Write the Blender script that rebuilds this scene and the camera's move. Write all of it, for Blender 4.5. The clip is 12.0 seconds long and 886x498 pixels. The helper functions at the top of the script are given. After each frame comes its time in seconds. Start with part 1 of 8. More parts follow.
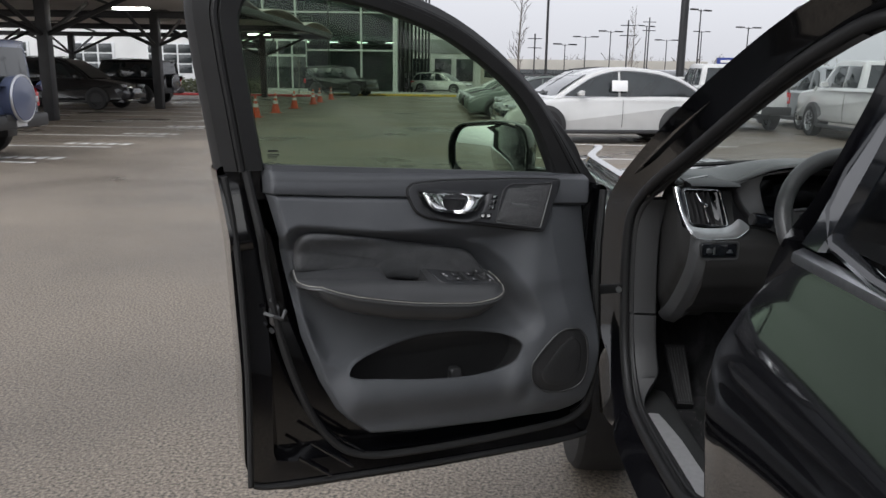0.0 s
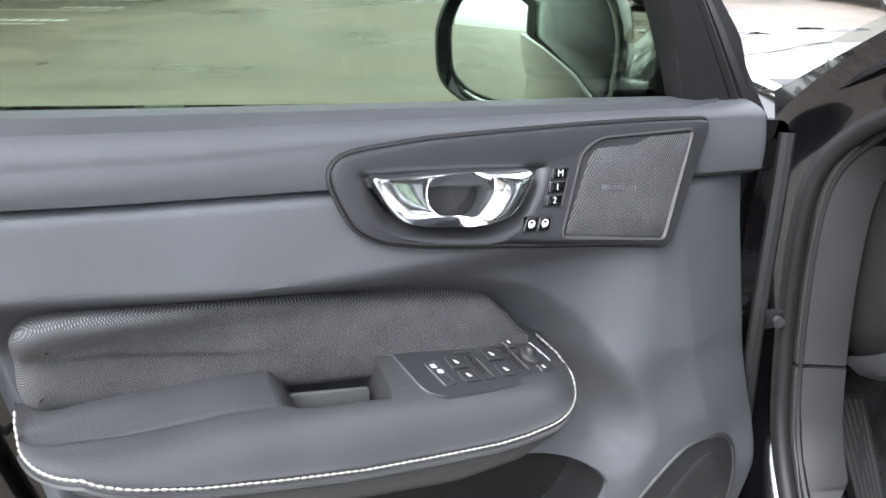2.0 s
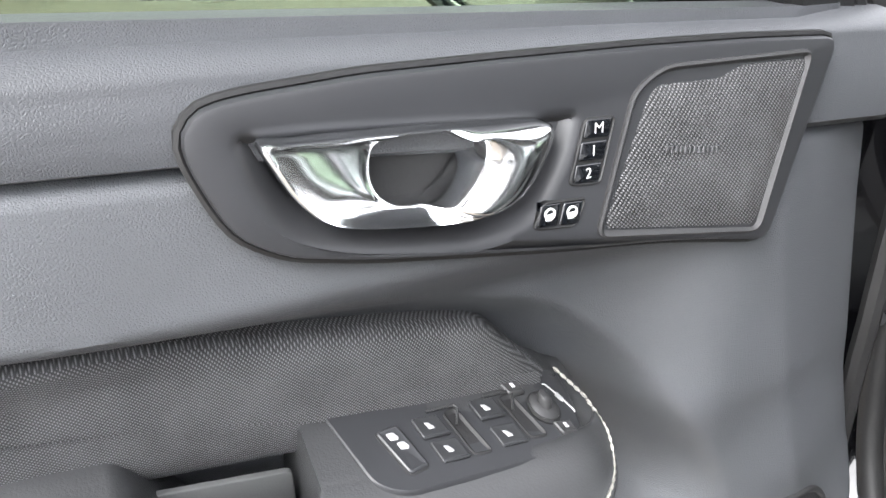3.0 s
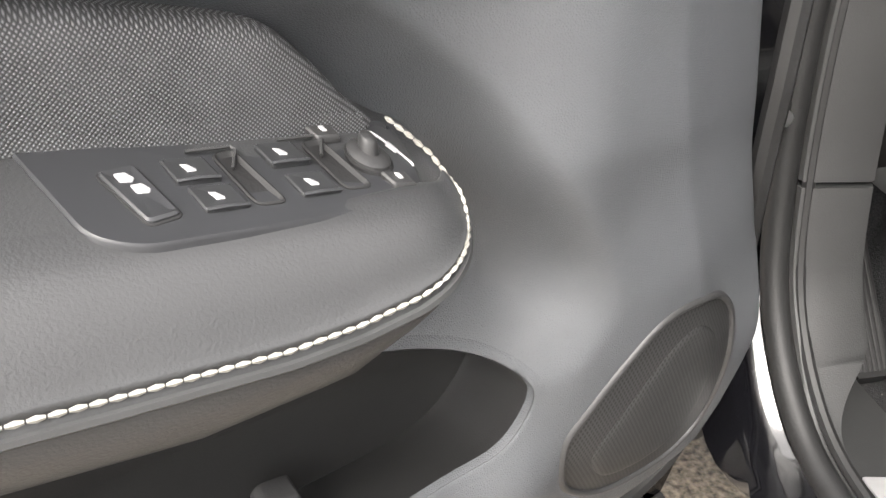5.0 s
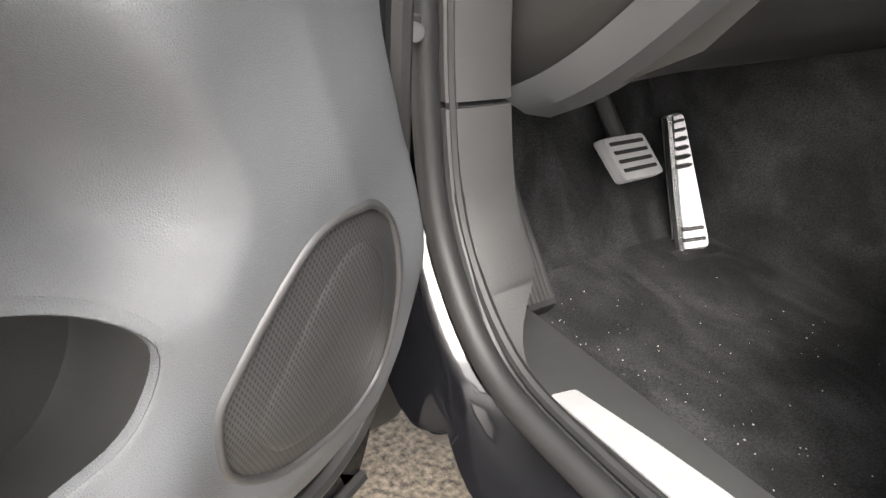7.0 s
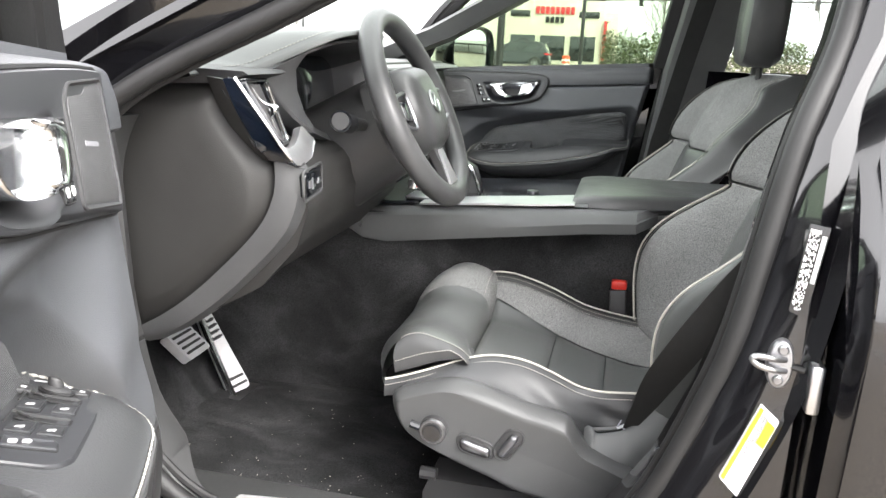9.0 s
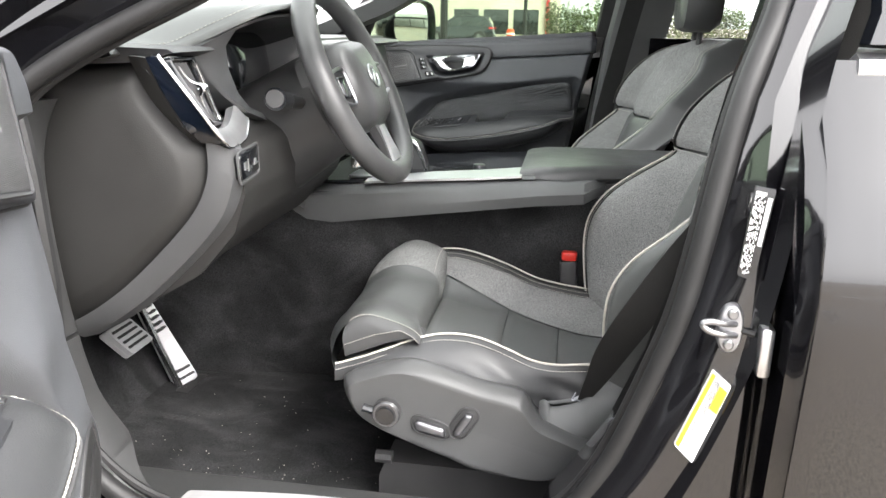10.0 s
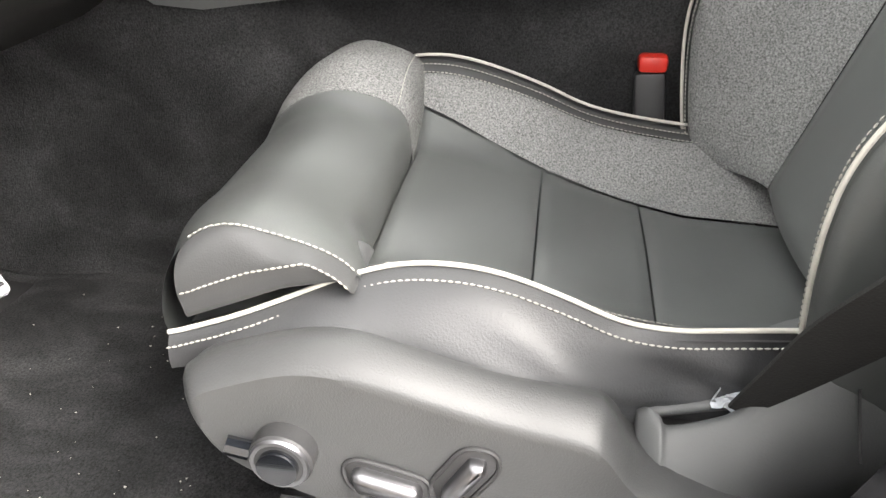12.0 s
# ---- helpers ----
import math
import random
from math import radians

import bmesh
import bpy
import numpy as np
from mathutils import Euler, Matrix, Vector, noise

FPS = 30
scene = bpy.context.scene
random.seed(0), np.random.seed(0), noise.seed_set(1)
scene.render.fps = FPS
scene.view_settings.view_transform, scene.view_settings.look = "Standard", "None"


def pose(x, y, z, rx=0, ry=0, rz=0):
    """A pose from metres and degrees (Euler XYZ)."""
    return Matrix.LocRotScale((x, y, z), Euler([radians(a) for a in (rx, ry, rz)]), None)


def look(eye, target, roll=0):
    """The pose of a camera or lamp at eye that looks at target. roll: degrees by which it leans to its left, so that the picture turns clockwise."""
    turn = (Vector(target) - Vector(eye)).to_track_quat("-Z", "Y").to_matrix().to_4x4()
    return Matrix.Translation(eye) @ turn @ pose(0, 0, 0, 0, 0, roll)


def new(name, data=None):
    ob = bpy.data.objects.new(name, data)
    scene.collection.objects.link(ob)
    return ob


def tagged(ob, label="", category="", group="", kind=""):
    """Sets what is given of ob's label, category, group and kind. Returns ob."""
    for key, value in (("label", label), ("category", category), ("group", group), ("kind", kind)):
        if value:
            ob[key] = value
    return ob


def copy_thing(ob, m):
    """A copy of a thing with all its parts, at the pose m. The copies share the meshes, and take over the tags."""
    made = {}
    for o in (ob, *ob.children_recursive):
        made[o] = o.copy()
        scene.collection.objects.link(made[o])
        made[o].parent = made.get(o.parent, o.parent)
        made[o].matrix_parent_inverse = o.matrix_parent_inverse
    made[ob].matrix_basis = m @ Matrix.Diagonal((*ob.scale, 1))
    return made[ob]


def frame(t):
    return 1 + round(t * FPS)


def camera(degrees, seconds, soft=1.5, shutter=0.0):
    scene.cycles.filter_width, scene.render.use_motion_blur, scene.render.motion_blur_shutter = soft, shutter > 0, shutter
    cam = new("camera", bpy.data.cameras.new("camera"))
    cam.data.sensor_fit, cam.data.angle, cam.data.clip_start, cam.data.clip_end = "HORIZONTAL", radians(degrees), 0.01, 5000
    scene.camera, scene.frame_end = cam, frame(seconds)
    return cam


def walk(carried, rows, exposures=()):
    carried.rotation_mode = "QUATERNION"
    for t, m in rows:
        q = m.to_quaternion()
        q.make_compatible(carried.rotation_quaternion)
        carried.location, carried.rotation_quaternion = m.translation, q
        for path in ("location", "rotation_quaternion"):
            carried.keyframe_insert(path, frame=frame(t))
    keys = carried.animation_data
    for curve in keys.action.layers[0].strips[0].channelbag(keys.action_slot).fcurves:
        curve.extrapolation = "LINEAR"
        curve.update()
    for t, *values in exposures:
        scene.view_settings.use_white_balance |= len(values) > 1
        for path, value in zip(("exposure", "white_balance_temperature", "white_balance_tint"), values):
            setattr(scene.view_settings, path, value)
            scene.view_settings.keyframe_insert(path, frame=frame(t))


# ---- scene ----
cam = camera(59.6, 12.0)
PATH = [
    (0, (0.136, 3.005, 1.449), (0.087, 5.190, 0.959), 0.8),
    (0.5, (0.113, 3.295, 1.441), (0.078, 5.469, 0.903), 0.5),
    (1, (0.119, 3.613, 1.434), (0.087, 5.769, 0.829), 0.5),
    (1.5, (0.088, 3.921, 1.402), (0.097, 6.051, 0.708), 0.5),
    (2, (0.102, 4.210, 1.366), (0.112, 6.290, 0.534), 0.2),
    (2.5, (0.124, 4.414, 1.316), (0.118, 6.462, 0.410), -0.4),
    (2.7, (0.128, 4.469, 1.305), (0.113, 6.499, 0.358), -0.5),
    (4.5, (0.166, 4.571, 1.180), (0.305, 6.496, 0.044), 0.3),
    (5, (0.189, 4.592, 1.101), (0.458, 6.500, -0.041), 0.7),
    (5.5, (0.220, 4.613, 1.015), (0.605, 6.505, -0.121), 1.3),
    (6, (0.240, 4.648, 0.940), (0.743, 6.521, -0.183), 1.7),
    (6.5, (0.241, 4.645, 0.944), (0.973, 6.453, -0.156), 2.6),
    (7, (0.244, 4.644, 0.979), (1.373, 6.284, -0.047), 4.2),
    (7.5, (0.172, 4.588, 1.065), (1.754, 5.911, 0.192), 5.2),
    (7.7, (0.120, 4.555, 1.101), (1.841, 5.740, 0.296), 4.6),
    (9.3, (-0.318, 4.528, 1.225), (1.812, 4.937, 0.669), 2),
    (9.5, (-0.315, 4.526, 1.223), (1.820, 4.908, 0.661), 1.7),
    (10, (-0.259, 4.525, 1.213), (1.865, 4.870, 0.589), 0.8),
    (10.5, (-0.076, 4.518, 1.157), (2.010, 4.869, 0.420), -0.6),
    (11, (0.134, 4.538, 1.092), (2.162, 4.881, 0.203), -1),
    (11.5, (0.338, 4.588, 1.036), (2.303, 4.911, 0.009), -1.1),
    (12, (0.451, 4.619, 1.005), (2.365, 4.915, -0.120), -0.7),
]
EXPOSURES = [(0, 0.55, 6200, 10), (0.5, 1.28, 5850, 10), (1.0, 1.5, 5750, 10), (1.5, 2.05, 5850, 10), (2.5, 2.65, 6150, 10), (5.0, 2.85, 6800, 10), (5.5, 2.98, 6870, 10), (6.5, 3.05, 7000, 10), (7.0, 3.2, 6850, 10), (7.5, 3.25, 6700, 10), (9.5, 3.2, 6550, 10), (10.5, 3.2, 6600, 10), (11.0, 3.5, 6650, 10), (12.0, 3.45, 6800, 10)]
walk(cam, [(t, look(eye, target, roll)) for t, eye, target, roll in PATH], EXPOSURES)

# ---- light ----
world = bpy.data.worlds.new("world")
scene.world = world
world.use_nodes = True
wn = world.node_tree.nodes
wl = world.node_tree.links
sky = wn.new("ShaderNodeTexSky")
sky.sky_type = 'NISHITA'
sky.sun_disc = False
sky.sun_elevation = radians(38)
sky.sun_rotation = radians(215)
sky.dust_density = 6.0
grey = wn.new("ShaderNodeHueSaturation")
grey.inputs["Saturation"].default_value = 0.12
even = wn.new("ShaderNodeMix")
even.data_type = 'RGBA'
even.inputs[0].default_value = 0.62
even.inputs[7].default_value = (6.9, 6.8, 7.0, 1)
wl.new(sky.outputs[0], grey.inputs["Color"])
wl.new(grey.outputs[0], even.inputs[6])
wl.new(even.outputs[2], wn["Background"].inputs["Color"])
wn["Background"].inputs["Strength"].default_value = 0.11
sun_data = bpy.data.lights.new("sun", 'SUN')
sun_data.energy = 0.7
sun_data.angle = radians(25)
sun_data.color = (1.0, 0.97, 0.93)
sun = new("sun", sun_data)
sun.matrix_basis = look((0, 0, 10), (0.45, 0.64, 10 - 0.9))

# ---- materials ----
def mat(name, base, rough=0.5, metal=0.0, vary=0.25, scale=6.0, fine=0.0, fscale=600.0, bump=0.0, bscale=400.0, coat=0.0,
        rvary=0.0, spec=0.5, grain=0.0):
    """A surface: base colour, varied by a broad and a fine noise, with a fine relief."""
    m = bpy.data.materials.new(name)
    m.use_nodes = True
    nd, ln = m.node_tree.nodes, m.node_tree.links
    p = nd["Principled BSDF"]
    p.inputs["Roughness"].default_value = rough
    p.inputs["Metallic"].default_value = metal
    p.inputs["Coat Weight"].default_value = coat
    p.inputs["Coat Roughness"].default_value = 0.03
    p.inputs["Specular IOR Level"].default_value = spec
    co = nd.new("ShaderNodeTexCoord")
    n1 = nd.new("ShaderNodeTexNoise")
    n1.inputs["Scale"].default_value = scale
    n1.inputs["Detail"].default_value = 5
    ln.new(co.outputs["Object"], n1.inputs["Vector"])
    ramp = nd.new("ShaderNodeMapRange")
    ramp.inputs[1].default_value, ramp.inputs[2].default_value = 0.3, 0.7
    ramp.inputs[3].default_value, ramp.inputs[4].default_value = 1 - vary, 1 + vary
    ln.new(n1.outputs[0], ramp.inputs[0])
    val = ramp.outputs[0]
    if fine:
        n2 = nd.new("ShaderNodeTexNoise")
        n2.inputs["Scale"].default_value = fscale
        n2.inputs["Detail"].default_value = 3
        ln.new(co.outputs["Object"], n2.inputs["Vector"])
        r2 = nd.new("ShaderNodeMapRange")
        r2.inputs[1].default_value, r2.inputs[2].default_value = 0.3, 0.7
        r2.inputs[3].default_value, r2.inputs[4].default_value = 1 - fine, 1 + fine
        ln.new(n2.outputs[0], r2.inputs[0])
        mu = nd.new("ShaderNodeMath")
        mu.operation = 'MULTIPLY'
        ln.new(val, mu.inputs[0])
        ln.new(r2.outputs[0], mu.inputs[1])
        val = mu.outputs[0]
    mix = nd.new("ShaderNodeVectorMath")
    mix.operation = 'SCALE'
    mix.inputs[0].default_value = base
    ln.new(val, mix.inputs["Scale"])
    ln.new(mix.outputs[0], p.inputs["Base Color"])
    if rvary:
        rr = nd.new("ShaderNodeMapRange")
        rr.inputs[1].default_value, rr.inputs[2].default_value = 0.35, 0.65
        rr.inputs[3].default_value, rr.inputs[4].default_value = max(0.02, rough - rvary), min(1, rough + rvary)
        ln.new(n1.outputs[0], rr.inputs[0])
        ln.new(rr.outputs[0], p.inputs["Roughness"])
    if grain:
        # moulded leather grain: small raised cells with furrows between, a little uneven
        v = nd.new("ShaderNodeTexVoronoi")
        v.feature = 'DISTANCE_TO_EDGE'
        v.inputs["Scale"].default_value = bscale
        v.inputs["Randomness"].default_value = 0.9
        cap = nd.new("ShaderNodeMapRange")
        cap.interpolation_type = 'SMOOTHSTEP'
        cap.inputs[1].default_value, cap.inputs[2].default_value = 0.0, 0.32
        ln.new(co.outputs["Object"], v.inputs["Vector"])
        ln.new(v.outputs["Distance"], cap.inputs[0])
        b = nd.new("ShaderNodeBump")
        b.inputs["Strength"].default_value = grain
        b.inputs["Distance"].default_value = 0.00035
        ln.new(cap.outputs[0], b.inputs["Height"])
        ln.new(b.outputs[0], p.inputs["Normal"])
    elif bump:
        n3 = nd.new("ShaderNodeTexNoise")
        n3.inputs["Scale"].default_value = bscale
        n3.inputs["Detail"].default_value = 2
        ln.new(co.outputs["Object"], n3.inputs["Vector"])
        b = nd.new("ShaderNodeBump")
        b.inputs["Strength"].default_value = bump
        b.inputs["Distance"].default_value = 0.6 / bscale
        ln.new(n3.outputs[0], b.inputs["Height"])
        ln.new(b.outputs[0], p.inputs["Normal"])
    return m


def weave(name, dark, light, freq, d1, d2, rough=0.85, bump=0.5, share=1.0, freq2=None):
    """A woven cloth or a pierced grille: two crossing sine waves, freq threads to the metre along d1 and d2."""
    m = mat(name, dark, rough)
    nd, ln = m.node_tree.nodes, m.node_tree.links
    p = nd["Principled BSDF"]
    co = nd.new("ShaderNodeTexCoord")
    waves = []
    for d, fq in ((d1, freq), (d2, freq2 or freq)):
        dot = nd.new("ShaderNodeVectorMath")
        dot.operation = 'DOT_PRODUCT'
        dot.inputs[1].default_value = Vector(d).normalized() * (fq * 2 * math.pi)
        ln.new(co.outputs["Object"], dot.inputs[0])
        sn = nd.new("ShaderNodeMath")
        sn.operation = 'SINE'
        ln.new(dot.outputs["Value"], sn.inputs[0])
        half = nd.new("ShaderNodeMath")
        half.operation = 'MULTIPLY_ADD'
        half.inputs[1].default_value, half.inputs[2].default_value = 0.5, 0.5
        ln.new(sn.outputs[0], half.inputs[0])
        waves.append(half.outputs[0])
    mu = nd.new("ShaderNodeMath")
    mu.operation = 'MULTIPLY'
    ln.new(waves[0], mu.inputs[0])
    ln.new(waves[1], mu.inputs[1])
    broad = nd.new("ShaderNodeTexNoise")
    broad.inputs["Scale"].default_value = 30
    ln.new(co.outputs["Object"], broad.inputs["Vector"])
    fac = nd.new("ShaderNodeMath")
    fac.operation = 'MULTIPLY_ADD'
    fac.inputs[1].default_value = share
    sub = nd.new("ShaderNodeMath")
    sub.operation = 'MULTIPLY_ADD'
    sub.inputs[1].default_value, sub.inputs[2].default_value = 0.3, -0.1
    ln.new(broad.outputs[0], sub.inputs[0])
    ln.new(mu.outputs[0], fac.inputs[0])
    ln.new(sub.outputs[0], fac.inputs[2])
    mx = nd.new("ShaderNodeMix")
    mx.data_type = 'RGBA'
    mx.inputs[6].default_value = (*dark, 1)
    mx.inputs[7].default_value = (*light, 1)
    ln.new(fac.outputs[0], mx.inputs[0])
    ln.new(mx.outputs[2], p.inputs["Base Color"])
    b = nd.new("ShaderNodeBump")
    b.inputs["Strength"].default_value = bump
    b.inputs["Distance"].default_value = 0.0006
    ln.new(mu.outputs[0], b.inputs["Height"])
    ln.new(b.outputs[0], p.inputs["Normal"])
    return m


def glass(name, tint, rough=0.0):
    """A tinted pane: clear tint with the gloss of glass by Fresnel."""
    m = bpy.data.materials.new(name)
    m.use_nodes = True
    nd, ln = m.node_tree.nodes, m.node_tree.links
    nd.remove(nd["Principled BSDF"])
    t = nd.new("ShaderNodeBsdfTransparent")
    t.inputs[0].default_value = (*tint, 1)
    g = nd.new("ShaderNodeBsdfGlossy")
    g.inputs["Roughness"].default_value = rough
    fr = nd.new("ShaderNodeFresnel")
    fr.inputs[0].default_value = 1.45
    mx = nd.new("ShaderNodeMixShader")
    ln.new(fr.outputs[0], mx.inputs[0])
    ln.new(t.outputs[0], mx.inputs[1])
    ln.new(g.outputs[0], mx.inputs[2])
    ln.new(mx.outputs[0], nd["Material Output"].inputs[0])
    return m


def glow(name, colour, strength):
    m = mat(name, colour, 0.5)
    p = m.node_tree.nodes["Principled BSDF"]
    p.inputs["Emission Color"].default_value = (*colour, 1)
    p.inputs["Emission Strength"].default_value = strength
    return m


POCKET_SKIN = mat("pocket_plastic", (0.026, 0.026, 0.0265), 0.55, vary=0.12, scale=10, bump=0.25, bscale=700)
TRIM = mat("soft_trim", (0.076, 0.080, 0.087), 0.56, vary=0.10, scale=9, bscale=560, grain=0.55)
TRIM_TOP = mat("soft_trim_top", (0.060, 0.063, 0.069), 0.48, vary=0.08, scale=9, bscale=560, grain=0.45)
PLASTIC = mat("dark_plastic", (0.032, 0.032, 0.033), 0.48, vary=0.12, scale=14, bump=0.2, bscale=700)
PLATE = mat("satin_plate", (0.030, 0.031, 0.034), 0.40, vary=0.06, scale=12)
SWITCH = mat("switch_plastic", (0.026, 0.027, 0.029), 0.45, vary=0.08, scale=30)
HARD = mat("grey_hard_trim", (0.085, 0.087, 0.088), 0.55, vary=0.10, scale=10, bump=0.25, bscale=650)
# roof lining of assumed colour, pale so that it brightens the cabin
BOUNCE_LINING = mat("light_bouncing_lining", (0.50, 0.49, 0.47), 0.5, vary=0.08, scale=10, bump=0.2, bscale=600)
PAINT = mat("black_paint", (0.004, 0.004, 0.005), 0.12, vary=0.3, scale=3, coat=1.0)
RUBBER = mat("rubber", (0.012, 0.012, 0.0125), 0.58, vary=0.2, scale=20, bump=0.15, bscale=300)
CHROME = mat("chrome", (0.80, 0.81, 0.82), 0.15, 1.0, vary=0.03, scale=30)
SATIN = mat("satin_metal", (0.62, 0.63, 0.65), 0.30, 1.0, vary=0.06, scale=60)
SILVER = mat("silver_trim", (0.55, 0.56, 0.57), 0.35, 0.85, vary=0.05, scale=40)
FABRIC = weave("woven_insert", (0.022, 0.0225, 0.024), (0.20, 0.204, 0.212), 600, (0.76, 0.03, 0.71), (0.50, 0.58, -0.71), 0.8, 0.8)
FABRIC_SEAT = mat("woven_seat_cloth", (0.185, 0.186, 0.184), 0.9, vary=0.08, scale=12, fine=0.55, fscale=520, bump=0.9, bscale=520)
GRILLE = weave("pierced_grille", (0.010, 0.010, 0.011), (0.22, 0.222, 0.228), 380, (0.69, 0.336, -0.64), (0.575, 0.28, 0.77), 0.42, 0.9, freq2=560)
GRILLE_LOW = weave("fine_grille", (0.036, 0.036, 0.037), (0.002, 0.002, 0.002), 300, (0.78, 0.38, 0.50), (0.78, 0.38, -0.50), 0.5, -0.6, share=1.4)
DARK_METAL = mat("dark_metal", (0.22, 0.22, 0.23), 0.28, 0.9, vary=0.08, scale=60)
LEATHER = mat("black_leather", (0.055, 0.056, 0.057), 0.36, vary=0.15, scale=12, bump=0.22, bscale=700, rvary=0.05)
# same black leather as above, its colour raised to carry the sky's sheen
LEATHER_SHEEN = mat("sheen_lightened_leather", (0.082, 0.086, 0.085), 0.36, vary=0.15, scale=10, bump=0.22, bscale=700, rvary=0.06)
STITCH = mat("pale_thread", (0.34, 0.33, 0.30), 0.7, vary=0.12, scale=80, bump=0.3, bscale=900)
PIPING = mat("pale_piping", (0.46, 0.445, 0.40), 0.5, vary=0.10, scale=60)
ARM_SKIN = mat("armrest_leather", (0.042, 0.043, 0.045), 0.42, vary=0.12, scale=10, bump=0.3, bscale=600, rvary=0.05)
SHELL_SKIN = mat("seat_shell_plastic", (0.056, 0.057, 0.058), 0.42, vary=0.10, scale=10, bump=0.3, bscale=650)
GREY_SIGN = mat("grey_sign_print", (0.42, 0.42, 0.43), 0.6, vary=0.05, scale=80)
CARPET = mat("carpet", (0.0235, 0.0236, 0.0245), 0.97, vary=0.30, scale=7, fine=0.45, fscale=420, bump=1.0, bscale=500, spec=0.1)


def brushed(m, turn, stretch, low, high):
    """Streaks of pile brushed one way or the other, laid over a material's colour."""
    nd, ln = m.node_tree.nodes, m.node_tree.links
    p = nd["Principled BSDF"]
    src = p.inputs["Base Color"].links[0].from_socket
    co, mp, ns, rm, sc = nd.new("ShaderNodeTexCoord"), nd.new("ShaderNodeMapping"), nd.new("ShaderNodeTexNoise"), nd.new("ShaderNodeMapRange"), nd.new("ShaderNodeVectorMath")
    mp.inputs["Rotation"].default_value = turn
    mp.inputs["Scale"].default_value = stretch
    ns.inputs["Scale"].default_value, ns.inputs["Detail"].default_value, ns.inputs["Distortion"].default_value = 1.0, 3.0, 0.8
    rm.inputs[1].default_value, rm.inputs[2].default_value = 0.42, 0.60
    rm.inputs[3].default_value, rm.inputs[4].default_value = low, high
    sc.operation = 'SCALE'
    ln.new(co.outputs["Object"], mp.inputs["Vector"])
    ln.new(mp.outputs[0], ns.inputs["Vector"])
    ln.new(ns.outputs[0], rm.inputs[0])
    ln.new(src, sc.inputs[0])
    ln.new(rm.outputs[0], sc.inputs["Scale"])
    ln.new(sc.outputs[0], p.inputs["Base Color"])


brushed(CARPET, (0.4, 0.3, 0.7), (12, 6, 8), 0.78, 1.40)
WHITE = mat("white_print", (0.75, 0.75, 0.75), 0.6, vary=0.05, scale=80)
YELLOW = mat("yellow_print", (0.80, 0.55, 0.02), 0.55, vary=0.05, scale=80)
RED = mat("red_plastic", (0.55, 0.03, 0.02), 0.4, vary=0.08, scale=40)
BLACK_GLOSS = mat("piano_black", (0.006, 0.007, 0.009), 0.10, vary=0.1, scale=20, coat=0.6)
BELT = mat("seat_belt_webbing", (0.007, 0.007, 0.007), 0.75, vary=0.2, scale=60, bump=0.5, bscale=600)
MIRROR = mat("mirror_glass", (0.90, 0.92, 0.92), 0.01, 1.0, vary=0.01, scale=4)
PANE = glass("green_side_glass", (0.58, 0.66, 0.56))
SCREEN_GLASS = glass("windscreen_glass", (0.80, 0.85, 0.82))
PRIVACY = glass("privacy_glass", (0.16, 0.17, 0.17))
ASPHALT = mat("wet_asphalt", (0.184, 0.156, 0.124), 0.46, vary=0.28, scale=0.35, fine=0.85, fscale=75, bump=1.0, bscale=110, rvary=0.20)
LINE = mat("worn_line_paint", (0.62, 0.62, 0.60), 0.7, vary=0.3, scale=4, bump=0.3, bscale=100)

# ---- shapes ----
K = 1.12          # metres for each unit of the car's drawing
PLACED = {}


def part(name, bm, material, parent=None, label="", k=K, angle=38):
    """Links a bmesh as one mesh object, its origin at its middle, under a thing or a part."""
    for v in bm.verts:
        v.co *= k
    lo = Vector([min(v.co[i] for v in bm.verts) for i in range(3)])
    hi = Vector([max(v.co[i] for v in bm.verts) for i in range(3)])
    mid = (lo + hi) / 2
    for v in bm.verts:
        v.co -= mid
    me = bpy.data.meshes.new(name)
    bm.to_mesh(me)
    bm.free()
    me.materials.append(material)
    for f in me.polygons:
        f.use_smooth = True
    me.set_sharp_from_angle(angle=radians(angle))
    ob = new(name, me)
    ob.location = mid
    PLACED[ob] = mid
    if parent:
        ob.parent = parent
        ob.matrix_parent_inverse = Matrix.Translation(-PLACED[parent])
    if label:
        ob["label"] = label
    return ob


def thing(name, at, label, category, group="", kind=""):
    """An Empty at the base of a thing."""
    ob = new(name)
    ob.location = at
    PLACED[ob] = Vector(at)
    return tagged(ob, label, category, group, kind)


def curve(pts, n=8, closed=False):
    """A smooth line through points of any dimension."""
    out, c = [], len(pts)
    for i in range(c if closed else c - 1):
        if closed:
            q = [pts[(i + j) % c] for j in (-1, 0, 1, 2)]
        else:
            q = [pts[min(max(i + j, 0), c - 1)] for j in (-1, 0, 1, 2)]
        for s in range(n):
            t = s / n
            out.append(tuple(0.5 * (2 * b + (d - a) * t + (2 * a - 5 * b + 4 * d - e) * t * t + (3 * b - a - 3 * d + e) * t ** 3)
                             for a, b, d, e in zip(*q)))
    if not closed:
        out.append(tuple(pts[-1]))
    return out


def rounded(pts, r, n=5):
    """A closed polygon with its corners rounded by r."""
    out, c = [], len(pts)
    for i in range(c):
        p, a, b = Vector(pts[i]), Vector(pts[i - 1]), Vector(pts[(i + 1) % c])
        rr = min(r, 0.48 * (a - p).length, 0.48 * (b - p).length)
        p0, p1 = p + (a - p).normalized() * rr, p + (b - p).normalized() * rr
        for s in range(n + 1):
            t = s / n
            out.append(tuple(p0 * (1 - t) ** 2 + p * 2 * t * (1 - t) + p1 * t * t))
    return out


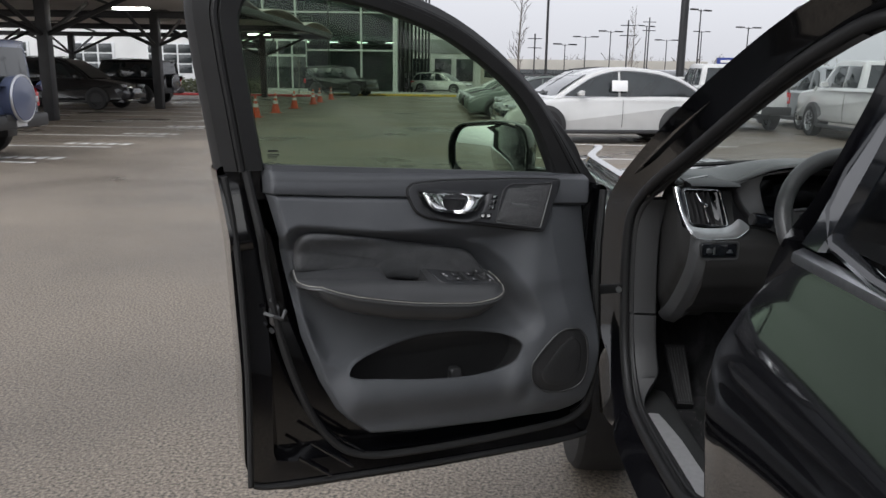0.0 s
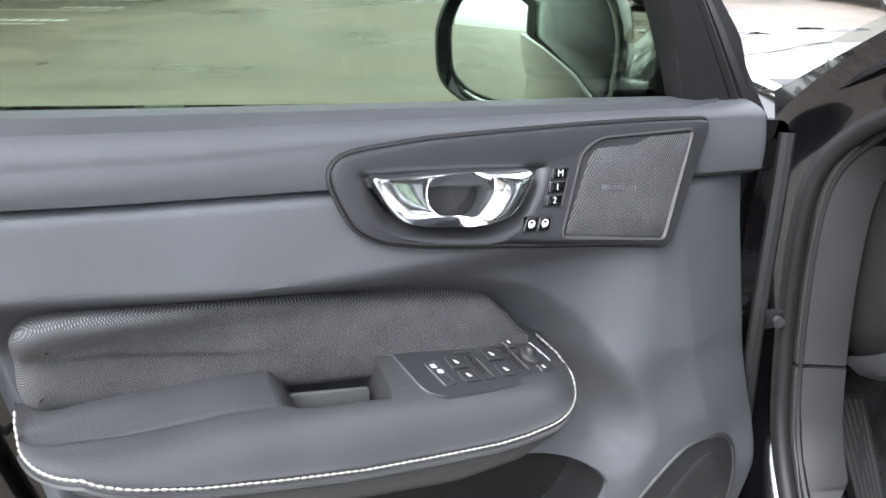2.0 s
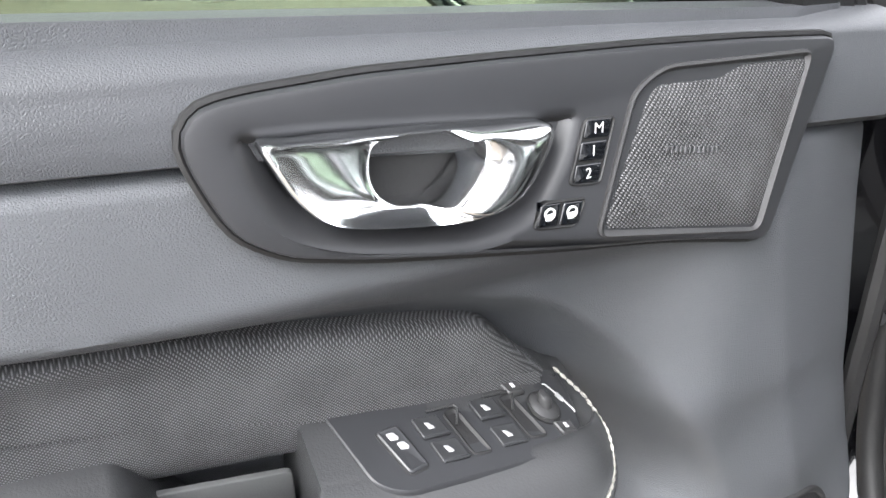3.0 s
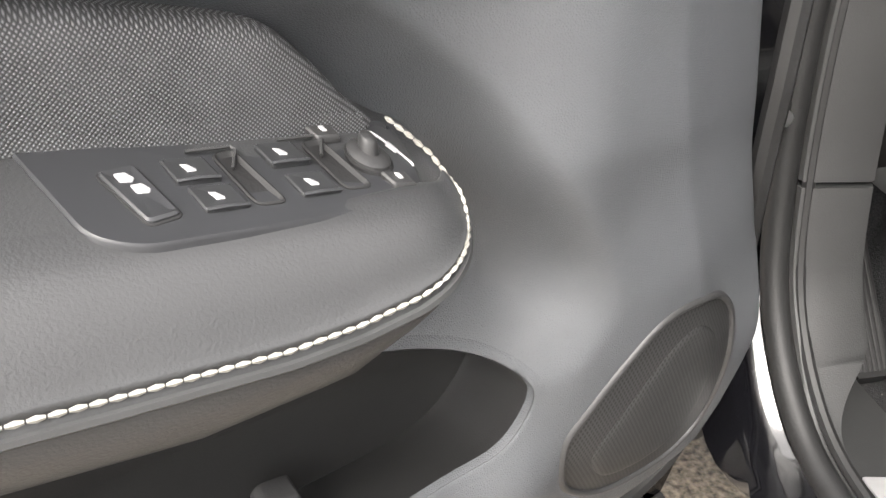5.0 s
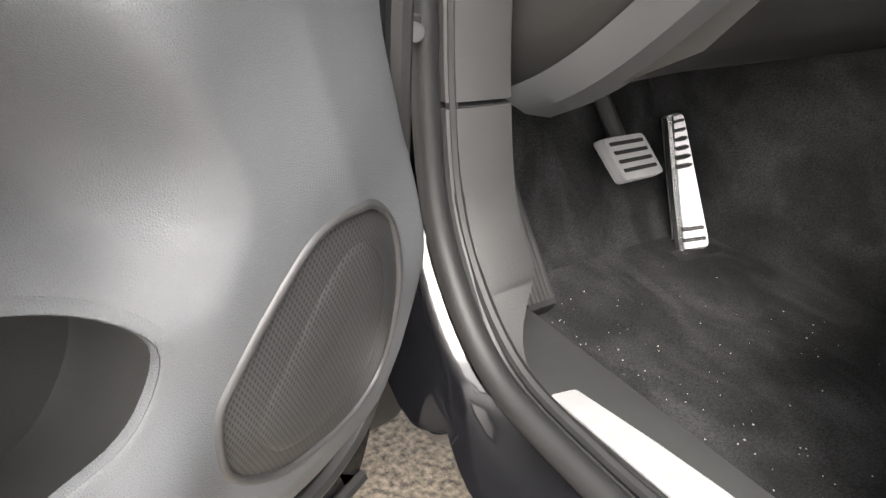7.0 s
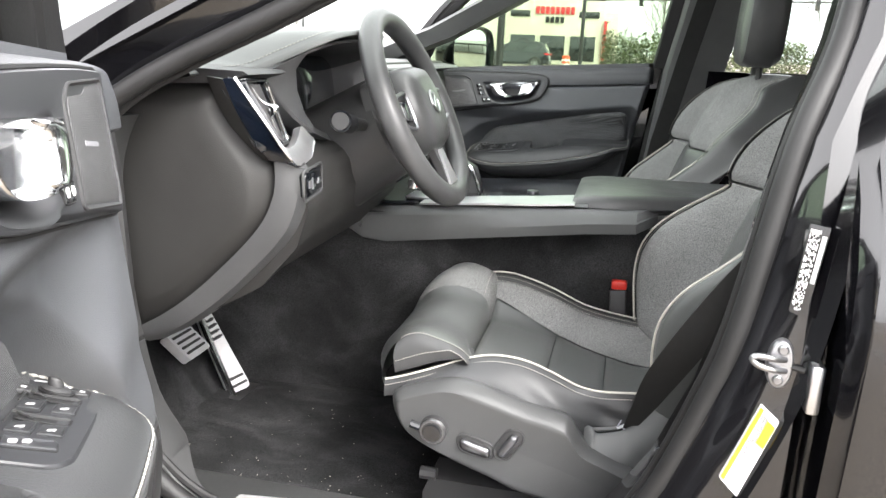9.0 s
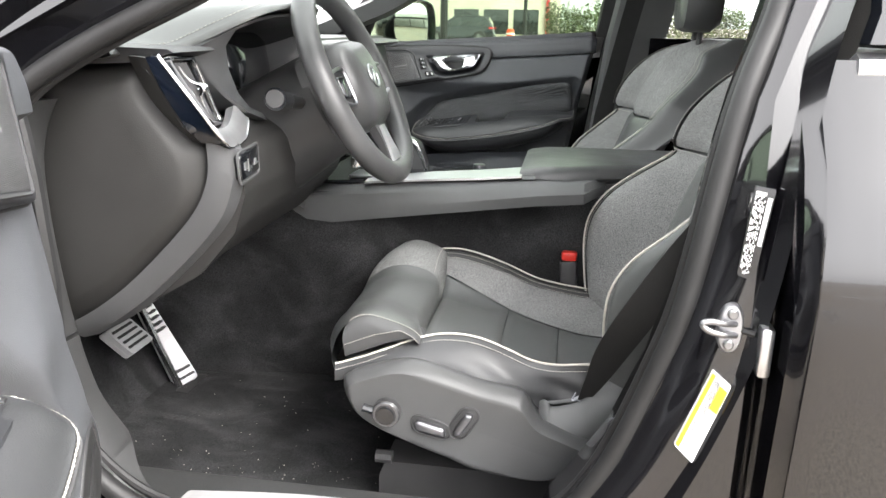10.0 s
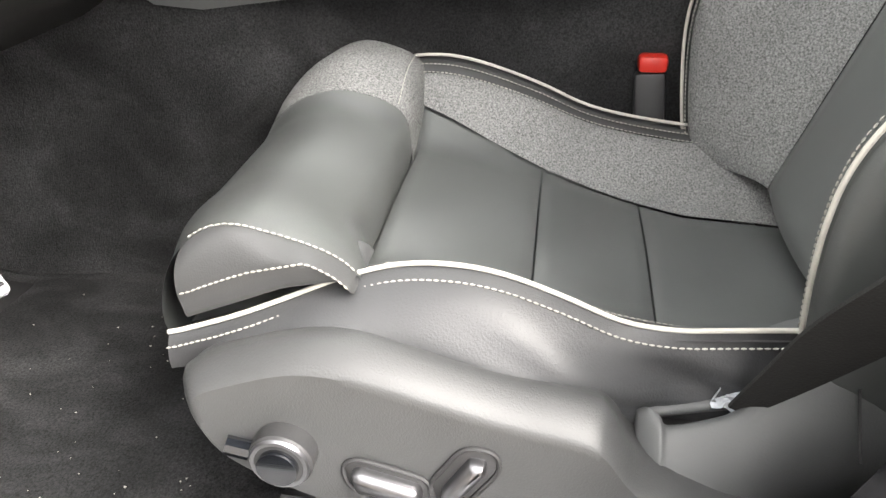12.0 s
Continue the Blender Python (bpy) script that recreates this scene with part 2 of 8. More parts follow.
def loft(rings, closed=True, caps=True):
    bm = bmesh.new()
    rows = [[bm.verts.new(p) for p in ring] for ring in rings]
    n = len(rows[0])
    for a, b in zip(rows, rows[1:]):
        for i in range(n if closed else n - 1):
            bm.faces.new((a[i], a[(i + 1) % n], b[(i + 1) % n], b[i]))
    if caps and closed:
        bm.faces.new(rows[0][::-1])
        bm.faces.new(rows[-1])
    bmesh.ops.recalc_face_normals(bm, faces=bm.faces)
    return bm


def tube(path, r, n=8, closed=False, flat=1.0, normal=(0, 0, 1)):
    """A round (or flattened) bar along a path."""
    path = [Vector(p) for p in path]
    rings, side = [], None
    for i, p in enumerate(path):
        a = path[i - 1] if i or closed else p
        b = path[(i + 1) % len(path)] if i < len(path) - 1 or closed else p
        d = (b - a).normalized()
        if side is None:
            side = d.cross(Vector(normal))
            if side.length < 1e-4:
                side = d.cross(Vector((1, 0, 0)))
        side = (side - d * side.dot(d)).normalized()
        up = side.cross(d)
        rr = r(i / max(1, len(path) - 1)) if callable(r) else r
        rings.append([p + rr * (side * math.cos(t) + up * flat * math.sin(t)) for t in [2 * math.pi * j / n for j in range(n)]])
    if closed:
        rings.append(rings[0])
        bm = loft(rings, True, False)
        bmesh.ops.remove_doubles(bm, verts=bm.verts, dist=1e-6)
        return bm
    return loft(rings)


def inset(poly, d):
    """A closed 2D polygon moved inwards by d."""
    c = len(poly)
    area = sum(poly[i][0] * poly[(i + 1) % c][1] - poly[(i + 1) % c][0] * poly[i][1] for i in range(c))
    sgn = 1 if area > 0 else -1
    out = []
    for i in range(c):
        a, b = poly[i - 1], poly[(i + 1) % c]
        tx, ty = b[0] - a[0], b[1] - a[1]
        l = math.hypot(tx, ty) or 1
        out.append((poly[i][0] - sgn * ty / l * d, poly[i][1] + sgn * tx / l * d))
    return out


def pad(poly, place, profile, back=True):
    """A raised plate: rings of the outline, moved inwards and lifted by the profile [(inset, height), ...], closed by a fan."""
    rings = [[place(a, b, h) for a, b in inset(poly, d)] for d, h in profile]
    bm = bmesh.new()
    rows = [[bm.verts.new(p) for p in ring] for ring in rings]
    n = len(rows[0])
    for a, b in zip(rows, rows[1:]):
        for i in range(n):
            bm.faces.new((a[i], a[(i + 1) % n], b[(i + 1) % n], b[i]))
    mid = bm.verts.new(sum((v.co for v in rows[-1]), Vector()) / n)
    for i in range(n):
        bm.faces.new((rows[-1][i], rows[-1][(i + 1) % n], mid))
    if back:
        bm.faces.new(rows[0][::-1])
    bmesh.ops.recalc_face_normals(bm, faces=bm.faces)
    return bm


def flat_pad(poly, place, h0, h1, bev=0.002):
    """A plate from height h0 to h1 with bevelled rim and one flat face."""
    rings = [poly, poly, inset(poly, bev * 0.4), inset(poly, bev)]
    hs = [h0, h1 - bev, h1 - bev * 0.3, h1]
    return loft([[place(a, b, h) for a, b in ring] for ring, h in zip(rings, hs)])


def box(lo, hi, bev=0.0, turn=None):
    bm = bmesh.new()
    bmesh.ops.create_cube(bm, size=1)
    lo, hi = Vector(lo), Vector(hi)
    for v in bm.verts:
        v.co = Vector([(lo[i] + hi[i]) / 2 + v.co[i] * (hi[i] - lo[i]) for i in range(3)])
    if bev:
        bmesh.ops.bevel(bm, geom=bm.edges[:], offset=bev, segments=2, profile=0.5, affect='EDGES')
    if turn:
        bmesh.ops.transform(bm, matrix=turn, verts=bm.verts)
    return bm


def join(*bms):
    verts, faces = [], []
    for b in bms:
        n = len(verts)
        b.verts.index_update()
        verts.extend(v.co.copy() for v in b.verts)
        faces.extend([n + v.index for v in f.verts] for f in b.faces)
        b.free()
    me = bpy.data.meshes.new("joined")
    me.from_pydata(verts, [], faces)
    out = bmesh.new()
    out.from_mesh(me)
    bpy.data.meshes.remove(me)
    return out


def sheet(fn, us, vs, thick=None):
    """A surface fn(u, v) over two lists of values; thick: a shift for its back."""
    bm = bmesh.new()
    g = [[bm.verts.new(fn(u, v)) for v in vs] for u in us]
    for i in range(len(us) - 1):
        for j in range(len(vs) - 1):
            bm.faces.new((g[i][j], g[i + 1][j], g[i + 1][j + 1], g[i][j + 1]))
    if thick is not None:
        t = Vector(thick)
        h = [[bm.verts.new(v.co + t) for v in row] for row in g]
        for i in range(len(us) - 1):
            for j in range(len(vs) - 1):
                bm.faces.new((h[i][j], h[i][j + 1], h[i + 1][j + 1], h[i + 1][j]))
        rim = [(i, 0) for i in range(len(us))] + [(len(us) - 1, j) for j in range(1, len(vs))]
        rim += [(i, len(vs) - 1) for i in range(len(us) - 2, -1, -1)] + [(0, j) for j in range(len(vs) - 2, 0, -1)]
        for (a, b), (c, d) in zip(rim, rim[1:] + rim[:1]):
            bm.faces.new((g[a][b], g[c][d], h[c][d], h[a][b]))
        bmesh.ops.recalc_face_normals(bm, faces=bm.faces)
    return bm


def span(a, b, n):
    return [a + (b - a) * i / n for i in range(n + 1)]


def ease(a, b, x):
    t = min(1, max(0, (x - a) / (b - a)))
    return t * t * (3 - 2 * t)


def interp(table, x):
    """The value at x of a table of (x, value), smooth between its rows."""
    if x <= table[0][0]:
        return table[0][1]
    for (x0, y0), (x1, y1) in zip(table, table[1:]):
        if x <= x1:
            return y0 + (y1 - y0) * (x - x0) / (x1 - x0)
    return table[-1][1]


def stitches(path, step, length, r, lift=(0, 0, 0)):
    """Single thread stitches along a path."""
    pts = [Vector(p) + Vector(lift) for p in path]
    out, run, want = bmesh.new(), 0.0, 0.0
    for a, b in zip(pts, pts[1:]):
        d = b - a
        l = d.length
        while l > 1e-9 and want <= run + l:
            p = a + d * ((want - run) / l)
            t = d.normalized() * length / 2
            s = d.cross(Vector((0.3, 0.5, 0.8))).normalized() * r
            u = d.normalized().cross(s)
            ring = [[out.verts.new(p + t * e + w * f * c) for w, f in ((s, 1), (u, 1), (s, -1), (u, -1))] for e, c in ((-1, 0.5), (0, 1.0), (1, 0.5))]
            for q0, q1 in zip(ring, ring[1:]):
                for i in range(4):
                    out.faces.new((q0[i], q0[(i + 1) % 4], q1[(i + 1) % 4], q1[i]))
            out.faces.new(ring[0][::-1])
            out.faces.new(ring[-1])
            want += step
        run += l
    return out


def words(text, size, place, h=0.0006):
    """Raised lettering: place(a, b, h) puts a point of the text's plane into the drawing."""
    cu = bpy.data.curves.new("lettering", 'FONT')
    cu.body, cu.size, cu.align_x, cu.align_y, cu.extrude = text, size, 'CENTER', 'CENTER', 0.0
    ob = new("lettering", cu)
    me = bpy.data.meshes.new_from_object(ob)
    bpy.data.objects.remove(ob)
    bm = bmesh.new()
    bm.from_mesh(me)
    bpy.data.meshes.remove(me)
    for v in bm.verts:
        v.co = place(v.co.x, v.co.y, h)
    return bm


def resample(poly, n):
    """n points evenly along a closed polygon, from its first point."""
    pts = [Vector(p) for p in poly]
    seg = [(pts[(i + 1) % len(pts)] - pts[i]).length for i in range(len(pts))]
    total, out, i, run = sum(seg), [], 0, 0.0
    for j in range(n):
        want = total * j / n
        while run + seg[i] < want and i < len(seg) - 1:
            run += seg[i]
            i += 1
        t = (want - run) / (seg[i] or 1)
        out.append(tuple(pts[i].lerp(pts[(i + 1) % len(pts)], t)))
    return out


def spine_pad(poly, spine, place, steps):
    """Rings of an outline drawn in towards a spine line: steps of (share, height)."""
    (u0, z0), (u1, z1) = spine
    def pull(p, w):
        t = min(1, max(0, ((p[0] - u0) * (u1 - u0) + (p[1] - z0) * (z1 - z0)) / max(1e-9, (u1 - u0) ** 2 + (z1 - z0) ** 2)))
        return p[0] + (u0 + (u1 - u0) * t - p[0]) * w, p[1] + (z0 + (z1 - z0) * t - p[1]) * w
    return loft([[place(*pull(p, w), h) for p in poly] for w, h in steps], True, False)


# ---- front doors ----
REAR_EDGE = [(0.44, 0.50), (0.46, 0.53), (0.485, 0.575), (0.52, 0.615), (0.555, 0.646), (0.63, 0.684), (0.74, 0.722), (0.93, 0.757), (1.05, 0.786), (1.12, 0.793)]
FRONT_EDGE = [(0.43, 0.03), (0.45, -0.006), (0.48, -0.030), (0.53, -0.052), (0.60, -0.064), (0.68, -0.064), (0.76, -0.048), (0.985, -0.004), (1.005, 0.012), (1.08, 0.044)]
BOTTOM = [(0.0, 0.462), (0.06, 0.446), (0.12, 0.440), (0.5, 0.445), (0.8, 0.460), (1.0, 0.478)]
TOP = [(0.0, 1.066), (0.35, 1.083), (1.0, 1.113)]
CREASE = [(-0.02, 0.984), (0.106, 0.991), (0.30, 1.009), (0.478, 1.028), (0.64, 1.039), (0.80, 1.052)]
ARM_TOP = [(0.250, 0.838), (0.262, 0.842), (0.280, 0.853), (0.30, 0.858), (0.463, 0.882), (0.586, 0.898), (0.68, 0.899), (0.735, 0.893)]
ARM_STITCH = [(0.250, 0.822), (0.255, 0.816), (0.262, 0.811), (0.275, 0.8085), (0.290, 0.806), (0.310, 0.803), (0.336, 0.800), (0.366, 0.800), (0.43, 0.807), (0.494, 0.815), (0.561, 0.828), (0.623, 0.842), (0.663, 0.855), (0.690, 0.865), (0.71, 0.875), (0.735, 0.885)]
ARM_UNDER = [(0.258, 0.815), (0.267, 0.803), (0.295, 0.778), (0.337, 0.758), (0.402, 0.756), (0.549, 0.778), (0.646, 0.806), (0.697, 0.836), (0.727, 0.868), (0.739, 0.880)]
POCKET = [(0.622, 0.640), (0.606, 0.660), (0.549, 0.680), (0.452, 0.698), (0.36, 0.699), (0.28, 0.691), (0.213, 0.674), (0.179, 0.651), (0.186, 0.625), (0.225, 0.606), (0.315, 0.598), (0.40, 0.603), (0.473, 0.611), (0.56, 0.624), (0.60, 0.630)]
SPEAKER = [(0.163, 0.582), (0.160, 0.600), (0.150, 0.613), (0.124, 0.641), (0.092, 0.669), (0.070, 0.679), (0.045, 0.680), (0.020, 0.674), (0.001, 0.658), (-0.007, 0.638), (-0.011, 0.600), (-0.008, 0.555), (0.004, 0.530), (0.028, 0.517), (0.060, 0.513), (0.098, 0.515), (0.124, 0.524), (0.148, 0.542), (0.160, 0.562)]
FABRIC_LINE = [(0.727, 0.884), (0.732, 0.924), (0.728, 0.946), (0.716, 0.959), (0.695, 0.962), (0.64, 0.956), (0.54, 0.941), (0.44, 0.922), (0.36, 0.906), (0.328, 0.897), (0.310, 0.882), (0.288, 0.856), (0.268, 0.832), (0.290, 0.818), (0.40, 0.830), (0.55, 0.852), (0.66, 0.872)]
PLATE_LINE = [(0.487, 1.050), (0.478, 1.060), (0.461, 1.063), (0.404, 1.066), (0.329, 1.065), (0.244, 1.063), (0.170, 1.060), (0.094, 1.055), (0.134, 0.931), (0.231, 0.947), (0.326, 0.963), (0.400, 0.975), (0.443, 0.985), (0.466, 0.999), (0.475, 1.014), (0.485, 1.037)]
RECESS = [(0.775, 0.900), (0.768, 0.955), (0.740, 0.984), (0.700, 0.984), (0.56, 0.964), (0.42, 0.946), (0.349, 0.933), (0.290, 0.915), (0.255, 0.892), (0.213, 0.854), (0.173, 0.808), (0.131, 0.752), (0.114, 0.712), (0.124, 0.670), (0.20, 0.640), (0.62, 0.640), (0.72, 0.760)]
BEND = [(0.0, 1.056), (0.05, 1.061), (0.28, 1.071), (0.40, 1.076), (0.60, 1.079), (0.80, 1.090)]
ROLL_TOP = [(0.0, 1.062), (0.25, 1.078), (0.34, 1.083), (0.486, 1.092), (0.60, 1.099), (0.80, 1.113)]


def distance_to_line(u, z, a, b):
    ax, az, bx, bz = *a, *b
    t = min(1, max(0, ((u - ax) * (bx - ax) + (z - az) * (bz - az)) / ((bx - ax) ** 2 + (bz - az) ** 2)))
    return math.hypot(u - ax - t * (bx - ax), z - az - t * (bz - az))


def edge_distance(poly, u, z):
    """How far a point lies inside a closed outline (negative outside)."""
    d = min(distance_to_line(u, z, a, b) for a, b in zip(poly, poly[1:] + poly[:1]))
    return d if inside(poly, u, z) else -d


RECESS_FINE = curve(RECESS, 3, True)
PLATE_CORE = inset(PLATE_LINE, 0.006)


def trim_height(u, z):
    """How far the door trim stands proud of its plane."""
    c = interp(CREASE, u)
    h = -0.012 * ease(c - 0.002, c + 0.004, z) - 0.004 * math.exp(-((z - c) / 0.004) ** 2)
    # the fold round the armrest: steep behind, broad in front, running out below
    if 0.10 < u < 0.78 and 0.62 < z < 0.99:
        s = edge_distance(RECESS_FINE, u, z)
        d = 0.0 if s < 0 else s * s / 0.022 if s < 0.011 else s - 0.0055
        steep = interp([(0.12, 1.0), (0.22, 1.35), (0.36, 1.4), (0.60, 1.6), (0.78, 1.6)], u)
        deep = interp([(0.12, 0.052), (0.26, 0.052), (0.36, 0.050), (0.60, 0.034), (0.78, 0.028)], u)
        h -= deep * math.tanh(d * steep / deep) * ease(0.56, 0.80, z)
    # the face turns away towards the hinge
    turn = interp([(0.56, 0.03), (0.68, 0.055), (0.75, 0.075), (0.85, 0.100), (0.93, 0.120)], z)
    h -= 0.22 * max(0.0, turn - u - 0.015) * ease(0.60, 0.70, z)
    lip = distance_to_line(u, z, (0.60, 0.590), (0.22, 0.565))
    h += 0.026 * (1 - ease(0.0, 0.085, lip))
    spk = distance_to_line(u, z, (0.085, 0.570), (0.040, 0.625))
    h += 0.013 * (1 - ease(0.060, 0.165, spk))
    h -= 0.010 * ease(0.50, 0.44, z)
    if 0.09 < u < 0.49 and 0.93 < z < 1.07 and inside(PLATE_CORE, u, z):
        h -= 0.040
    return h


POCKET_FINE = curve(POCKET, 6, True)


def inside(poly, u, z):
    odd, j = False, len(poly) - 1
    for i in range(len(poly)):
        (ui, zi), (uj, zj) = poly[i], poly[j]
        if (zi > z) != (zj > z) and u < (uj - ui) * (z - zi) / (zj - zi) + ui:
            odd = not odd
        j = i
    return odd


POCKET_CORE = inset(POCKET_FINE, -0.003)


def door_trim(m, grid=(200, 170)):
    def at(s, t):
        z0, z1 = interp(BOTTOM, s), interp(TOP, s)
        z = z0 + (z1 - z0) * t
        return interp(FRONT_EDGE, z) * (1 - s) + interp(REAR_EDGE, z) * s, z
    us, vs = span(0, 1, grid[0]), span(0, 1, grid[1])
    bm, rows, open_at = bmesh.new(), [], set()
    for s in us:
        row = []
        for t in vs:
            u, z = at(s, t)
            edge = min(s * 0.8, (1 - s) * 0.8, t * 0.62)
            v = bm.verts.new(m(u, trim_height(u, z) - 0.030 * (1 - ease(0.0, 0.020, edge)) ** 2, z))
            if 0.58 < z < 0.72 and 0.17 < u < 0.64 and inside(POCKET_CORE, u, z):
                open_at.add(v)
            row.append(v)
        rows.append(row)
    for a, b in zip(rows, rows[1:]):
        for j in range(len(vs) - 1):
            quad = (a[j], b[j], b[j + 1], a[j + 1])
            if not any(v in open_at for v in quad):
                bm.faces.new(quad)
    bmesh.ops.delete(bm, geom=[v for v in bm.verts if not v.link_faces], context='VERTS')
    return bm


LEAN = [(0.44, 0.006), (0.52, 0.018), (0.60, 0.026), (0.70, 0.034), (0.80, 0.040), (0.935, 0.032), (1.05, 0.011), (1.09, 0.008)]


def leaning(m):
    """The trim's lower front part stands further into the cabin than its top."""
    def place(u, h, z):
        d = interp(LEAN, z) * (1 - ease(0.13, 0.27, u) * ease(0.96, 0.925, z)) * ease(-0.06, -0.005, h)
        return m(u + (0.888 - u) * d * 0.94, h + d, z + (1.28 - z) * d * 0.94)
    return place


def front_door(car, flat_map, inner_only=False):
    """A front door, drawn flat: u from the hinge to the latch, h towards the cabin, z up."""
    m = leaning(flat_map)
    on = lambda u, z, h: m(u, trim_height(u, z) + h, z)
    flat = lambda u, z, h: m(u, h, z)
    side = [(0.40, 0.855), (0.67, 0.850), (0.95, 0.862), (1.11, 0.884)]
    shell_line = [(-0.075, 1.03), (-0.068, 0.80), (-0.074, 0.60), (-0.066, 0.40), (-0.045, 0.352), (0.05, 0.342), (0.40, 0.352), (0.76, 0.372), (0.83, 0.392),
                  (0.852, 0.45), (0.850, 0.67), (0.862, 0.95), (0.884, 1.112), (0.40, 1.075)]
    shell_fine = rounded(shell_line, 0.02, 4)
    bulge = lambda u, z: -0.115 - 0.018 * math.sin(math.pi * min(1, max(0, (z - 0.34) / 0.75))) ** 0.7
    rings = [inset(shell_fine, 0.075), inset(shell_fine, 0.065), shell_fine, shell_fine, inset(shell_fine, 0.004)]
    hs = [-0.085, -0.040, -0.034, -0.110, None]
    bm = loft([[m(u, bulge(u, z) if h is None else h, z) for u, z in ring] for ring, h in zip(rings, hs)])
    shell = part("front_door", bm, PAINT, car, "glossy black front door, opened wide" if not inner_only else "closed front passenger door")
    part("door_trim", door_trim(m), TRIM, shell, "dark charcoal soft moulded door trim panel")
    # padded top roll: a strip over the crease
    def roll(s, t):
        u = -0.002 + 0.795 * s
        zc, zb, zt = interp(CREASE, u) + 0.001, interp(BEND, u), interp(ROLL_TOP, u)
        if t < 0.6:
            q = t / 0.6
            h, z = -0.010 + 0.011 * ease(0, 0.12, q) + 0.003 * math.sin(math.pi * q), zc + (zb - 0.010 - zc) * q
        else:
            q = (t - 0.6) / 0.4
            a = q * math.pi / 2
            h, z = 0.001 - 0.050 * (1 - math.cos(a)), zb - 0.010 + (zt - zb + 0.010) * math.sin(a)
        h -= 0.030 * (ease(0.975, 1.0, s) + ease(0.014, 0.0, s)) ** 2
        return m(u, h, z)
    part("top_roll", sheet(roll, [0, 0.004, 0.009, 0.014] + span(0.02, 0.97, 56) + [0.98, 0.985, 0.99, 0.995, 1.0], span(0, 1, 40)), TRIM_TOP, shell, "padded leather-look top of the door trim")
    # handle plate with a dished recess, and the chrome handle in it
    def ring_of(poly, n=90):
        q = resample(poly, n)
        area = sum(q[i][0] * q[(i + 1) % n][1] - q[(i + 1) % n][0] * q[i][1] for i in range(n))
        q = q if area > 0 else q[::-1]
        return q
    def aligned(q, first):
        k = min(range(len(q)), key=lambda i: (q[i][0] - first[0]) ** 2 + (q[i][1] - first[1]) ** 2)
        return q[k:] + q[:k]
    pm = lambda u, h, z: m(u, h - 0.0045, z)
    outline = aligned(ring_of(rounded(PLATE_LINE, 0.010, 4), 140), (0.487, 1.050))
    cup = aligned(ring_of(curve([(0.464, 1.046), (0.461, 1.030), (0.455, 1.014), (0.444, 0.998), (0.425, 0.987), (0.376, 0.976), (0.335, 0.972), (0.309, 0.980), (0.293, 1.003), (0.286, 1.024), (0.288, 1.034), (0.32, 1.037), (0.385, 1.043), (0.44, 1.047)], 5, True), 140), (0.464, 1.046))
    profile = ((outline, -0.012), (outline, 0.0135), (inset(outline, 0.0010), 0.0158), (inset(outline, 0.003), 0.0165), (inset(cup, -0.003), 0.0165), (cup, 0.0158), (inset(cup, 0.003), 0.0135), (inset(cup, 0.007), 0.0085), (inset(cup, 0.011), 0.0030), (inset(cup, 0.015), -0.004), (inset(cup, 0.018), -0.018), (inset(cup, 0.021), -0.026))
    part("handle_plate", loft([[pm(u, h, z) for u, z in ring] for ring, h in profile]), PLATE, shell, "satin dark plate round the handle")
    part("plate_gap", tube([pm(u, 0.010, z) for u, z in inset(outline, -0.0014)], 0.0022, 6, True), RUBBER, shell)
    outer = aligned(ring_of(curve([(0.455, 1.0435), (0.441, 1.0425), (0.385, 1.040), (0.331, 1.036), (0.311, 1.034), (0.305, 1.029), (0.309, 1.016), (0.321, 0.999), (0.338, 0.992), (0.362, 0.991), (0.408, 0.997), (0.429, 1.004), (0.441, 1.016), (0.450, 1.031)], 6, True), 120), (0.455, 1.0435))
    hole = aligned(ring_of(curve([(0.394, 1.031), (0.372, 1.0325), (0.350, 1.030), (0.346, 1.020), (0.353, 1.007), (0.366, 0.998), (0.384, 0.998), (0.395, 1.005), (0.399, 1.018)], 6, True), 120), (0.398, 1.030))
    mixed = lambda w: [(a[0] * (1 - w) + b[0] * w, a[1] * (1 - w) + b[1] * w) for a, b in zip(outer, hole)]
    # a bright rim, a dished bowl behind, a rounded grip in front
    dish = [(0, 0.004), (0.0, 0.0225), (0.02, 0.0250), (0.06, 0.0258), (0.10, 0.0245), (0.20, 0.0200), (0.40, 0.0150), (0.65, 0.0105), (0.85, 0.0085), (0.96, 0.0080), (1.0, 0.0060), (1.0, -0.008)]
    grip = [(0, 0.004), (0.0, 0.0225), (0.02, 0.0245), (0.06, 0.0262), (0.10, 0.0275), (0.20, 0.0300), (0.40, 0.0325), (0.65, 0.0325), (0.85, 0.0300), (0.96, 0.0270), (1.0, 0.0240), (1.0, -0.004)]
    def handle_ring(w, hd, hg):
        out = []
        for (u, z), (uo, zo), (uh, zh) in zip(mixed(w), outer, hole):
            g = ease(0.372, 0.352, uo * 0.35 + uh * 0.65)
            out.append(pm(u, hd + (hg - hd) * g, z))
        return out
    part("door_handle", loft([handle_ring(w, hd, hg) for (w, hd), (_, hg) in zip(dish, grip)], True, False), CHROME, shell, "chrome inner door handle", angle=60)
    # an added black floor paints the shade inside the handle's hole
    part("handle_hole_shade", loft([[pm(u, h, z) for u, z in inset(hole, d)] for d, h in ((-0.006, -0.006), (-0.004, -0.016), (0.004, -0.020), (0.012, -0.021))]), RUBBER, shell, "added black piece that paints the shade behind the handle")
    low = lambda u, z, h: pm(u, h - 0.0085, z)
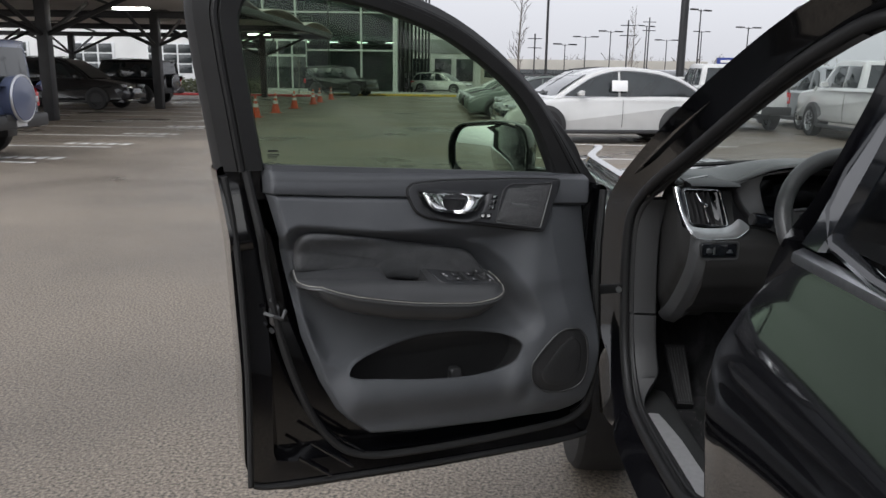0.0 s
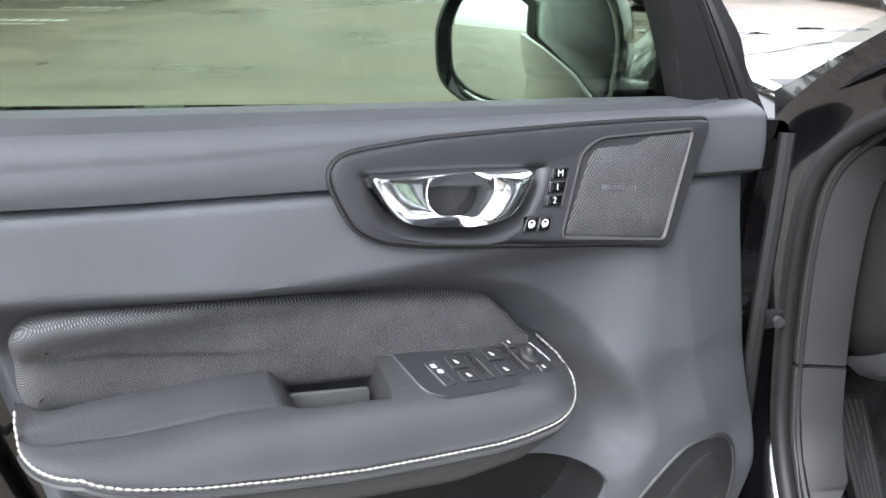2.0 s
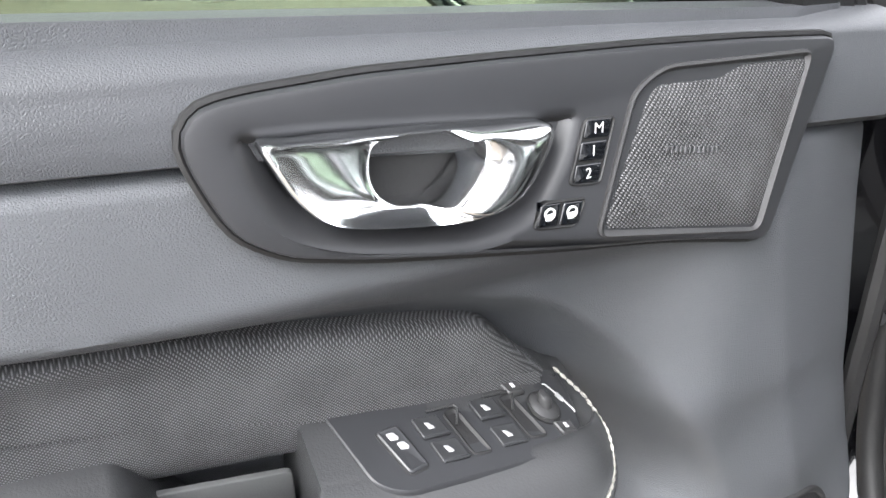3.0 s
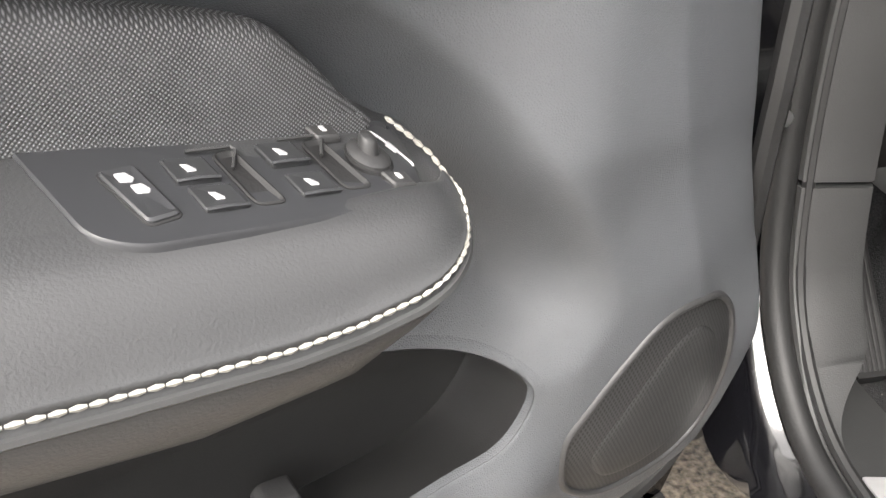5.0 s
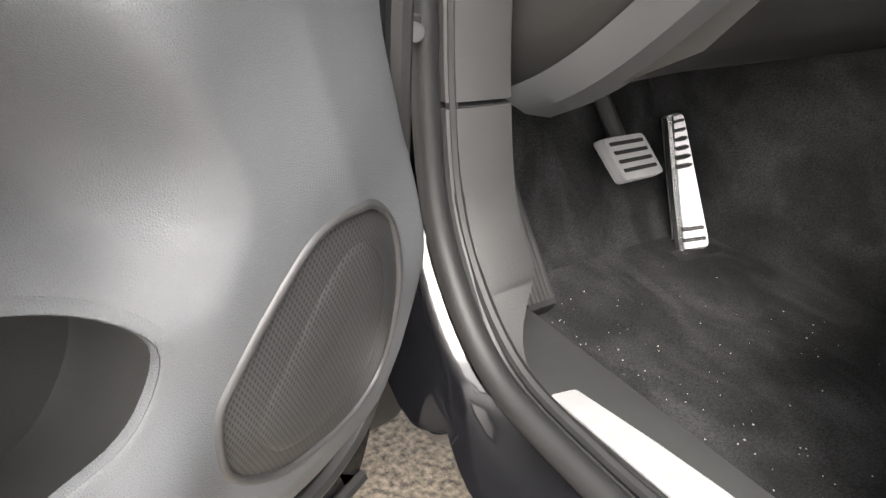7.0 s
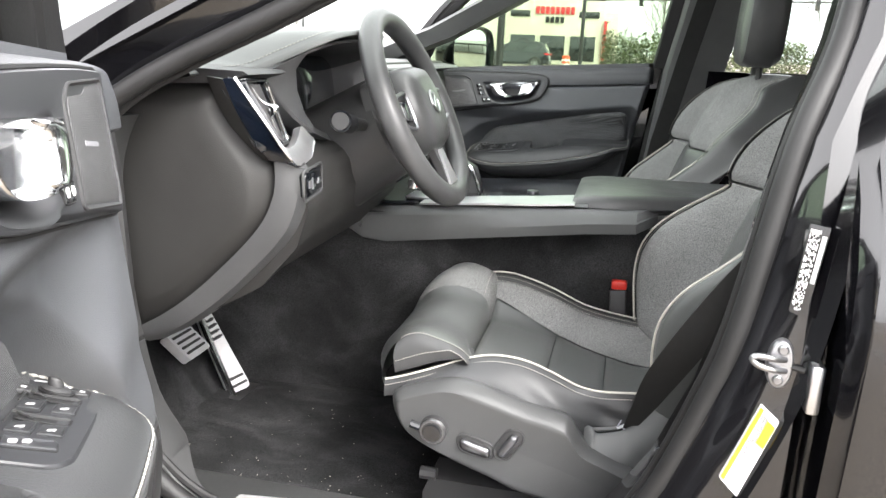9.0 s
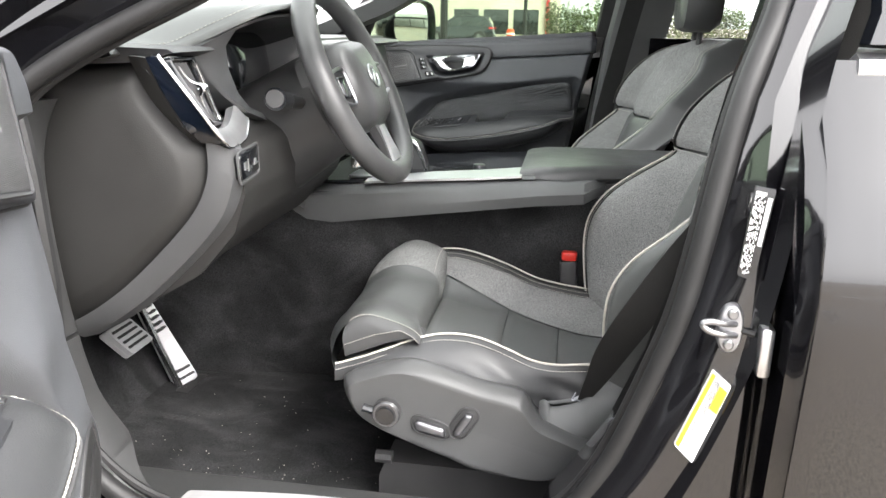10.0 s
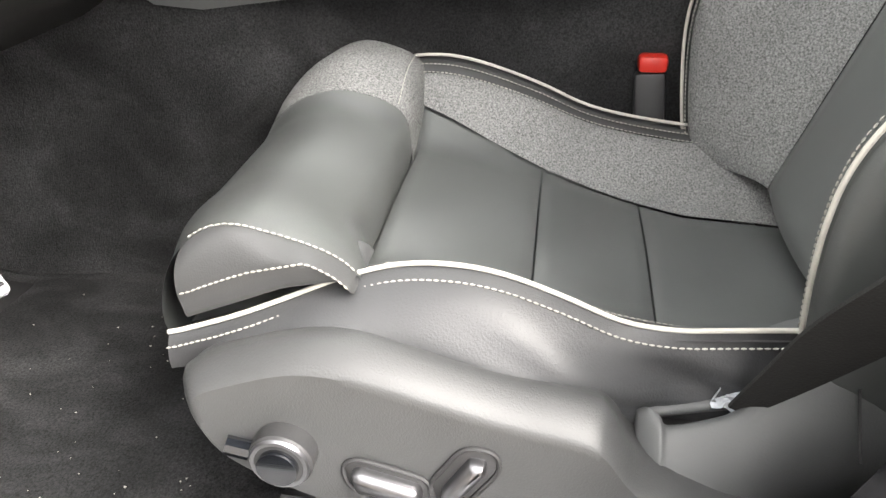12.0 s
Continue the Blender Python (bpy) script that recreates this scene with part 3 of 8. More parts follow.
    # tweeter grille and its buttons
    tw = rounded([(0.252, 1.040), (0.240, 1.049), (0.228, 1.053), (0.117, 1.0505), (0.144, 0.939), (0.271, 0.961)], 0.009, 5)
    part("tweeter_frame", pad(tw, low, [(0, 0.021), (0, 0.0268), (0.0015, 0.0275), (0.0030, 0.0262), (0.005, 0.0245)], True), PLASTIC, shell)
    mesh_line = rounded([(0.241, 1.034), (0.235, 1.042), (0.190, 1.0405), (0.174, 1.0465), (0.121, 1.0445), (0.149, 0.945), (0.265, 0.9655)], 0.006, 4)
    part("tweeter_grille", spine_pad(mesh_line, ((0.20, 1.0), (0.18, 0.995)), low, [(0, 0.0215), (0.0, 0.0258), (0.10, 0.0270), (0.5, 0.0278), (1.0, 0.028)]), GRILLE, shell, "dark pierced grille of the upper speaker")
    part("badge", join(*[flat_pad([(0.227 - 0.0034 * i, 1.0078 - 0.0005 * i), (0.2248 - 0.0034 * i, 1.0075 - 0.0005 * i), (0.2248 - 0.0034 * i, 1.0035 - 0.0005 * i), (0.227 - 0.0034 * i, 1.0038 - 0.0005 * i)], low, 0.026, 0.0286, 0.0003) for i in range(12)]), DARK_METAL, shell)
    pill = rounded([(0.282, 1.0305), (0.2615, 1.0295), (0.2690, 0.9925), (0.2905, 0.9945)], 0.004, 4)
    part("button_surround", pad(pill, low, [(0, 0.02), (0, 0.0258), (0.0007, 0.0264), (0.0014, 0.0256)]), RUBBER, shell)
    for i, sign in enumerate(("M", "1", "2")):
        zc, uc = 1.0242 - i * 0.0121, 0.2733 + i * 0.0026
        quad = rounded([(uc + 0.0078, zc + 0.0056), (uc - 0.0092, zc + 0.0048), (uc - 0.0076, zc - 0.0058), (uc + 0.0092, zc - 0.0050)], 0.0014, 3)
        b = part("memory_button", flat_pad(quad, low, 0.02, 0.0265, 0.0010), BLACK_GLOSS, shell)
        part("button_sign", words(sign, 0.0085, lambda a, bb, h: low(uc - a, zc + bb, 0.0267 + h * 0.5)), WHITE, b)
    pill = rounded([(0.306, 0.9885), (0.2775, 0.9865), (0.2845, 0.9705), (0.3125, 0.9738)], 0.004, 4)
    part("button_surround", pad(pill, low, [(0, 0.02), (0, 0.0258), (0.0007, 0.0264), (0.0014, 0.0256)]), RUBBER, shell)
    for i in (0, 1):
        uc, zc = 0.3022 - i * 0.0143, 0.9806 - i * 0.0013
        quad = rounded([(uc + 0.0052, zc + 0.0068), (uc - 0.0078, zc + 0.0060), (uc - 0.0052, zc - 0.0072), (uc + 0.0080, zc - 0.0062)], 0.0018, 3)
        b = part("lock_button", flat_pad(quad, low, 0.02, 0.0265, 0.0010), BLACK_GLOSS, shell)
        sign = join(tube([low(uc + 0.0030 * math.cos(q), zc + 0.001 + 0.0030 * math.sin(q), 0.0268) for q in span(0, 2 * math.pi, 12)[:-1]], 0.0007, 4, True), flat_pad([(uc + 0.0022, zc + 0.0006), (uc - 0.0020, zc + 0.0010), (uc - 0.0012, zc - 0.0030), (uc + 0.0026, zc - 0.0026)], low, 0.0262, 0.0270, 0.0002))
        part("button_sign", sign, WHITE, b)
    # woven insert
    fab = curve(FABRIC_LINE, 6, True)
    fold = lambda u, z, h: m(u, -0.030 + h + 0.008 * ease(0.83, 0.96, z), z)
    part("fabric_insert", pad(resample(fab, 160), fold, [(0, -0.035), (0.0003, 0.006), (0.002, 0.013), (0.006, 0.0185), (0.013, 0.0215), (0.022, 0.0230), (0.034, 0.0235)]), FABRIC, shell, "grey woven fabric insert", angle=70)
    # armrest
    def swell(u):
        e = min((u - 0.250) / 0.062, (0.739 - u) / 0.075, 1)
        return max(0.06, math.sqrt(max(0, 1 - (1 - e) ** 2)))
    def arm_lines(u):
        p, zt = swell(u), interp(ARM_TOP, u) - 0.016
        zs = min(interp(ARM_STITCH, u), zt - 0.010 * p - 0.003)
        return p, zt, zs, min(interp(ARM_UNDER, u), zs - 0.012 * p - 0.004)
    def arm():
        rings = []
        us = [0.250 + 0.489 * (1 - math.cos(math.pi * i / 40)) / 2 for i in range(41)]
        for a, b in ((0.4515, 24), (0.5400, 24)):
            us += [a - 0.012 + 0.024 * i / b for i in range(b + 1)]
        for u in sorted(set(us)):
            p, zt, zs, zu = arm_lines(u)
            dip = ease(0.4495, 0.4535, u) * (1 - ease(0.515, 0.552, u))
            well = zt - 0.062 + 0.030 * ease(0.50, 0.55, u)
            deep = lambda z, w: z + (min(z, well) - z) * dip * w
            k = min(p, (zt - zs) / 0.052)
            edge = zt - 0.028 * k
            mid = (edge - 0.014 * k + zs) / 2
            pts = [(-0.068, zu), (-0.068, deep(zt + 0.012, 1)), (-0.010, deep(zt + 0.0035, 1)), (0.010 * p, deep(zt - 0.0035 * p, 1)), (0.024 * p, deep(zt - 0.0085 * p, 1)), (0.030 * p, deep(zt - 0.0105 * p, 0.97)), (0.0335 * p, deep(zt - 0.012 * p, 0.30)), (0.038 * p, zt - 0.0135 * k - 0.002 * dip),
                   (0.050 * p, zt - 0.0185 * k), (0.059 * p, edge + 0.003 * k), (0.067 * p, edge - 0.006 * k), (0.0725 * p, edge - 0.014 * k), (0.0765 * p, mid), (0.0790 * p, zs + 0.003 * k),
                   (0.0785 * p, zs), (0.0795 * p, zs - 0.003), (0.0800 * p, zs - 0.006), (0.0775 * p, zs * 0.6 + zu * 0.4 - 0.002), (0.064 * p, zu + 0.005), (0.034 * p, zu - 0.003), (0.0, zu - 0.008)]
            rings.append([m(u, h, z) for h, z in curve(pts, 3, True)])
        return loft(rings)
    armrest = part("armrest", arm(), ARM_SKIN, shell, "dark leather armrest with pale contrast stitching", angle=50)
    part("cup_plate", flat_pad(rounded([(0.538, 0.850), (0.456, 0.836), (0.456, 0.800), (0.538, 0.812)], 0.004, 3), lambda u, z, h: m(u, -0.004 + h, z), -0.004, 0.0, 0.001), HARD, armrest, "grey plate in the pull cup")
    seam = [m(0.2675, -0.014, 0.8415), m(0.2620, -0.004, 0.8355), m(0.2555, 0.004, 0.8280)]
    for i in range(121):
        u = 0.2512 + (0.7375 - 0.2512) * (1 - math.cos(math.pi * i / 120)) / 2
        p, zt, zs, zu = arm_lines(u)
        seam.append(m(u, 0.0790 * p + 0.0006, zs))
    seam += [m(0.7385, 0.001, 0.884), m(0.7375, -0.010, 0.889)]
    part("stitching", stitches(seam, 0.0062, 0.0056, 0.0014), STITCH, armrest, "pale contrast stitching")
    part("seam_cord", tube([p + m(0, 0.0005, -0.0062) - m(0, 0, 0) for p in seam[3:-2]], 0.0024, 6), LEATHER, armrest)
    top = lambda u, v, h: m(u, v, interp(ARM_TOP, u) - 0.0155 - 0.36 * v + h)
    panel = rounded([(0.438, -0.018), (0.264, -0.018), (0.268, 0.010), (0.277, 0.036), (0.295, 0.0455), (0.405, 0.049), (0.421, 0.041)], 0.008, 4)
    part("switch_panel", pad(panel, top, [(0, -0.008), (0, 0.0012), (0.001, 0.0024), (0.003, 0.0022), (0.012, 0.0020)]), PLATE, armrest, "satin dark switch panel")
    for uc, vc in ((0.3755, 0.0130), (0.3705, 0.0295), (0.3345, 0.0080), (0.3295, 0.0275)):
        tilt = lambda a, b, h: top(a, b, h + 0.10 * max(0.0, b - vc + 0.004))
        cap = rounded([(uc + 0.0095, vc - 0.0075), (uc - 0.0080, vc - 0.0075), (uc - 0.0110, vc + 0.0065), (uc + 0.0070, vc + 0.0070)], 0.0015, 3)
        cap_ob = part("window_switch", pad(cap, tilt, [(0, 0.0), (0, 0.0022), (0.0008, 0.0028), (0.003, 0.0026)]), SWITCH, armrest)
        icon = [(uc + 0.0026, vc - 0.0028), (uc - 0.0002, vc - 0.0026), (uc - 0.0026, vc + 0.0008), (uc - 0.0024, vc + 0.0018), (uc + 0.0010, vc + 0.0018)]
        part("switch_sign", flat_pad(icon, tilt, 0.0020, 0.0031, 0.0002), GREY_SIGN, cap_ob)
        part("switch_lip", tube([tilt(uc + 0.0066, vc + 0.0068, 0.0026), tilt(uc - 0.002, vc + 0.0072, 0.0034), tilt(uc - 0.0105, vc + 0.0064, 0.0026)], 0.0009, 5), PLATE, cap_ob)
    for uc, vc in ((0.354, 0.0195), (0.313, 0.0165)):
        scoop = rounded([(uc + 0.0105, vc - 0.0145), (uc - 0.0005, vc - 0.0165), (uc - 0.0105, vc + 0.0165), (uc + 0.0035, vc + 0.0165)], 0.004, 3)
        part("switch_well", pad(scoop, top, [(0, 0.0015), (0, 0.0026), (0.0008, 0.0030), (0.003, 0.0012), (0.006, 0.0006)]), RUBBER, armrest)
        part("well_edge", tube([top(uc + 0.0195, vc - 0.0165, 0.0032), top(uc + 0.0005, vc - 0.0175, 0.0032), top(uc - 0.0008, vc - 0.0145, 0.0034), top(uc + 0.0045, vc - 0.004, 0.0034)], 0.0009, 5), PLASTIC, armrest)
    lock = rounded([(0.4095, 0.0110), (0.3950, 0.0085), (0.3865, 0.0360), (0.3995, 0.0390)], 0.0025, 3)
    part("lock_gap", pad(inset(lock, -0.0009), top, [(0, 0.001), (0, 0.0024), (0.0005, 0.0026)]), RUBBER, armrest)
    lock_ob = part("lock_switch", pad(lock, top, [(0, 0.001), (0, 0.0034), (0.001, 0.0042), (0.003, 0.0036)]), PLATE, armrest)
    for uc, vc in ((0.4005, 0.0155), (0.3965, 0.0220)):
        part("switch_sign", flat_pad(rounded([(uc + 0.0034, vc - 0.0018), (uc - 0.0010, vc - 0.0022), (uc - 0.0034, vc + 0.0012), (uc - 0.0022, vc + 0.0026), (uc + 0.0022, vc + 0.0022)], 0.0006, 2), top, 0.0034, 0.0044, 0.0002), GREY_SIGN, lock_ob)
    ring = [(0.2945 + 0.0098 * math.cos(a), 0.0135 + 0.0105 * math.sin(a)) for a in span(0, 2 * math.pi, 24)[:-1]]
    part("knob_gap", pad(inset(ring, -0.0012), top, [(0, 0.0), (0, 0.0022), (0.001, 0.0026)]), RUBBER, armrest)
    part("mirror_knob", pad(ring, top, [(0, 0.0), (0.0, 0.0040), (0.002, 0.0055), (0.0050, 0.0062), (0.0056, 0.0110), (0.0065, 0.0125), (0.0085, 0.0132)]), PLASTIC, armrest, "round mirror adjuster knob")
    for uc, vc in ((0.3095, -0.0030), (0.2885, 0.0295)):
        cap = rounded([(uc + 0.0075, vc - 0.0040), (uc - 0.0060, vc - 0.0040), (uc - 0.0075, vc + 0.0045), (uc + 0.0045, vc + 0.0050)], 0.0015, 3)
        b = part("mirror_button", pad(cap, top, [(0, 0.001), (0, 0.0034), (0.001, 0.0044), (0.002, 0.0042)]), PLASTIC, armrest)
        part("switch_sign", flat_pad([(uc + 0.0010, vc - 0.0018), (uc - 0.0014, vc - 0.0018), (uc - 0.0020, vc + 0.0012), (uc + 0.0002, vc + 0.0012)], top, 0.0038, 0.0050, 0.0002), GREY_SIGN, b)
    part("mirror_sign", tube([top(u, v, 0.0034) for u, v in ((0.2865, -0.0025), (0.2845, -0.0020), (0.2790, 0.0070), (0.2730, 0.0160), (0.2735, 0.0180))], 0.0006, 4), GREY_SIGN, armrest)
    part("mirror_sign", flat_pad(rounded([(0.2820, 0.0060), (0.2790, 0.0040), (0.2760, 0.0090), (0.2790, 0.0110)], 0.001, 2), top, 0.0025, 0.0040, 0.0002), GREY_SIGN, armrest)
    # pocket
    def liner(u, z, h):
        return m(u, trim_height(u, z) * (1 - h) + (trim_height(u, 0.70) - 0.006 - 0.045 * ease(0.70, 0.60, z)) * h, z - 0.055 * h * ease(0.665, 0.60, z))
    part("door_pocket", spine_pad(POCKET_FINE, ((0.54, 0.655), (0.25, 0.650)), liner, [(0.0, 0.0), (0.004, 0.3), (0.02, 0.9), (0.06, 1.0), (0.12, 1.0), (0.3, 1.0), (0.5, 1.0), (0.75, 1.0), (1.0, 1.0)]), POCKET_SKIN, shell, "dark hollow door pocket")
    part("pocket_rim", loft([[m(u, trim_height(u, z) + e, z) for u, z in inset(POCKET_FINE, d)] for d, e in ((-0.0095, -0.0012), (-0.008, 0.0001), (-0.003, 0.0002), (-0.0008, 0.0), (0.0002, -0.0012), (0.0006, -0.006))], True, False), TRIM, shell)
    clip = [(0.357, 0.560), (0.358, 0.601), (0.352, 0.606), (0.332, 0.604), (0.326, 0.560)]
    part("pocket_divider", flat_pad(rounded(clip, 0.003, 3), flat, -0.045, -0.024, 0.003), PLASTIC, shell)
    # lower speaker
    sp = [(u - 0.005, z - 0.004) for u, z in inset(resample(curve(SPEAKER, 6, True), 110), 0.004)]
    part("speaker_ring", loft([[on(u, z, e) for u, z in inset(sp, d)] for d, e in ((-0.0050, -0.0016), (-0.0040, 0.0010), (-0.0025, 0.0026), (-0.0005, 0.0028), (0.0010, 0.0018), (0.0016, -0.001), (0.0018, -0.006))], True, False), PLASTIC, shell, "moulded ring of the lower speaker", angle=60)
    part("speaker_grille", spine_pad(inset(sp, 0.0015), ((0.10, 0.56), (0.03, 0.625)), on, [(0, -0.012), (0.0, 0.0), (0.2, 0.002), (0.5, 0.004), (1.0, 0.005)]), GRILLE_LOW, shell, "fine dark speaker grille")
    island = curve([(0.132, 0.572), (0.106, 0.606), (0.074, 0.640), (0.050, 0.655), (0.030, 0.652), (0.012, 0.630), (0.008, 0.590), (0.014, 0.555), (0.040, 0.533), (0.080, 0.530), (0.115, 0.540)], 6, True)
    part("grille_ridge", spine_pad(island, ((0.095, 0.56), (0.03, 0.625)), on, [(0, 0.0), (0.05, 0.0022), (0.14, 0.0042), (0.25, 0.0052), (0.5, 0.0060), (1.0, 0.0065)]), GRILLE_LOW, shell)
    # seal along the trim
    line = [(-0.055, 1.02), (-0.052, 0.80), (-0.062, 0.62), (-0.050, 0.48), (-0.01, 0.425), (0.10, 0.408), (0.45, 0.412), (0.60, 0.435), (0.68, 0.510), (0.735, 0.63), (0.775, 0.78), (0.80, 0.95), (0.826, 1.10)]
    part("door_seal", tube([m(u, -0.022, z) for u, z in curve(line, 6)], 0.009, 8), RUBBER, shell, "black rubber door seal")
    return shell


def mirror(car, m, eye_at, f, w, parent, label):
    """A wing mirror: face centre eye_at, f the way its glass looks, w its width."""
    up = Vector((0, 0, 1))
    f, w = f.normalized(), w.normalized()
    base = rounded([(-0.115, -0.062), (-0.085, -0.078), (0.06, -0.078), (0.108, -0.052), (0.112, 0.02), (0.085, 0.066), (-0.04, 0.078), (-0.10, 0.066), (-0.118, 0.02)], 0.05, 5)
    put = lambda a, b, d: eye_at + w * a + up * b - f * d
    rings = [[put(a * s, b * s, d) for a, b in base] for s, d in ((0.86, 0.012), (0.90, 0.004), (0.95, -0.002), (0.99, 0.0), (1.0, 0.008), (1.0, 0.03), (0.97, 0.055), (0.90, 0.078), (0.76, 0.096), (0.50, 0.108), (0.2, 0.112))]
    housing = part("wing_mirror", loft(rings), BLACK_GLOSS, parent, label)
    part("mirror_glass", flat_pad([(a * 0.86, b * 0.86) for a, b in base], lambda a, b, h: put(a, b, 0.012 - h), 0.0, 0.003, 0.001), MIRROR, housing, "clear mirror glass")
    return housing


# ---- the car whose door stands open ----
CX = 1.345        # the car's middle line
car = thing("car", (CX * K, 3.85 * K, 0), "glossy black mid-size SUV with its driver's door open", "car")
HINGE = Vector((0.439, 4.569, 0))
ALONG, PROUD = Vector((-0.899, -0.438, 0)), Vector((0.438, -0.899, 0))


def left_map(u, h, z):
    """The driver's door, swung open by 64 degrees."""
    return HINGE + ALONG * u + PROUD * h + Vector((0, 0, z))


def right_map(u, h, z):
    """The passenger's door, closed."""
    return Vector((2.13 - h, 4.774 - u, z - 0.045))


driver_door = front_door(car, left_map)
passenger_door = front_door(car, right_map, True)

# window frame, pane and mirror of the driver's door; the frame leans inwards with height
def window(m, door, lean, full=True):
    up = lambda u, z, h: m(u, -0.045 + lean * (z - 1.08) + h, z)
    inner = curve([(0.786, 1.100), (0.806, 1.22), (0.824, 1.34), (0.828, 1.40), (0.800, 1.440), (0.707, 1.443), (0.56, 1.425), (0.417, 1.382), (0.31, 1.325), (0.216, 1.256), (0.150, 1.176), (0.092, 1.068)], 6)
    outer = curve([(0.880, 1.100), (0.898, 1.22), (0.916, 1.34), (0.922, 1.44), (0.880, 1.500), (0.72, 1.510), (0.56, 1.480), (0.400, 1.432), (0.27, 1.360), (0.150, 1.262), (0.060, 1.165), (-0.060, 1.030)], 6)
    def strip(a, b, prof):
        rings = []
        for (u0, z0), (u1, z1) in zip(inner, outer):
            rings.append([up(u0 + (u1 - u0) * w, z0 + (z1 - z0) * w, h) for w, h in prof])
        return loft(rings)
    part("window_frame", strip(0, 1, [(0.0, -0.012), (0.0, 0.010), (0.06, 0.022), (0.40, 0.026), (0.46, 0.014), (0.54, 0.014), (0.60, 0.022), (0.90, 0.010), (1.0, -0.008), (1.0, -0.040), (0.3, -0.045)]),
                    RUBBER, door, "dark window frame with black seals")
    if full:
        part("frame_seal", tube([up(u0 * 0.5 + u1 * 0.5, z0 * 0.5 + z1 * 0.5, 0.016) for (u0, z0), (u1, z1) in zip(inner, outer)], 0.008, 8), RUBBER, door)
    pane = [(u, z) for u, z in inset(inner + [(0.10, 1.05), (0.78, 1.08)], -0.006)]
    p = part("window_pane", flat_pad(pane, up, -0.016, -0.011, 0.001), PANE, door, "green-tinted side window, closed")
    p.visible_shadow = False
    corner = [(0.140, 1.175), (0.092, 1.062), (-0.03, 1.020), (0.03, 1.13), (0.10, 1.20)]
    part("mirror_corner", flat_pad(rounded(corner, 0.01, 3), up, -0.01, 0.016, 0.003), RUBBER, door, "black corner trim of the window")
    return up


up_left = window(left_map, driver_door, 0.10)
window(right_map, passenger_door, 0.28, False)
f = ALONG * 0.80 + PROUD * 0.60
w = ALONG * 0.60 - PROUD * 0.80
mirror(car, left_map, left_map(0.195, -0.185, 1.110), f, w, driver_door, "black wing mirror seen through the side window")
part("mirror_arm", tube([left_map(0.05, -0.07, 1.06), left_map(0.07, -0.12, 1.055), left_map(0.12, -0.17, 1.06)], 0.03, 10, flat=0.5), BLACK_GLOSS, driver_door)
mirror(car, right_map, Vector((2.33, 4.56, 1.085)), Vector((-0.45, -0.9, 0)), Vector((-0.9, 0.45, 0)), passenger_door, "black wing mirror outside the passenger window")

# latch, check strap, sticker, door edge
latch = part("door_latch", flat_pad(rounded([(0.788, 0.815), (0.768, 0.815), (0.768, 0.770), (0.788, 0.770)], 0.006, 3), lambda u, z, h: left_map(u, h, z), -0.03, -0.016, 0.002), DARK_METAL, driver_door, "steel door latch")
part("latch_claw", tube([left_map(0.80, -0.018, 0.80), left_map(0.785, -0.004, 0.795), left_map(0.765, -0.010, 0.785), left_map(0.755, -0.02, 0.80)], 0.004, 8), HARD, latch)
for z in (0.828, 0.758):
    part("latch_screw", tube([left_map(0.785, -0.03, z), left_map(0.785, -0.014, z)], 0.0045, 10), DARK_METAL, latch)
part("check_strap", box((-0.045, -0.010, -0.012), (0.07, 0.004, 0.012), 0.003, Matrix.Translation((0.49, 4.69, 0.742)) @ Matrix.Rotation(radians(14), 4, 'Z')), PLASTIC, driver_door, "steel door check strap")
part("check_bolt", tube([(0.548, 4.694, 0.742), (0.548, 4.686, 0.742)], 0.008, 12), SATIN, driver_door)
for i, (u0, wd, zz) in enumerate(((0.7735, 0.020, 1.135), (0.776, 0.026, 1.1285), (0.774, 0.022, 1.125), (0.774, 0.018, 1.1215), (0.765, 0.010, 1.117), (0.775, 0.012, 1.112), (0.757, 0.008, 1.110))):
    part("glass_mark", flat_pad([(u0, zz), (u0 - wd, zz), (u0 - wd, zz + (0.0035 if i == 0 else 0.0016)), (u0, zz + (0.0035 if i == 0 else 0.0016))], up_left, -0.012, -0.0102, 0.0002), PLASTIC, driver_door)
for i in range(3):
    part("shell_crease", tube([left_map(0.66 - 0.05 * i, -0.022, 0.392 + 0.012 * i), left_map(0.735 - 0.03 * i, -0.022, 0.452 + 0.03 * i)], 0.004, 6), PAINT, driver_door)
part("edge_weatherstrip", tube([left_map(u, -0.028, z) for u, z in curve([(0.842, 0.40), (0.838, 0.67), (0.850, 0.95), (0.868, 1.09)], 6)], 0.007, 8), RUBBER, driver_door)
part("bottom_weatherstrip", tube([left_map(u, -0.030, z) for u, z in curve([(-0.05, 0.362), (0.05, 0.356), (0.40, 0.366), (0.76, 0.386), (0.835, 0.40)], 6)], 0.007, 8), RUBBER, driver_door)

# ---- body side: opening, sill, pillars, rear door ----
OPENING = [(0.585, 4.12, 0.460), (0.579, 4.30, 0.452), (0.577, 4.47, 0.452), (0.574, 4.58, 0.475), (0.572, 4.665, 0.56), (0.569, 4.700, 0.68), (0.566, 4.715, 0.84), (0.572, 4.712, 0.94),
           (0.592, 4.680, 1.000), (0.612, 4.60, 1.055), (0.635, 4.46, 1.125), (0.670, 4.25, 1.235), (0.700, 4.06, 1.325), (0.738, 3.90, 1.385), (0.752, 3.825, 1.365), (0.727, 3.803, 1.26),
           (0.690, 3.818, 1.155), (0.667, 3.833, 1.094), (0.628, 3.866, 1.00), (0.606, 3.900, 0.81), (0.603, 3.925, 0.715), (0.603, 3.975, 0.58), (0.604, 4.03, 0.500)]
loop = curve(OPENING, 6, True)
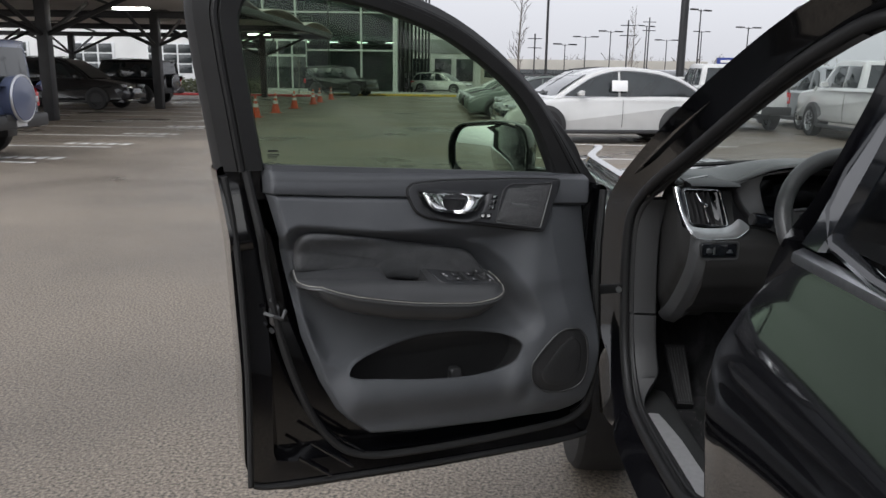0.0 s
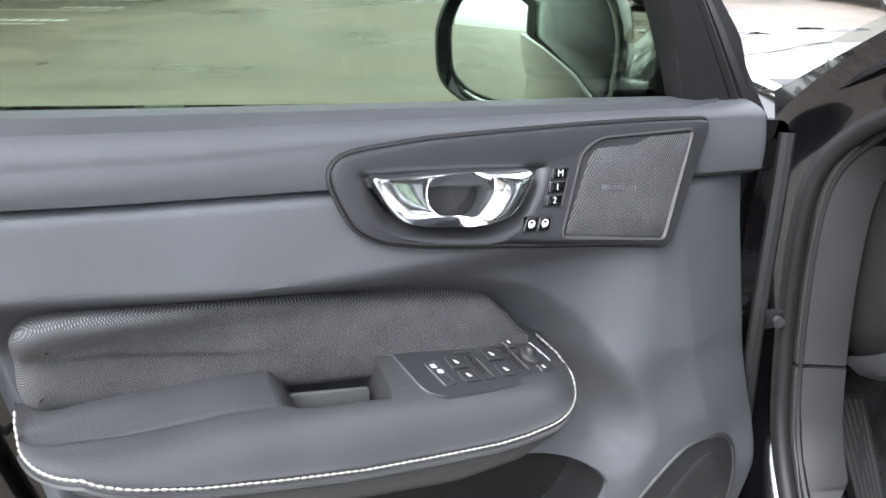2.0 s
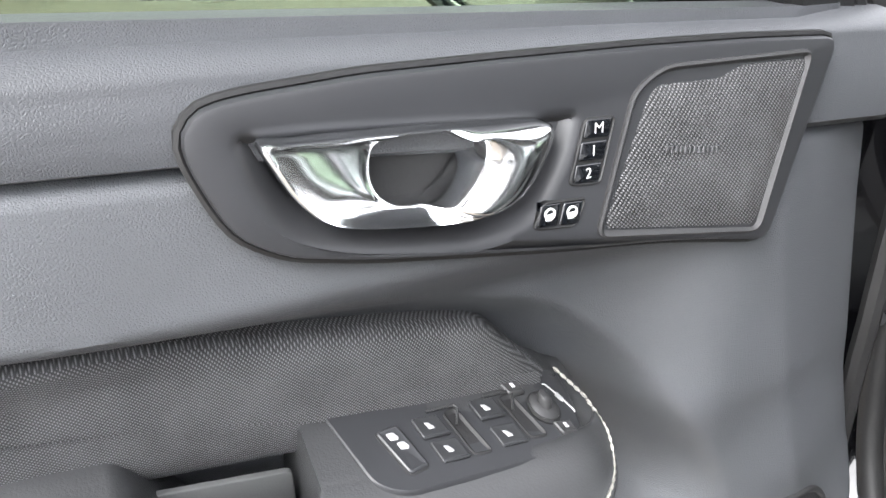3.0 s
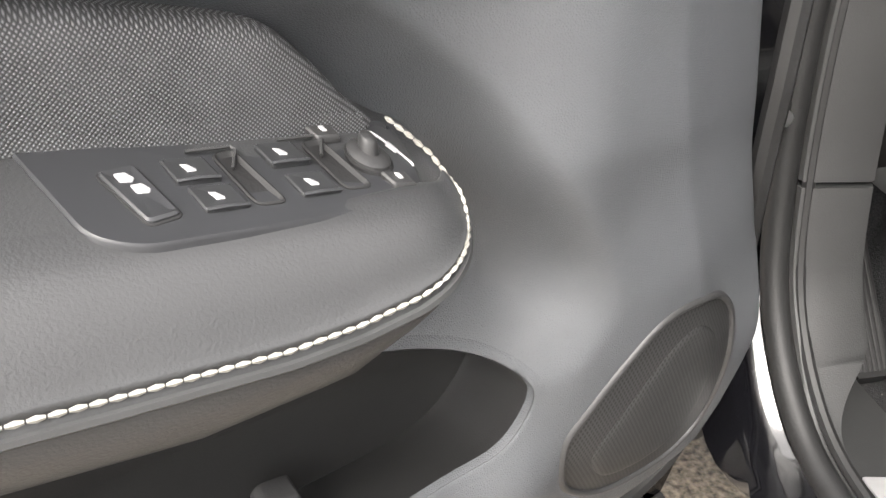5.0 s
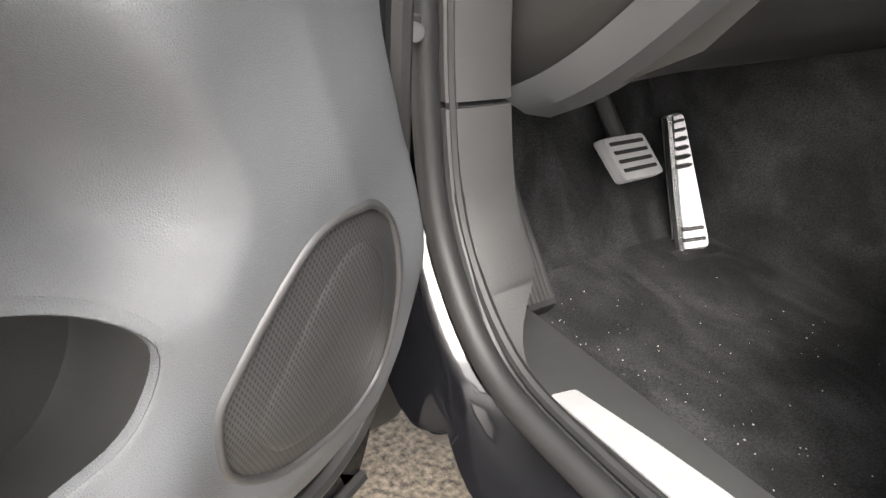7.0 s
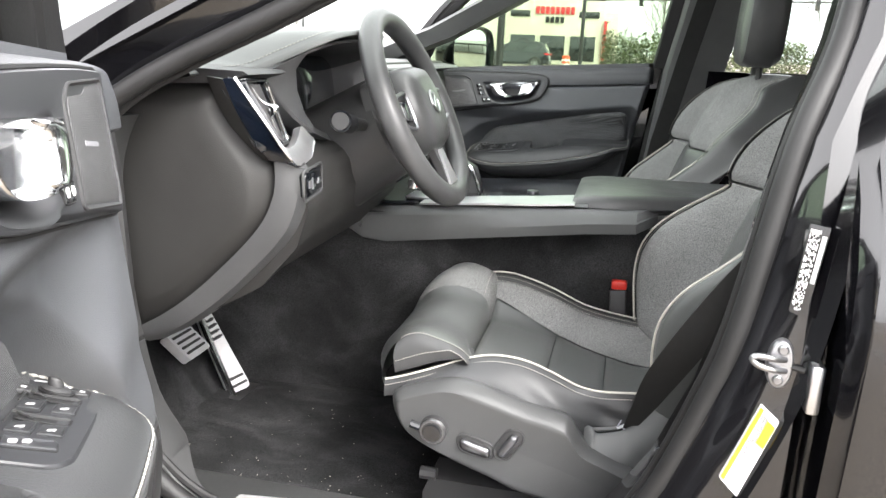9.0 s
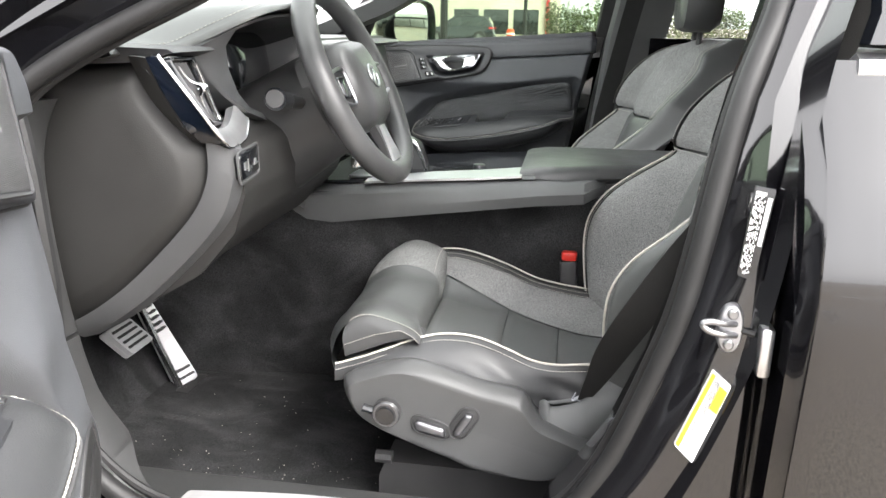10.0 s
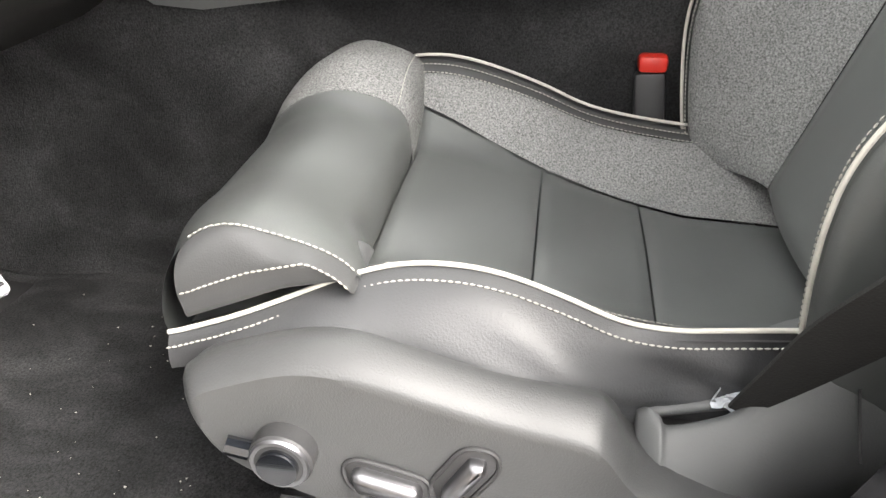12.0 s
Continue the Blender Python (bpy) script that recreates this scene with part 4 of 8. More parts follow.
part("opening_seal", tube(loop, 0.013, 10, True), RUBBER, car, "black rubber seal round the door opening")


def mid_loop(d):
    """The loop moved outwards from the opening's middle by about d."""
    c = Vector((0.63, 4.27, 0.82))
    out = []
    for p in loop:
        v = Vector(p) - c
        v.x = 0
        out.append(Vector(p) + v.normalized() * d)
    return out


part("opening_seal_lip", tube([p + Vector((0.020, 0, 0)) for p in mid_loop(-0.010)], 0.006, 8, True), RUBBER, car)


# painted flange round the opening
def flange():
    """A painted ledge outside the seal, broad along the sill and the hinge pillar."""
    rows = []
    slim = ((0.0, 0.012), (0.015, 0.004), (0.030, -0.004), (0.045, -0.019), (0.060, -0.034), (0.075, -0.050), (0.080, -0.010), (0.085, 0.05))
    wide = ((0.0, 0.012), (0.012, 0.006), (0.018, -0.006), (0.024, -0.020), (0.032, -0.030), (0.048, -0.038), (0.085, -0.056), (0.090, 0.05))
    for (d0, x0), (d1, x1) in zip(slim, wide):
        ring = []
        for a, b, (_, y, z) in zip(mid_loop(d0), mid_loop(d1), loop):
            w = ease(4.48, 4.58, y) * (1 - ease(0.56, 0.64, z))
            ring.append((a + Vector((x0, 0, 0))) * (1 - w) + (b + Vector((x1, 0, 0))) * w)
        rows.append(ring)
    return loft(rows, True, False)


part("door_frame", flange(), PAINT, car, "glossy black painted door frame")

# outer sill
def body_x(z):
    """The flank's outline, seen along the car."""
    return interp([(0.20, 0.575), (0.30, 0.545), (0.40, 0.530), (0.55, 0.520), (0.70, 0.507), (0.82, 0.497), (0.88, 0.500), (0.95, 0.531), (1.00, 0.572), (1.05, 0.600), (1.08, 0.615), (1.40, 0.735), (1.46, 0.80)], z)


part("sill", loft([[(0.620, y, 0.320), (0.585, y, 0.345), (0.572, y, 0.385), (0.574, y, 0.420), (0.586, y, 0.438), (0.606, y, 0.444), (0.680, y, 0.440), (0.70, y, 0.33), (0.66, y, 0.315)] for y in (4.80, 4.70, 4.30, 3.90, 3.82)]), PAINT, car, "glossy black door sill")
part("sill_cladding", loft([[(0.556, y, 0.195), (0.505, y, 0.225), (0.500, y, 0.30), (0.516, y, 0.335), (0.53, y, 0.345), (0.56, y, 0.33)] for y in (3.80, 3.3, 2.86)]), PLASTIC, car, "dull black plastic sill cladding")
PEDAL = mat("brushed_pedal_metal", (0.52, 0.52, 0.53), 0.38, 0.55, vary=0.08, scale=50, bump=0.15, bscale=400)
KICK = mat("kick_trim_plastic", (0.030, 0.0305, 0.031), 0.55, vary=0.12, scale=10, bump=0.3, bscale=650)
tread = [(0.611, 4.537), (0.637, 4.533), (0.649, 4.45), (0.656, 4.38), (0.662, 4.20), (0.662, 3.99), (0.622, 3.99), (0.619, 4.20), (0.614, 4.38)]
part("sill_trim", loft([[(x, y, z) for x, z in ((0.602, 0.447), (0.606, 0.455), (0.668, 0.455), (0.694, 0.449), (0.715, 0.42), (0.72, 0.37), (0.60, 0.37))] for y in (4.70, 4.54, 4.3, 3.95)]), KICK, car, "grey plastic sill trim")
tread_fine = rounded(tread, 0.004, 4)
part("plate_recess", flat_pad(inset(tread_fine, -0.0022), lambda a, b, h: Vector((a, b, 0.4556 + h)), -0.004, 0.0006, 0.0003), RUBBER, car)
part("tread_plate", flat_pad(tread_fine, lambda a, b, h: Vector((a, b, 0.4570 + h)), -0.004, 0.0015, 0.0005), PEDAL, car, "brushed metal tread plate", angle=20)

# rear door, closed
zs_low = [0.33, 0.40, 0.50, 0.60, 0.70, 0.78, 0.84, 0.90, 0.96, 1.00, 1.03, 1.055]
def rear_skin(y, z):
    bow = 0.010 * math.sin(math.pi * ease(2.80, 3.84, y)) + 0.03 * ease(3.1, 2.4, y)
    return Vector((body_x(z) - bow * 0.6 + 0.02 * ease(3.795, 3.815, y), y, z))
rear_door = part("rear_door", sheet(rear_skin, [3.815, 3.808, 3.80, 3.785] + span(3.70, 2.86, 12), zs_low, (0.07, 0, 0)), PAINT, car, "closed glossy black rear door")
part("belt_trim", loft([[(body_x(1.06) + dx, y, z) for dx, z in ((-0.010, 1.040), (-0.012, 1.046), (-0.010, 1.056), (0.004, 1.062), (0.02, 1.055), (0.01, 1.040))] for y in (3.768, 3.5, 2.9, 2.5)]), SATIN, rear_door, "bright chrome strip below the rear window")
rwin = [(3.685, 1.082), (3.672, 1.33), (3.58, 1.375), (3.20, 1.36), (2.98, 1.28), (2.88, 1.082)]
rw = part("rear_window", flat_pad(rwin, lambda y, z, h: Vector((0.625 + (z - 1.082) * 0.40 - h, y, z)), 0.0, 0.004, 0.001), PRIVACY, rear_door, "dark privacy glass")
rw.visible_shadow = False
part("rear_window_frame", tube([(0.618 + (z - 1.082) * 0.40, y, z) for y, z in curve(rwin, 5, True)], 0.014, 8, True, 0.7), BLACK_GLOSS, rear_door, "gloss black rear window frame")
part("pillar_cover", loft([[(0.612 + dx + (z - 1.082) * 0.40, y + dy, z) for dx, dy in ((0.006, 0.0), (-0.006, -0.006), (-0.008, -0.060), (0.02, -0.068), (0.04, -0.01))] for y, z in ((3.765, 1.07), (3.755, 1.10), (3.752, 1.2), (3.757, 1.30), (3.765, 1.385))]), BLACK_GLOSS, car, "gloss black pillar cover")
part("rear_door_hinge", box((0.545, 3.822, 0.735), (0.580, 3.836, 0.790), 0.004), SATIN, rear_door)
part("outer_handle", tube([(0.50, 3.14, 0.945), (0.478, 3.11, 0.948), (0.474, 3.0, 0.950), (0.50, 2.955, 0.950)], 0.014, 8, flat=0.6), PAINT, rear_door)
part("rear_quarter", sheet(lambda y, z: Vector((body_x(z) + 0.035 * ease(2.3, 1.8, y) - 0.02 * ease(3.0, 2.6, y) * (1 if z < 0.9 else 0), y, z)), span(2.85, 1.75, 14), zs_low + [1.15, 1.28, 1.40], (0.06, 0, 0)), PAINT, car, "glossy black rear quarter panel")

# B-pillar, painted, with its striker and labels
def pillar(y, z):
    base = interp([(0.45, 0.598), (0.70, 0.590), (1.00, 0.620), (1.10, 0.662), (1.40, 0.768)], z)
    return base
bp_rows = []
for z in span(0.44, 1.38, 18):
    yf = interp([(0.44, 4.06), (0.50, 4.035), (0.58, 3.978), (0.715, 3.928), (0.81, 3.903), (1.00, 3.869), (1.094, 3.836), (1.155, 3.822), (1.26, 3.807), (1.38, 3.80)], z)
    xb = pillar(0, z)
    bk = 0.045 * ease(1.0, 1.14, z)
    bp_rows.append([(xb + 0.02, yf + 0.006, z), (xb + 0.004, yf - 0.006, z), (xb - 0.020, yf - 0.028, z), (xb - 0.028, yf - 0.050, z), (xb - 0.030, 3.842 - bk, z), (xb - 0.005, 3.830 - bk, z), (xb + 0.015, 3.822 - bk, z), (xb + 0.02, 3.79 - bk, z), (xb + 0.09, 3.79 - bk, z), (xb + 0.10, yf, z)])
part("b_pillar", loft(bp_rows), PAINT, car, "glossy black painted door pillar")
pillar_at = lambda a, b, h: Vector((pillar(0, b) - 0.029 - h, a, b))
STRIKER = mat("striker_steel", (0.30, 0.30, 0.31), 0.30, 0.9, vary=0.15, scale=60)
st = part("striker_plate", pad(curve([(3.866, 0.806), (3.856, 0.805), (3.850, 0.790), (3.851, 0.766), (3.859, 0.755), (3.870, 0.757), (3.876, 0.772), (3.874, 0.795)], 5, True), pillar_at, [(0, -0.004), (0, 0.003), (0.002, 0.0055), (0.005, 0.006)]), STRIKER, car, "steel door striker on the pillar")
part("striker_loop", tube(curve([pillar_at(3.858, 0.786, 0.004), pillar_at(3.872, 0.789, 0.013), pillar_at(3.888, 0.791, 0.016), pillar_at(3.893, 0.787, 0.016), pillar_at(3.886, 0.781, 0.016), pillar_at(3.870, 0.777, 0.013), pillar_at(3.857, 0.774, 0.004)], 3), 0.0036, 10), STRIKER, st)
for y, z in ((3.862, 0.797), (3.864, 0.764)):
    part("striker_bolt", tube([pillar_at(y, z, 0.004), pillar_at(y, z, 0.008), pillar_at(y, z, 0.0095)], lambda q: 0.0058 if q < 0.9 else 0.0040, 12), STRIKER, st)
part("striker_stop", tube([pillar_at(3.853, 0.779, 0.002), pillar_at(3.838, 0.777, 0.006)], 0.0035, 8), RUBBER, st)


def label(name, corners, at, text, ground, extra=()):
    """A printed label: a pale ground with bars for its small print."""
    quad = lambda a, b, h: at(*(Vector(corners[0]).lerp(Vector(corners[1]), a).lerp(Vector(corners[3]).lerp(Vector(corners[2]), a), b)), h)
    l = part(name, flat_pad(rounded([(0, 0), (1, 0), (1, 1), (0, 1)], 0.04, 3), quad, 0.0, 0.0050, 0.0002), ground, car, text)
    for a0, b0, a1, b1, mt in extra:
        part("print", flat_pad([(a0, b0), (a1, b0), (a1, b1), (a0, b1)], quad, 0.0046, 0.0055, 0.0002), mt, l)
    return l


rng = random.Random(4)
bars = []
for i in range(6):
    a = 0.08 + i * 0.095
    b = 0.05
    while b < 0.93:
        run = rng.uniform(0.02, 0.09)
        bars.append((a, b, a + 0.045, min(0.96, b + run), WHITE))
        b += run + rng.uniform(0.012, 0.05)
bars.append((0.70, 0.10, 0.93, 0.62, WHITE))
label("maker_label", [(3.852, 0.931), (3.832, 0.928), (3.845, 0.832), (3.862, 0.839)], pillar_at, "black maker's label with small white print on the pillar", BLACK_GLOSS, bars)
grey_ink = mat("grey_ink", (0.25, 0.25, 0.26), 0.6, vary=0.05, scale=90)
bars = [(0.02, 0.02, 0.20, 0.98, YELLOW), (0.55, 0.08, 0.95, 0.36, YELLOW)]
for i in range(7):
    a = 0.25 + 0.045 * i
    b = 0.06
    while b < 0.92:
        run = rng.uniform(0.03, 0.12)
        bars.append((a, b, a + 0.016, min(0.94, b + run), grey_ink))
        b += run + rng.uniform(0.02, 0.06)
label("tyre_label", [(3.876, 0.734), (3.856, 0.718), (3.887, 0.622), (3.908, 0.643)], lambda a, b, h: pillar_at(a, b, h), "white and yellow tyre pressure label on the pillar", WHITE, bars)

# ---- cabin ----
# carpet and footwell
def floor_at(x, y):
    z = 0.378 + 0.30 * ease(4.74, 5.02, y) * ease(4.72, 5.0, y) + 0.012 * ease(4.30, 4.20, y)
    return Vector((x, y, z + 0.004 * math.sin(9 * x + 5 * y)))
part("carpet", sheet(floor_at, span(0.66, 1.20, 24), span(3.55, 5.02, 50), (0, 0, -0.03)), CARPET, car, "dusty dark grey floor carpet")
part("floor_mat", sheet(lambda x, y: floor_at(x, y) + Vector((0, 0, 0.009)), span(0.735, 1.135, 16), span(4.17, 4.80, 30), (0, 0, -0.008)), CARPET, car, "dark grey tufted floor mat")
part("tunnel_carpet", sheet(lambda y, z: Vector((1.165 + 0.05 * ease(4.45, 4.22, y) + 0.02 * math.sin(6 * z) - 0.05 * ease(4.5, 5.0, y) + 0.03 * (z - 0.38), y, z)), span(3.45, 5.0, 40), span(0.36, 0.775, 12), (0.02, 0, 0)), CARPET, car, "dark carpet on the tunnel side")
part("bulkhead_carpet", sheet(lambda x, z: Vector((x, 4.965 - 0.05 * (z - 0.5), z)), span(0.64, 1.20, 10), span(0.40, 0.80, 8), (0, 0.03, 0)), CARPET, car)
part("right_floor", box((1.50, 3.4, 0.36), (2.08, 5.0, 0.378), 0.005), CARPET, car)
part("rear_floor", box((0.66, 1.9, 0.34), (2.05, 3.56, 0.37), 0.005), CARPET, car)

# trim beside the seal: lower kick trim and upper piece
def kick(z0, z1, name, material, w=0.050):
    rows = []
    for p in curve(OPENING, 24, True):
        p = Vector(p)
        if p.y > 4.13 and z0 <= p.z <= z1 and p.z < 1.0:
            c = Vector((p.x, 4.40, 0.86)) if p.z < 0.60 else Vector((p.x, 4.3, p.z))
            d = (c - p).normalized() if p.z > 0.47 or p.y > 4.52 else Vector((0, 0, 1))
            f = 0.22 + 0.78 * ease(0.458, 0.54, p.z)
            reach = 0.030 + 0.054 * ease(0.460, 0.530, p.z)
            rows.append([p + Vector((min(x, reach), 0, 0)) + d * e * (f if e > 0 else 1) for x, e in ((0.010, 0.004), (0.013, 0.012), (0.018, 0.015), (0.074, 0.020), (0.080, 0.018), (0.083, 0.011), (0.084, -0.04), (0.02, -0.03))])
    return part(name, loft(rows), material, car, "grey plastic kick trim beside the door seal")
kick(0.44, 0.675, "kick_trim", KICK)
kick(0.676, 0.99, "pillar_trim", KICK, 0.045)
part("a_pillar_trim", loft([[(x + a, y + b, z + c) for a, b, c in ((0.008, -0.004, -0.008), (0.024, -0.006, -0.014), (0.044, 0.012, -0.006), (0.050, 0.06, 0.03), (0.03, 0.03, 0.03))] for x, y, z in curve([(0.600, 4.70, 1.005), (0.635, 4.46, 1.130), (0.670, 4.25, 1.240), (0.700, 4.06, 1.330), (0.72, 3.93, 1.375)], 4)]), HARD, car, "grey windscreen pillar trim")
rest = [(0.738, 4.722, 0.398), (0.786, 4.730, 0.392), (0.778, 4.836, 0.530), (0.722, 4.840, 0.530)]
foot = part("footrest", loft([[Vector(p) + Vector((0, -0.006 * s, 0.010 * s)) for p in rest] for s in (-1, 0.6, 1)]), RUBBER, car, "black ribbed footrest")
for i in range(6):
    a = 0.10 + 0.155 * i
    p0, p1 = Vector(rest[0]).lerp(Vector(rest[1]), a), Vector(rest[3]).lerp(Vector(rest[2]), a)
    part("rib", tube([p0.lerp(p1, 0.04) + Vector((0, -0.006, 0.010)), p0.lerp(p1, 0.95) + Vector((0, -0.006, 0.010))], 0.0030, 6), PLASTIC, foot)

# pedals
def pedal(name, corners, bars, text, parent_label):
    q = [Vector(c) for c in corners]
    n = (q[1] - q[0]).cross(q[3] - q[0]).normalized()
    if n.y > 0:
        n = -n
    at = lambda a, b, h: q[0].lerp(q[1], a).lerp(q[3].lerp(q[2], a), b) + n * h
    p = part(name, flat_pad(rounded([(0, 0), (1, 0), (1, 1), (0, 1)], 0.12, 4), at, -0.006, 0.004, 0.02), PEDAL, car, parent_label)
    for b0, b1 in bars:
        part("rubber_strip", flat_pad(rounded([(0.10, b0), (0.90, b0), (0.90, b1), (0.10, b1)], 0.03, 3), at, 0.003, 0.0058, 0.01), RUBBER, p)
    return p
pedal("brake_pedal", [(0.922, 4.832, 0.554), (0.992, 4.826, 0.556), (1.010, 4.790, 0.508), (0.942, 4.795, 0.504)], [(0.12 + 0.20 * i, 0.22 + 0.20 * i) for i in range(4)], "", "brushed metal brake pedal with rubber strips")
part("brake_arm", tube([(0.970, 4.83, 0.529), (0.972, 4.90, 0.60), (0.975, 4.93, 0.72)], 0.012, 8), PLASTIC, car)
acc = pedal("accelerator_pedal", [(1.074, 4.857, 0.560), (1.098, 4.852, 0.565), (1.090, 4.748, 0.396), (1.058, 4.772, 0.386)], [(0.04 + 0.065 * i, 0.075 + 0.065 * i) for i in range(6)] + [(0.82, 0.86), (0.90, 0.94)], "", "brushed metal accelerator pedal with rubber strips")
part("pedal_edge", tube([(1.072, 4.853, 0.560), (1.066, 4.815, 0.475), (1.056, 4.768, 0.385)], 0.0075, 8), CHROME, acc)
part("pedal_foot", box((1.03, 4.74, 0.378), (1.12, 4.83, 0.392), 0.005), RUBBER, acc)

# dashboard end, strip, lower panel
END_SKIN = mat("dash_end_skin", (0.021, 0.0205, 0.020), 0.55, vary=0.15, scale=9, bump=0.3, bscale=600, spec=0.35)
TRIM_DARK = mat("dark_hard_trim", (0.050, 0.051, 0.053), 0.52, vary=0.10, scale=10, bump=0.25, bscale=650)
# black gloss whose base colour holds the blue of a sky reflection
VENT_SKY_TINT = mat("sky_tinted_black_gloss", (0.004, 0.006, 0.011), 0.10, vary=0.1, scale=20, coat=0.6)
END = [(4.80, 0.90), (4.80, 0.985), (4.76, 1.030), (4.66, 1.026), (4.610, 1.030), (4.562, 1.036), (4.548, 1.004), (4.524, 0.970), (4.504, 0.950), (4.484, 0.925), (4.482, 0.890), (4.496, 0.850), (4.535, 0.805), (4.597, 0.745), (4.655, 0.698), (4.76, 0.66), (4.80, 0.75)]
dash_end = part("dashboard_end", spine_pad(curve(END, 5, True), ((4.62, 0.95), (4.60, 0.86)), lambda y, z, h: Vector((0.715 - h, y, z)), [(0, -0.06), (0, 0.018), (0.015, 0.028), (0.05, 0.036), (0.14, 0.044), (0.28, 0.056), (0.34, 0.060), (0.6, 0.062), (1.0, 0.062)]), END_SKIN, car, "dark moulded end panel of the dashboard")
part("dashboard_ridge", loft([[(x, y, z) for y, z in ((4.74, 1.052), (4.66, 1.056), (4.60, 1.052), (4.528, 1.050), (4.521, 1.046), (4.560, 1.034), (4.74, 1.026))] for x in (0.668, 0.674, 0.72, 0.785)]), PLASTIC, dash_end, "black ridge below the dashboard top")
STRIP = curve([(4.478, 0.940), (4.476, 0.908), (4.481, 0.881), (4.496, 0.849), (4.531, 0.807), (4.595, 0.745), (4.651, 0.702), (4.71, 0.668)], 5)
part("dashboard_strip", loft([[(x, y + dy, z + dz) for x, dy, dz in ((0.664, 0.008, 0.006), (0.666, -0.003, -0.002), (0.676, -0.018, -0.010), (0.700, -0.026, -0.014), (0.745, 0.01, 0.0))] for y, z in STRIP]), TRIM_DARK, car, "grey curved strip along the dashboard's lower edge")
lower = [(4.464, 0.928), (4.454, 0.912), (4.450, 0.870), (4.468, 0.815), (4.52, 0.755), (4.60, 0.708), (4.72, 0.690), (4.90, 0.70)]
knee_out = lambda x: 0.16 * min(0.09, max(0.0, x - 0.69))
part("knee_panel", sheet(lambda x, t: Vector((x, interp([(i, p[0]) for i, p in enumerate(lower)], t) + knee_out(x), interp([(i, p[1]) for i, p in enumerate(lower)], t))), span(0.695, 1.20, 16), span(0, 7, 35), (0, 0.03, 0.02)), END_SKIN, car, "dark lower dashboard panel")
btn = lambda x, z, h: Vector((x, 4.452 - h + knee_out(x) - 0.02 * (0.90 - z), z))
bp = part("light_switch", flat_pad(rounded([(0.680, 0.921), (0.768, 0.921), (0.768, 0.888), (0.682, 0.888)], 0.006, 3), btn, -0.006, 0.004, 0.002), BLACK_GLOSS, car, "small black switch panel on the dashboard")
part("switch_surround", tube([btn(x, z, 0.002) for x, z in rounded([(0.676, 0.925), (0.772, 0.925), (0.772, 0.884), (0.678, 0.884)], 0.008, 3)], 0.002, 6, True), TRIM_DARK, bp)
for x0, z0, x1, z1 in ((0.694, 0.900, 0.707, 0.910), (0.711, 0.896, 0.715, 0.912), (0.742, 0.899, 0.758, 0.902), (0.746, 0.902, 0.754, 0.907)):
    part("button_sign", flat_pad([(x0, z0), (x1, z0), (x1, z1), (x0, z1)], btn, 0.003, 0.0048, 0.0004), SATIN, bp)
# corner air vent with its gloss side and bright frame
V_TL, V_TR, V_BL, V_BR = (Vector(p) for p in ((0.649, 4.514, 1.038), (0.737, 4.529, 1.035), (0.660, 4.473, 0.966), (0.757, 4.507, 0.955)))
V_OUT = (V_TR - V_BL).cross(V_TL - V_BR).normalized()
V_OUT = V_OUT if V_OUT.y < 0 else -V_OUT
vent_at = lambda a, b, h: V_BL.lerp(V_BR, a).lerp(V_TL.lerp(V_TR, a), b) + V_OUT * h
vent_line = rounded([(0, 0), (1, 0), (1, 1), (0, 1)], 0.10, 4)
wide = lambda e: [(0.5 + (a - 0.5) * (1 + 20 * e), 0.5 + (b - 0.5) * (1 + 24 * e)) for a, b in vent_line]
vent = part("air_vent", loft([[vent_at(a, b, h) for a, b in wide(e)] for e, h in ((0.0, -0.034), (-0.002, -0.030), (-0.03, -0.030))]), PLASTIC, car, "black air vent with upright slats and chrome knob")
part("vent_rim", loft([[vent_at(a, b, h) for a, b in wide(e)] for e, h in ((0.006, -0.03), (0.006, -0.002), (0.005, 0.001), (0.002, 0.001), (0.0005, -0.003), (0.0005, -0.032))], True, False), BLACK_GLOSS, vent)
part("vent_bezel", tube([vent_at(a, b, -0.001) for a, b in wide(0.0012)], 0.0012, 6, True), CHROME, vent, "thin bright line round the vent")
for i in range(5):
    a = 0.13 + 0.145 * i
    part("slat", loft([[vent_at(a + da, b, dh) for da, dh in ((0.010, -0.028), (-0.016, -0.005), (-0.008, -0.003), (0.030, -0.028))] for b in (0.02, 0.5, 0.98)]), PLASTIC, vent)
part("vent_knob", tube([vent_at(a, b, h) for a, b, h in curve([(0.37, 0.93, -0.006), (0.42, 0.70, -0.004), (0.455, 0.52, 0.006), (0.49, 0.40, -0.003), (0.53, 0.08, -0.006)], 6)], lambda t: 0.0017 + 0.0058 * math.exp(-((t - 0.52) / 0.085) ** 2), 12), CHROME, vent, "chrome vent knob")
part("vent_flap", sheet(lambda a, b: vent_at(a + 0.05 * math.sin(math.pi * b) * (a < 0.9), b, -0.020 + 0.016 * ease(0.74, 0.98, a)), span(0.76, 0.985, 8), span(0.03, 0.97, 12), V_OUT * -0.003), BLACK_GLOSS, vent, "gloss black flap beside the slats")
SIDE_BACK = curve([(0.627, 4.534, 1.042), (0.632, 4.524, 1.012), (0.638, 4.513, 0.986), (0.648, 4.500, 0.960), (0.660, 4.489, 0.939)], 4)
SIDE_FRONT = curve([(0.630, 4.521, 1.043), (0.633, 4.502, 1.016), (0.638, 4.484, 0.989), (0.648, 4.470, 0.962), (0.660, 4.458, 0.939)], 4)
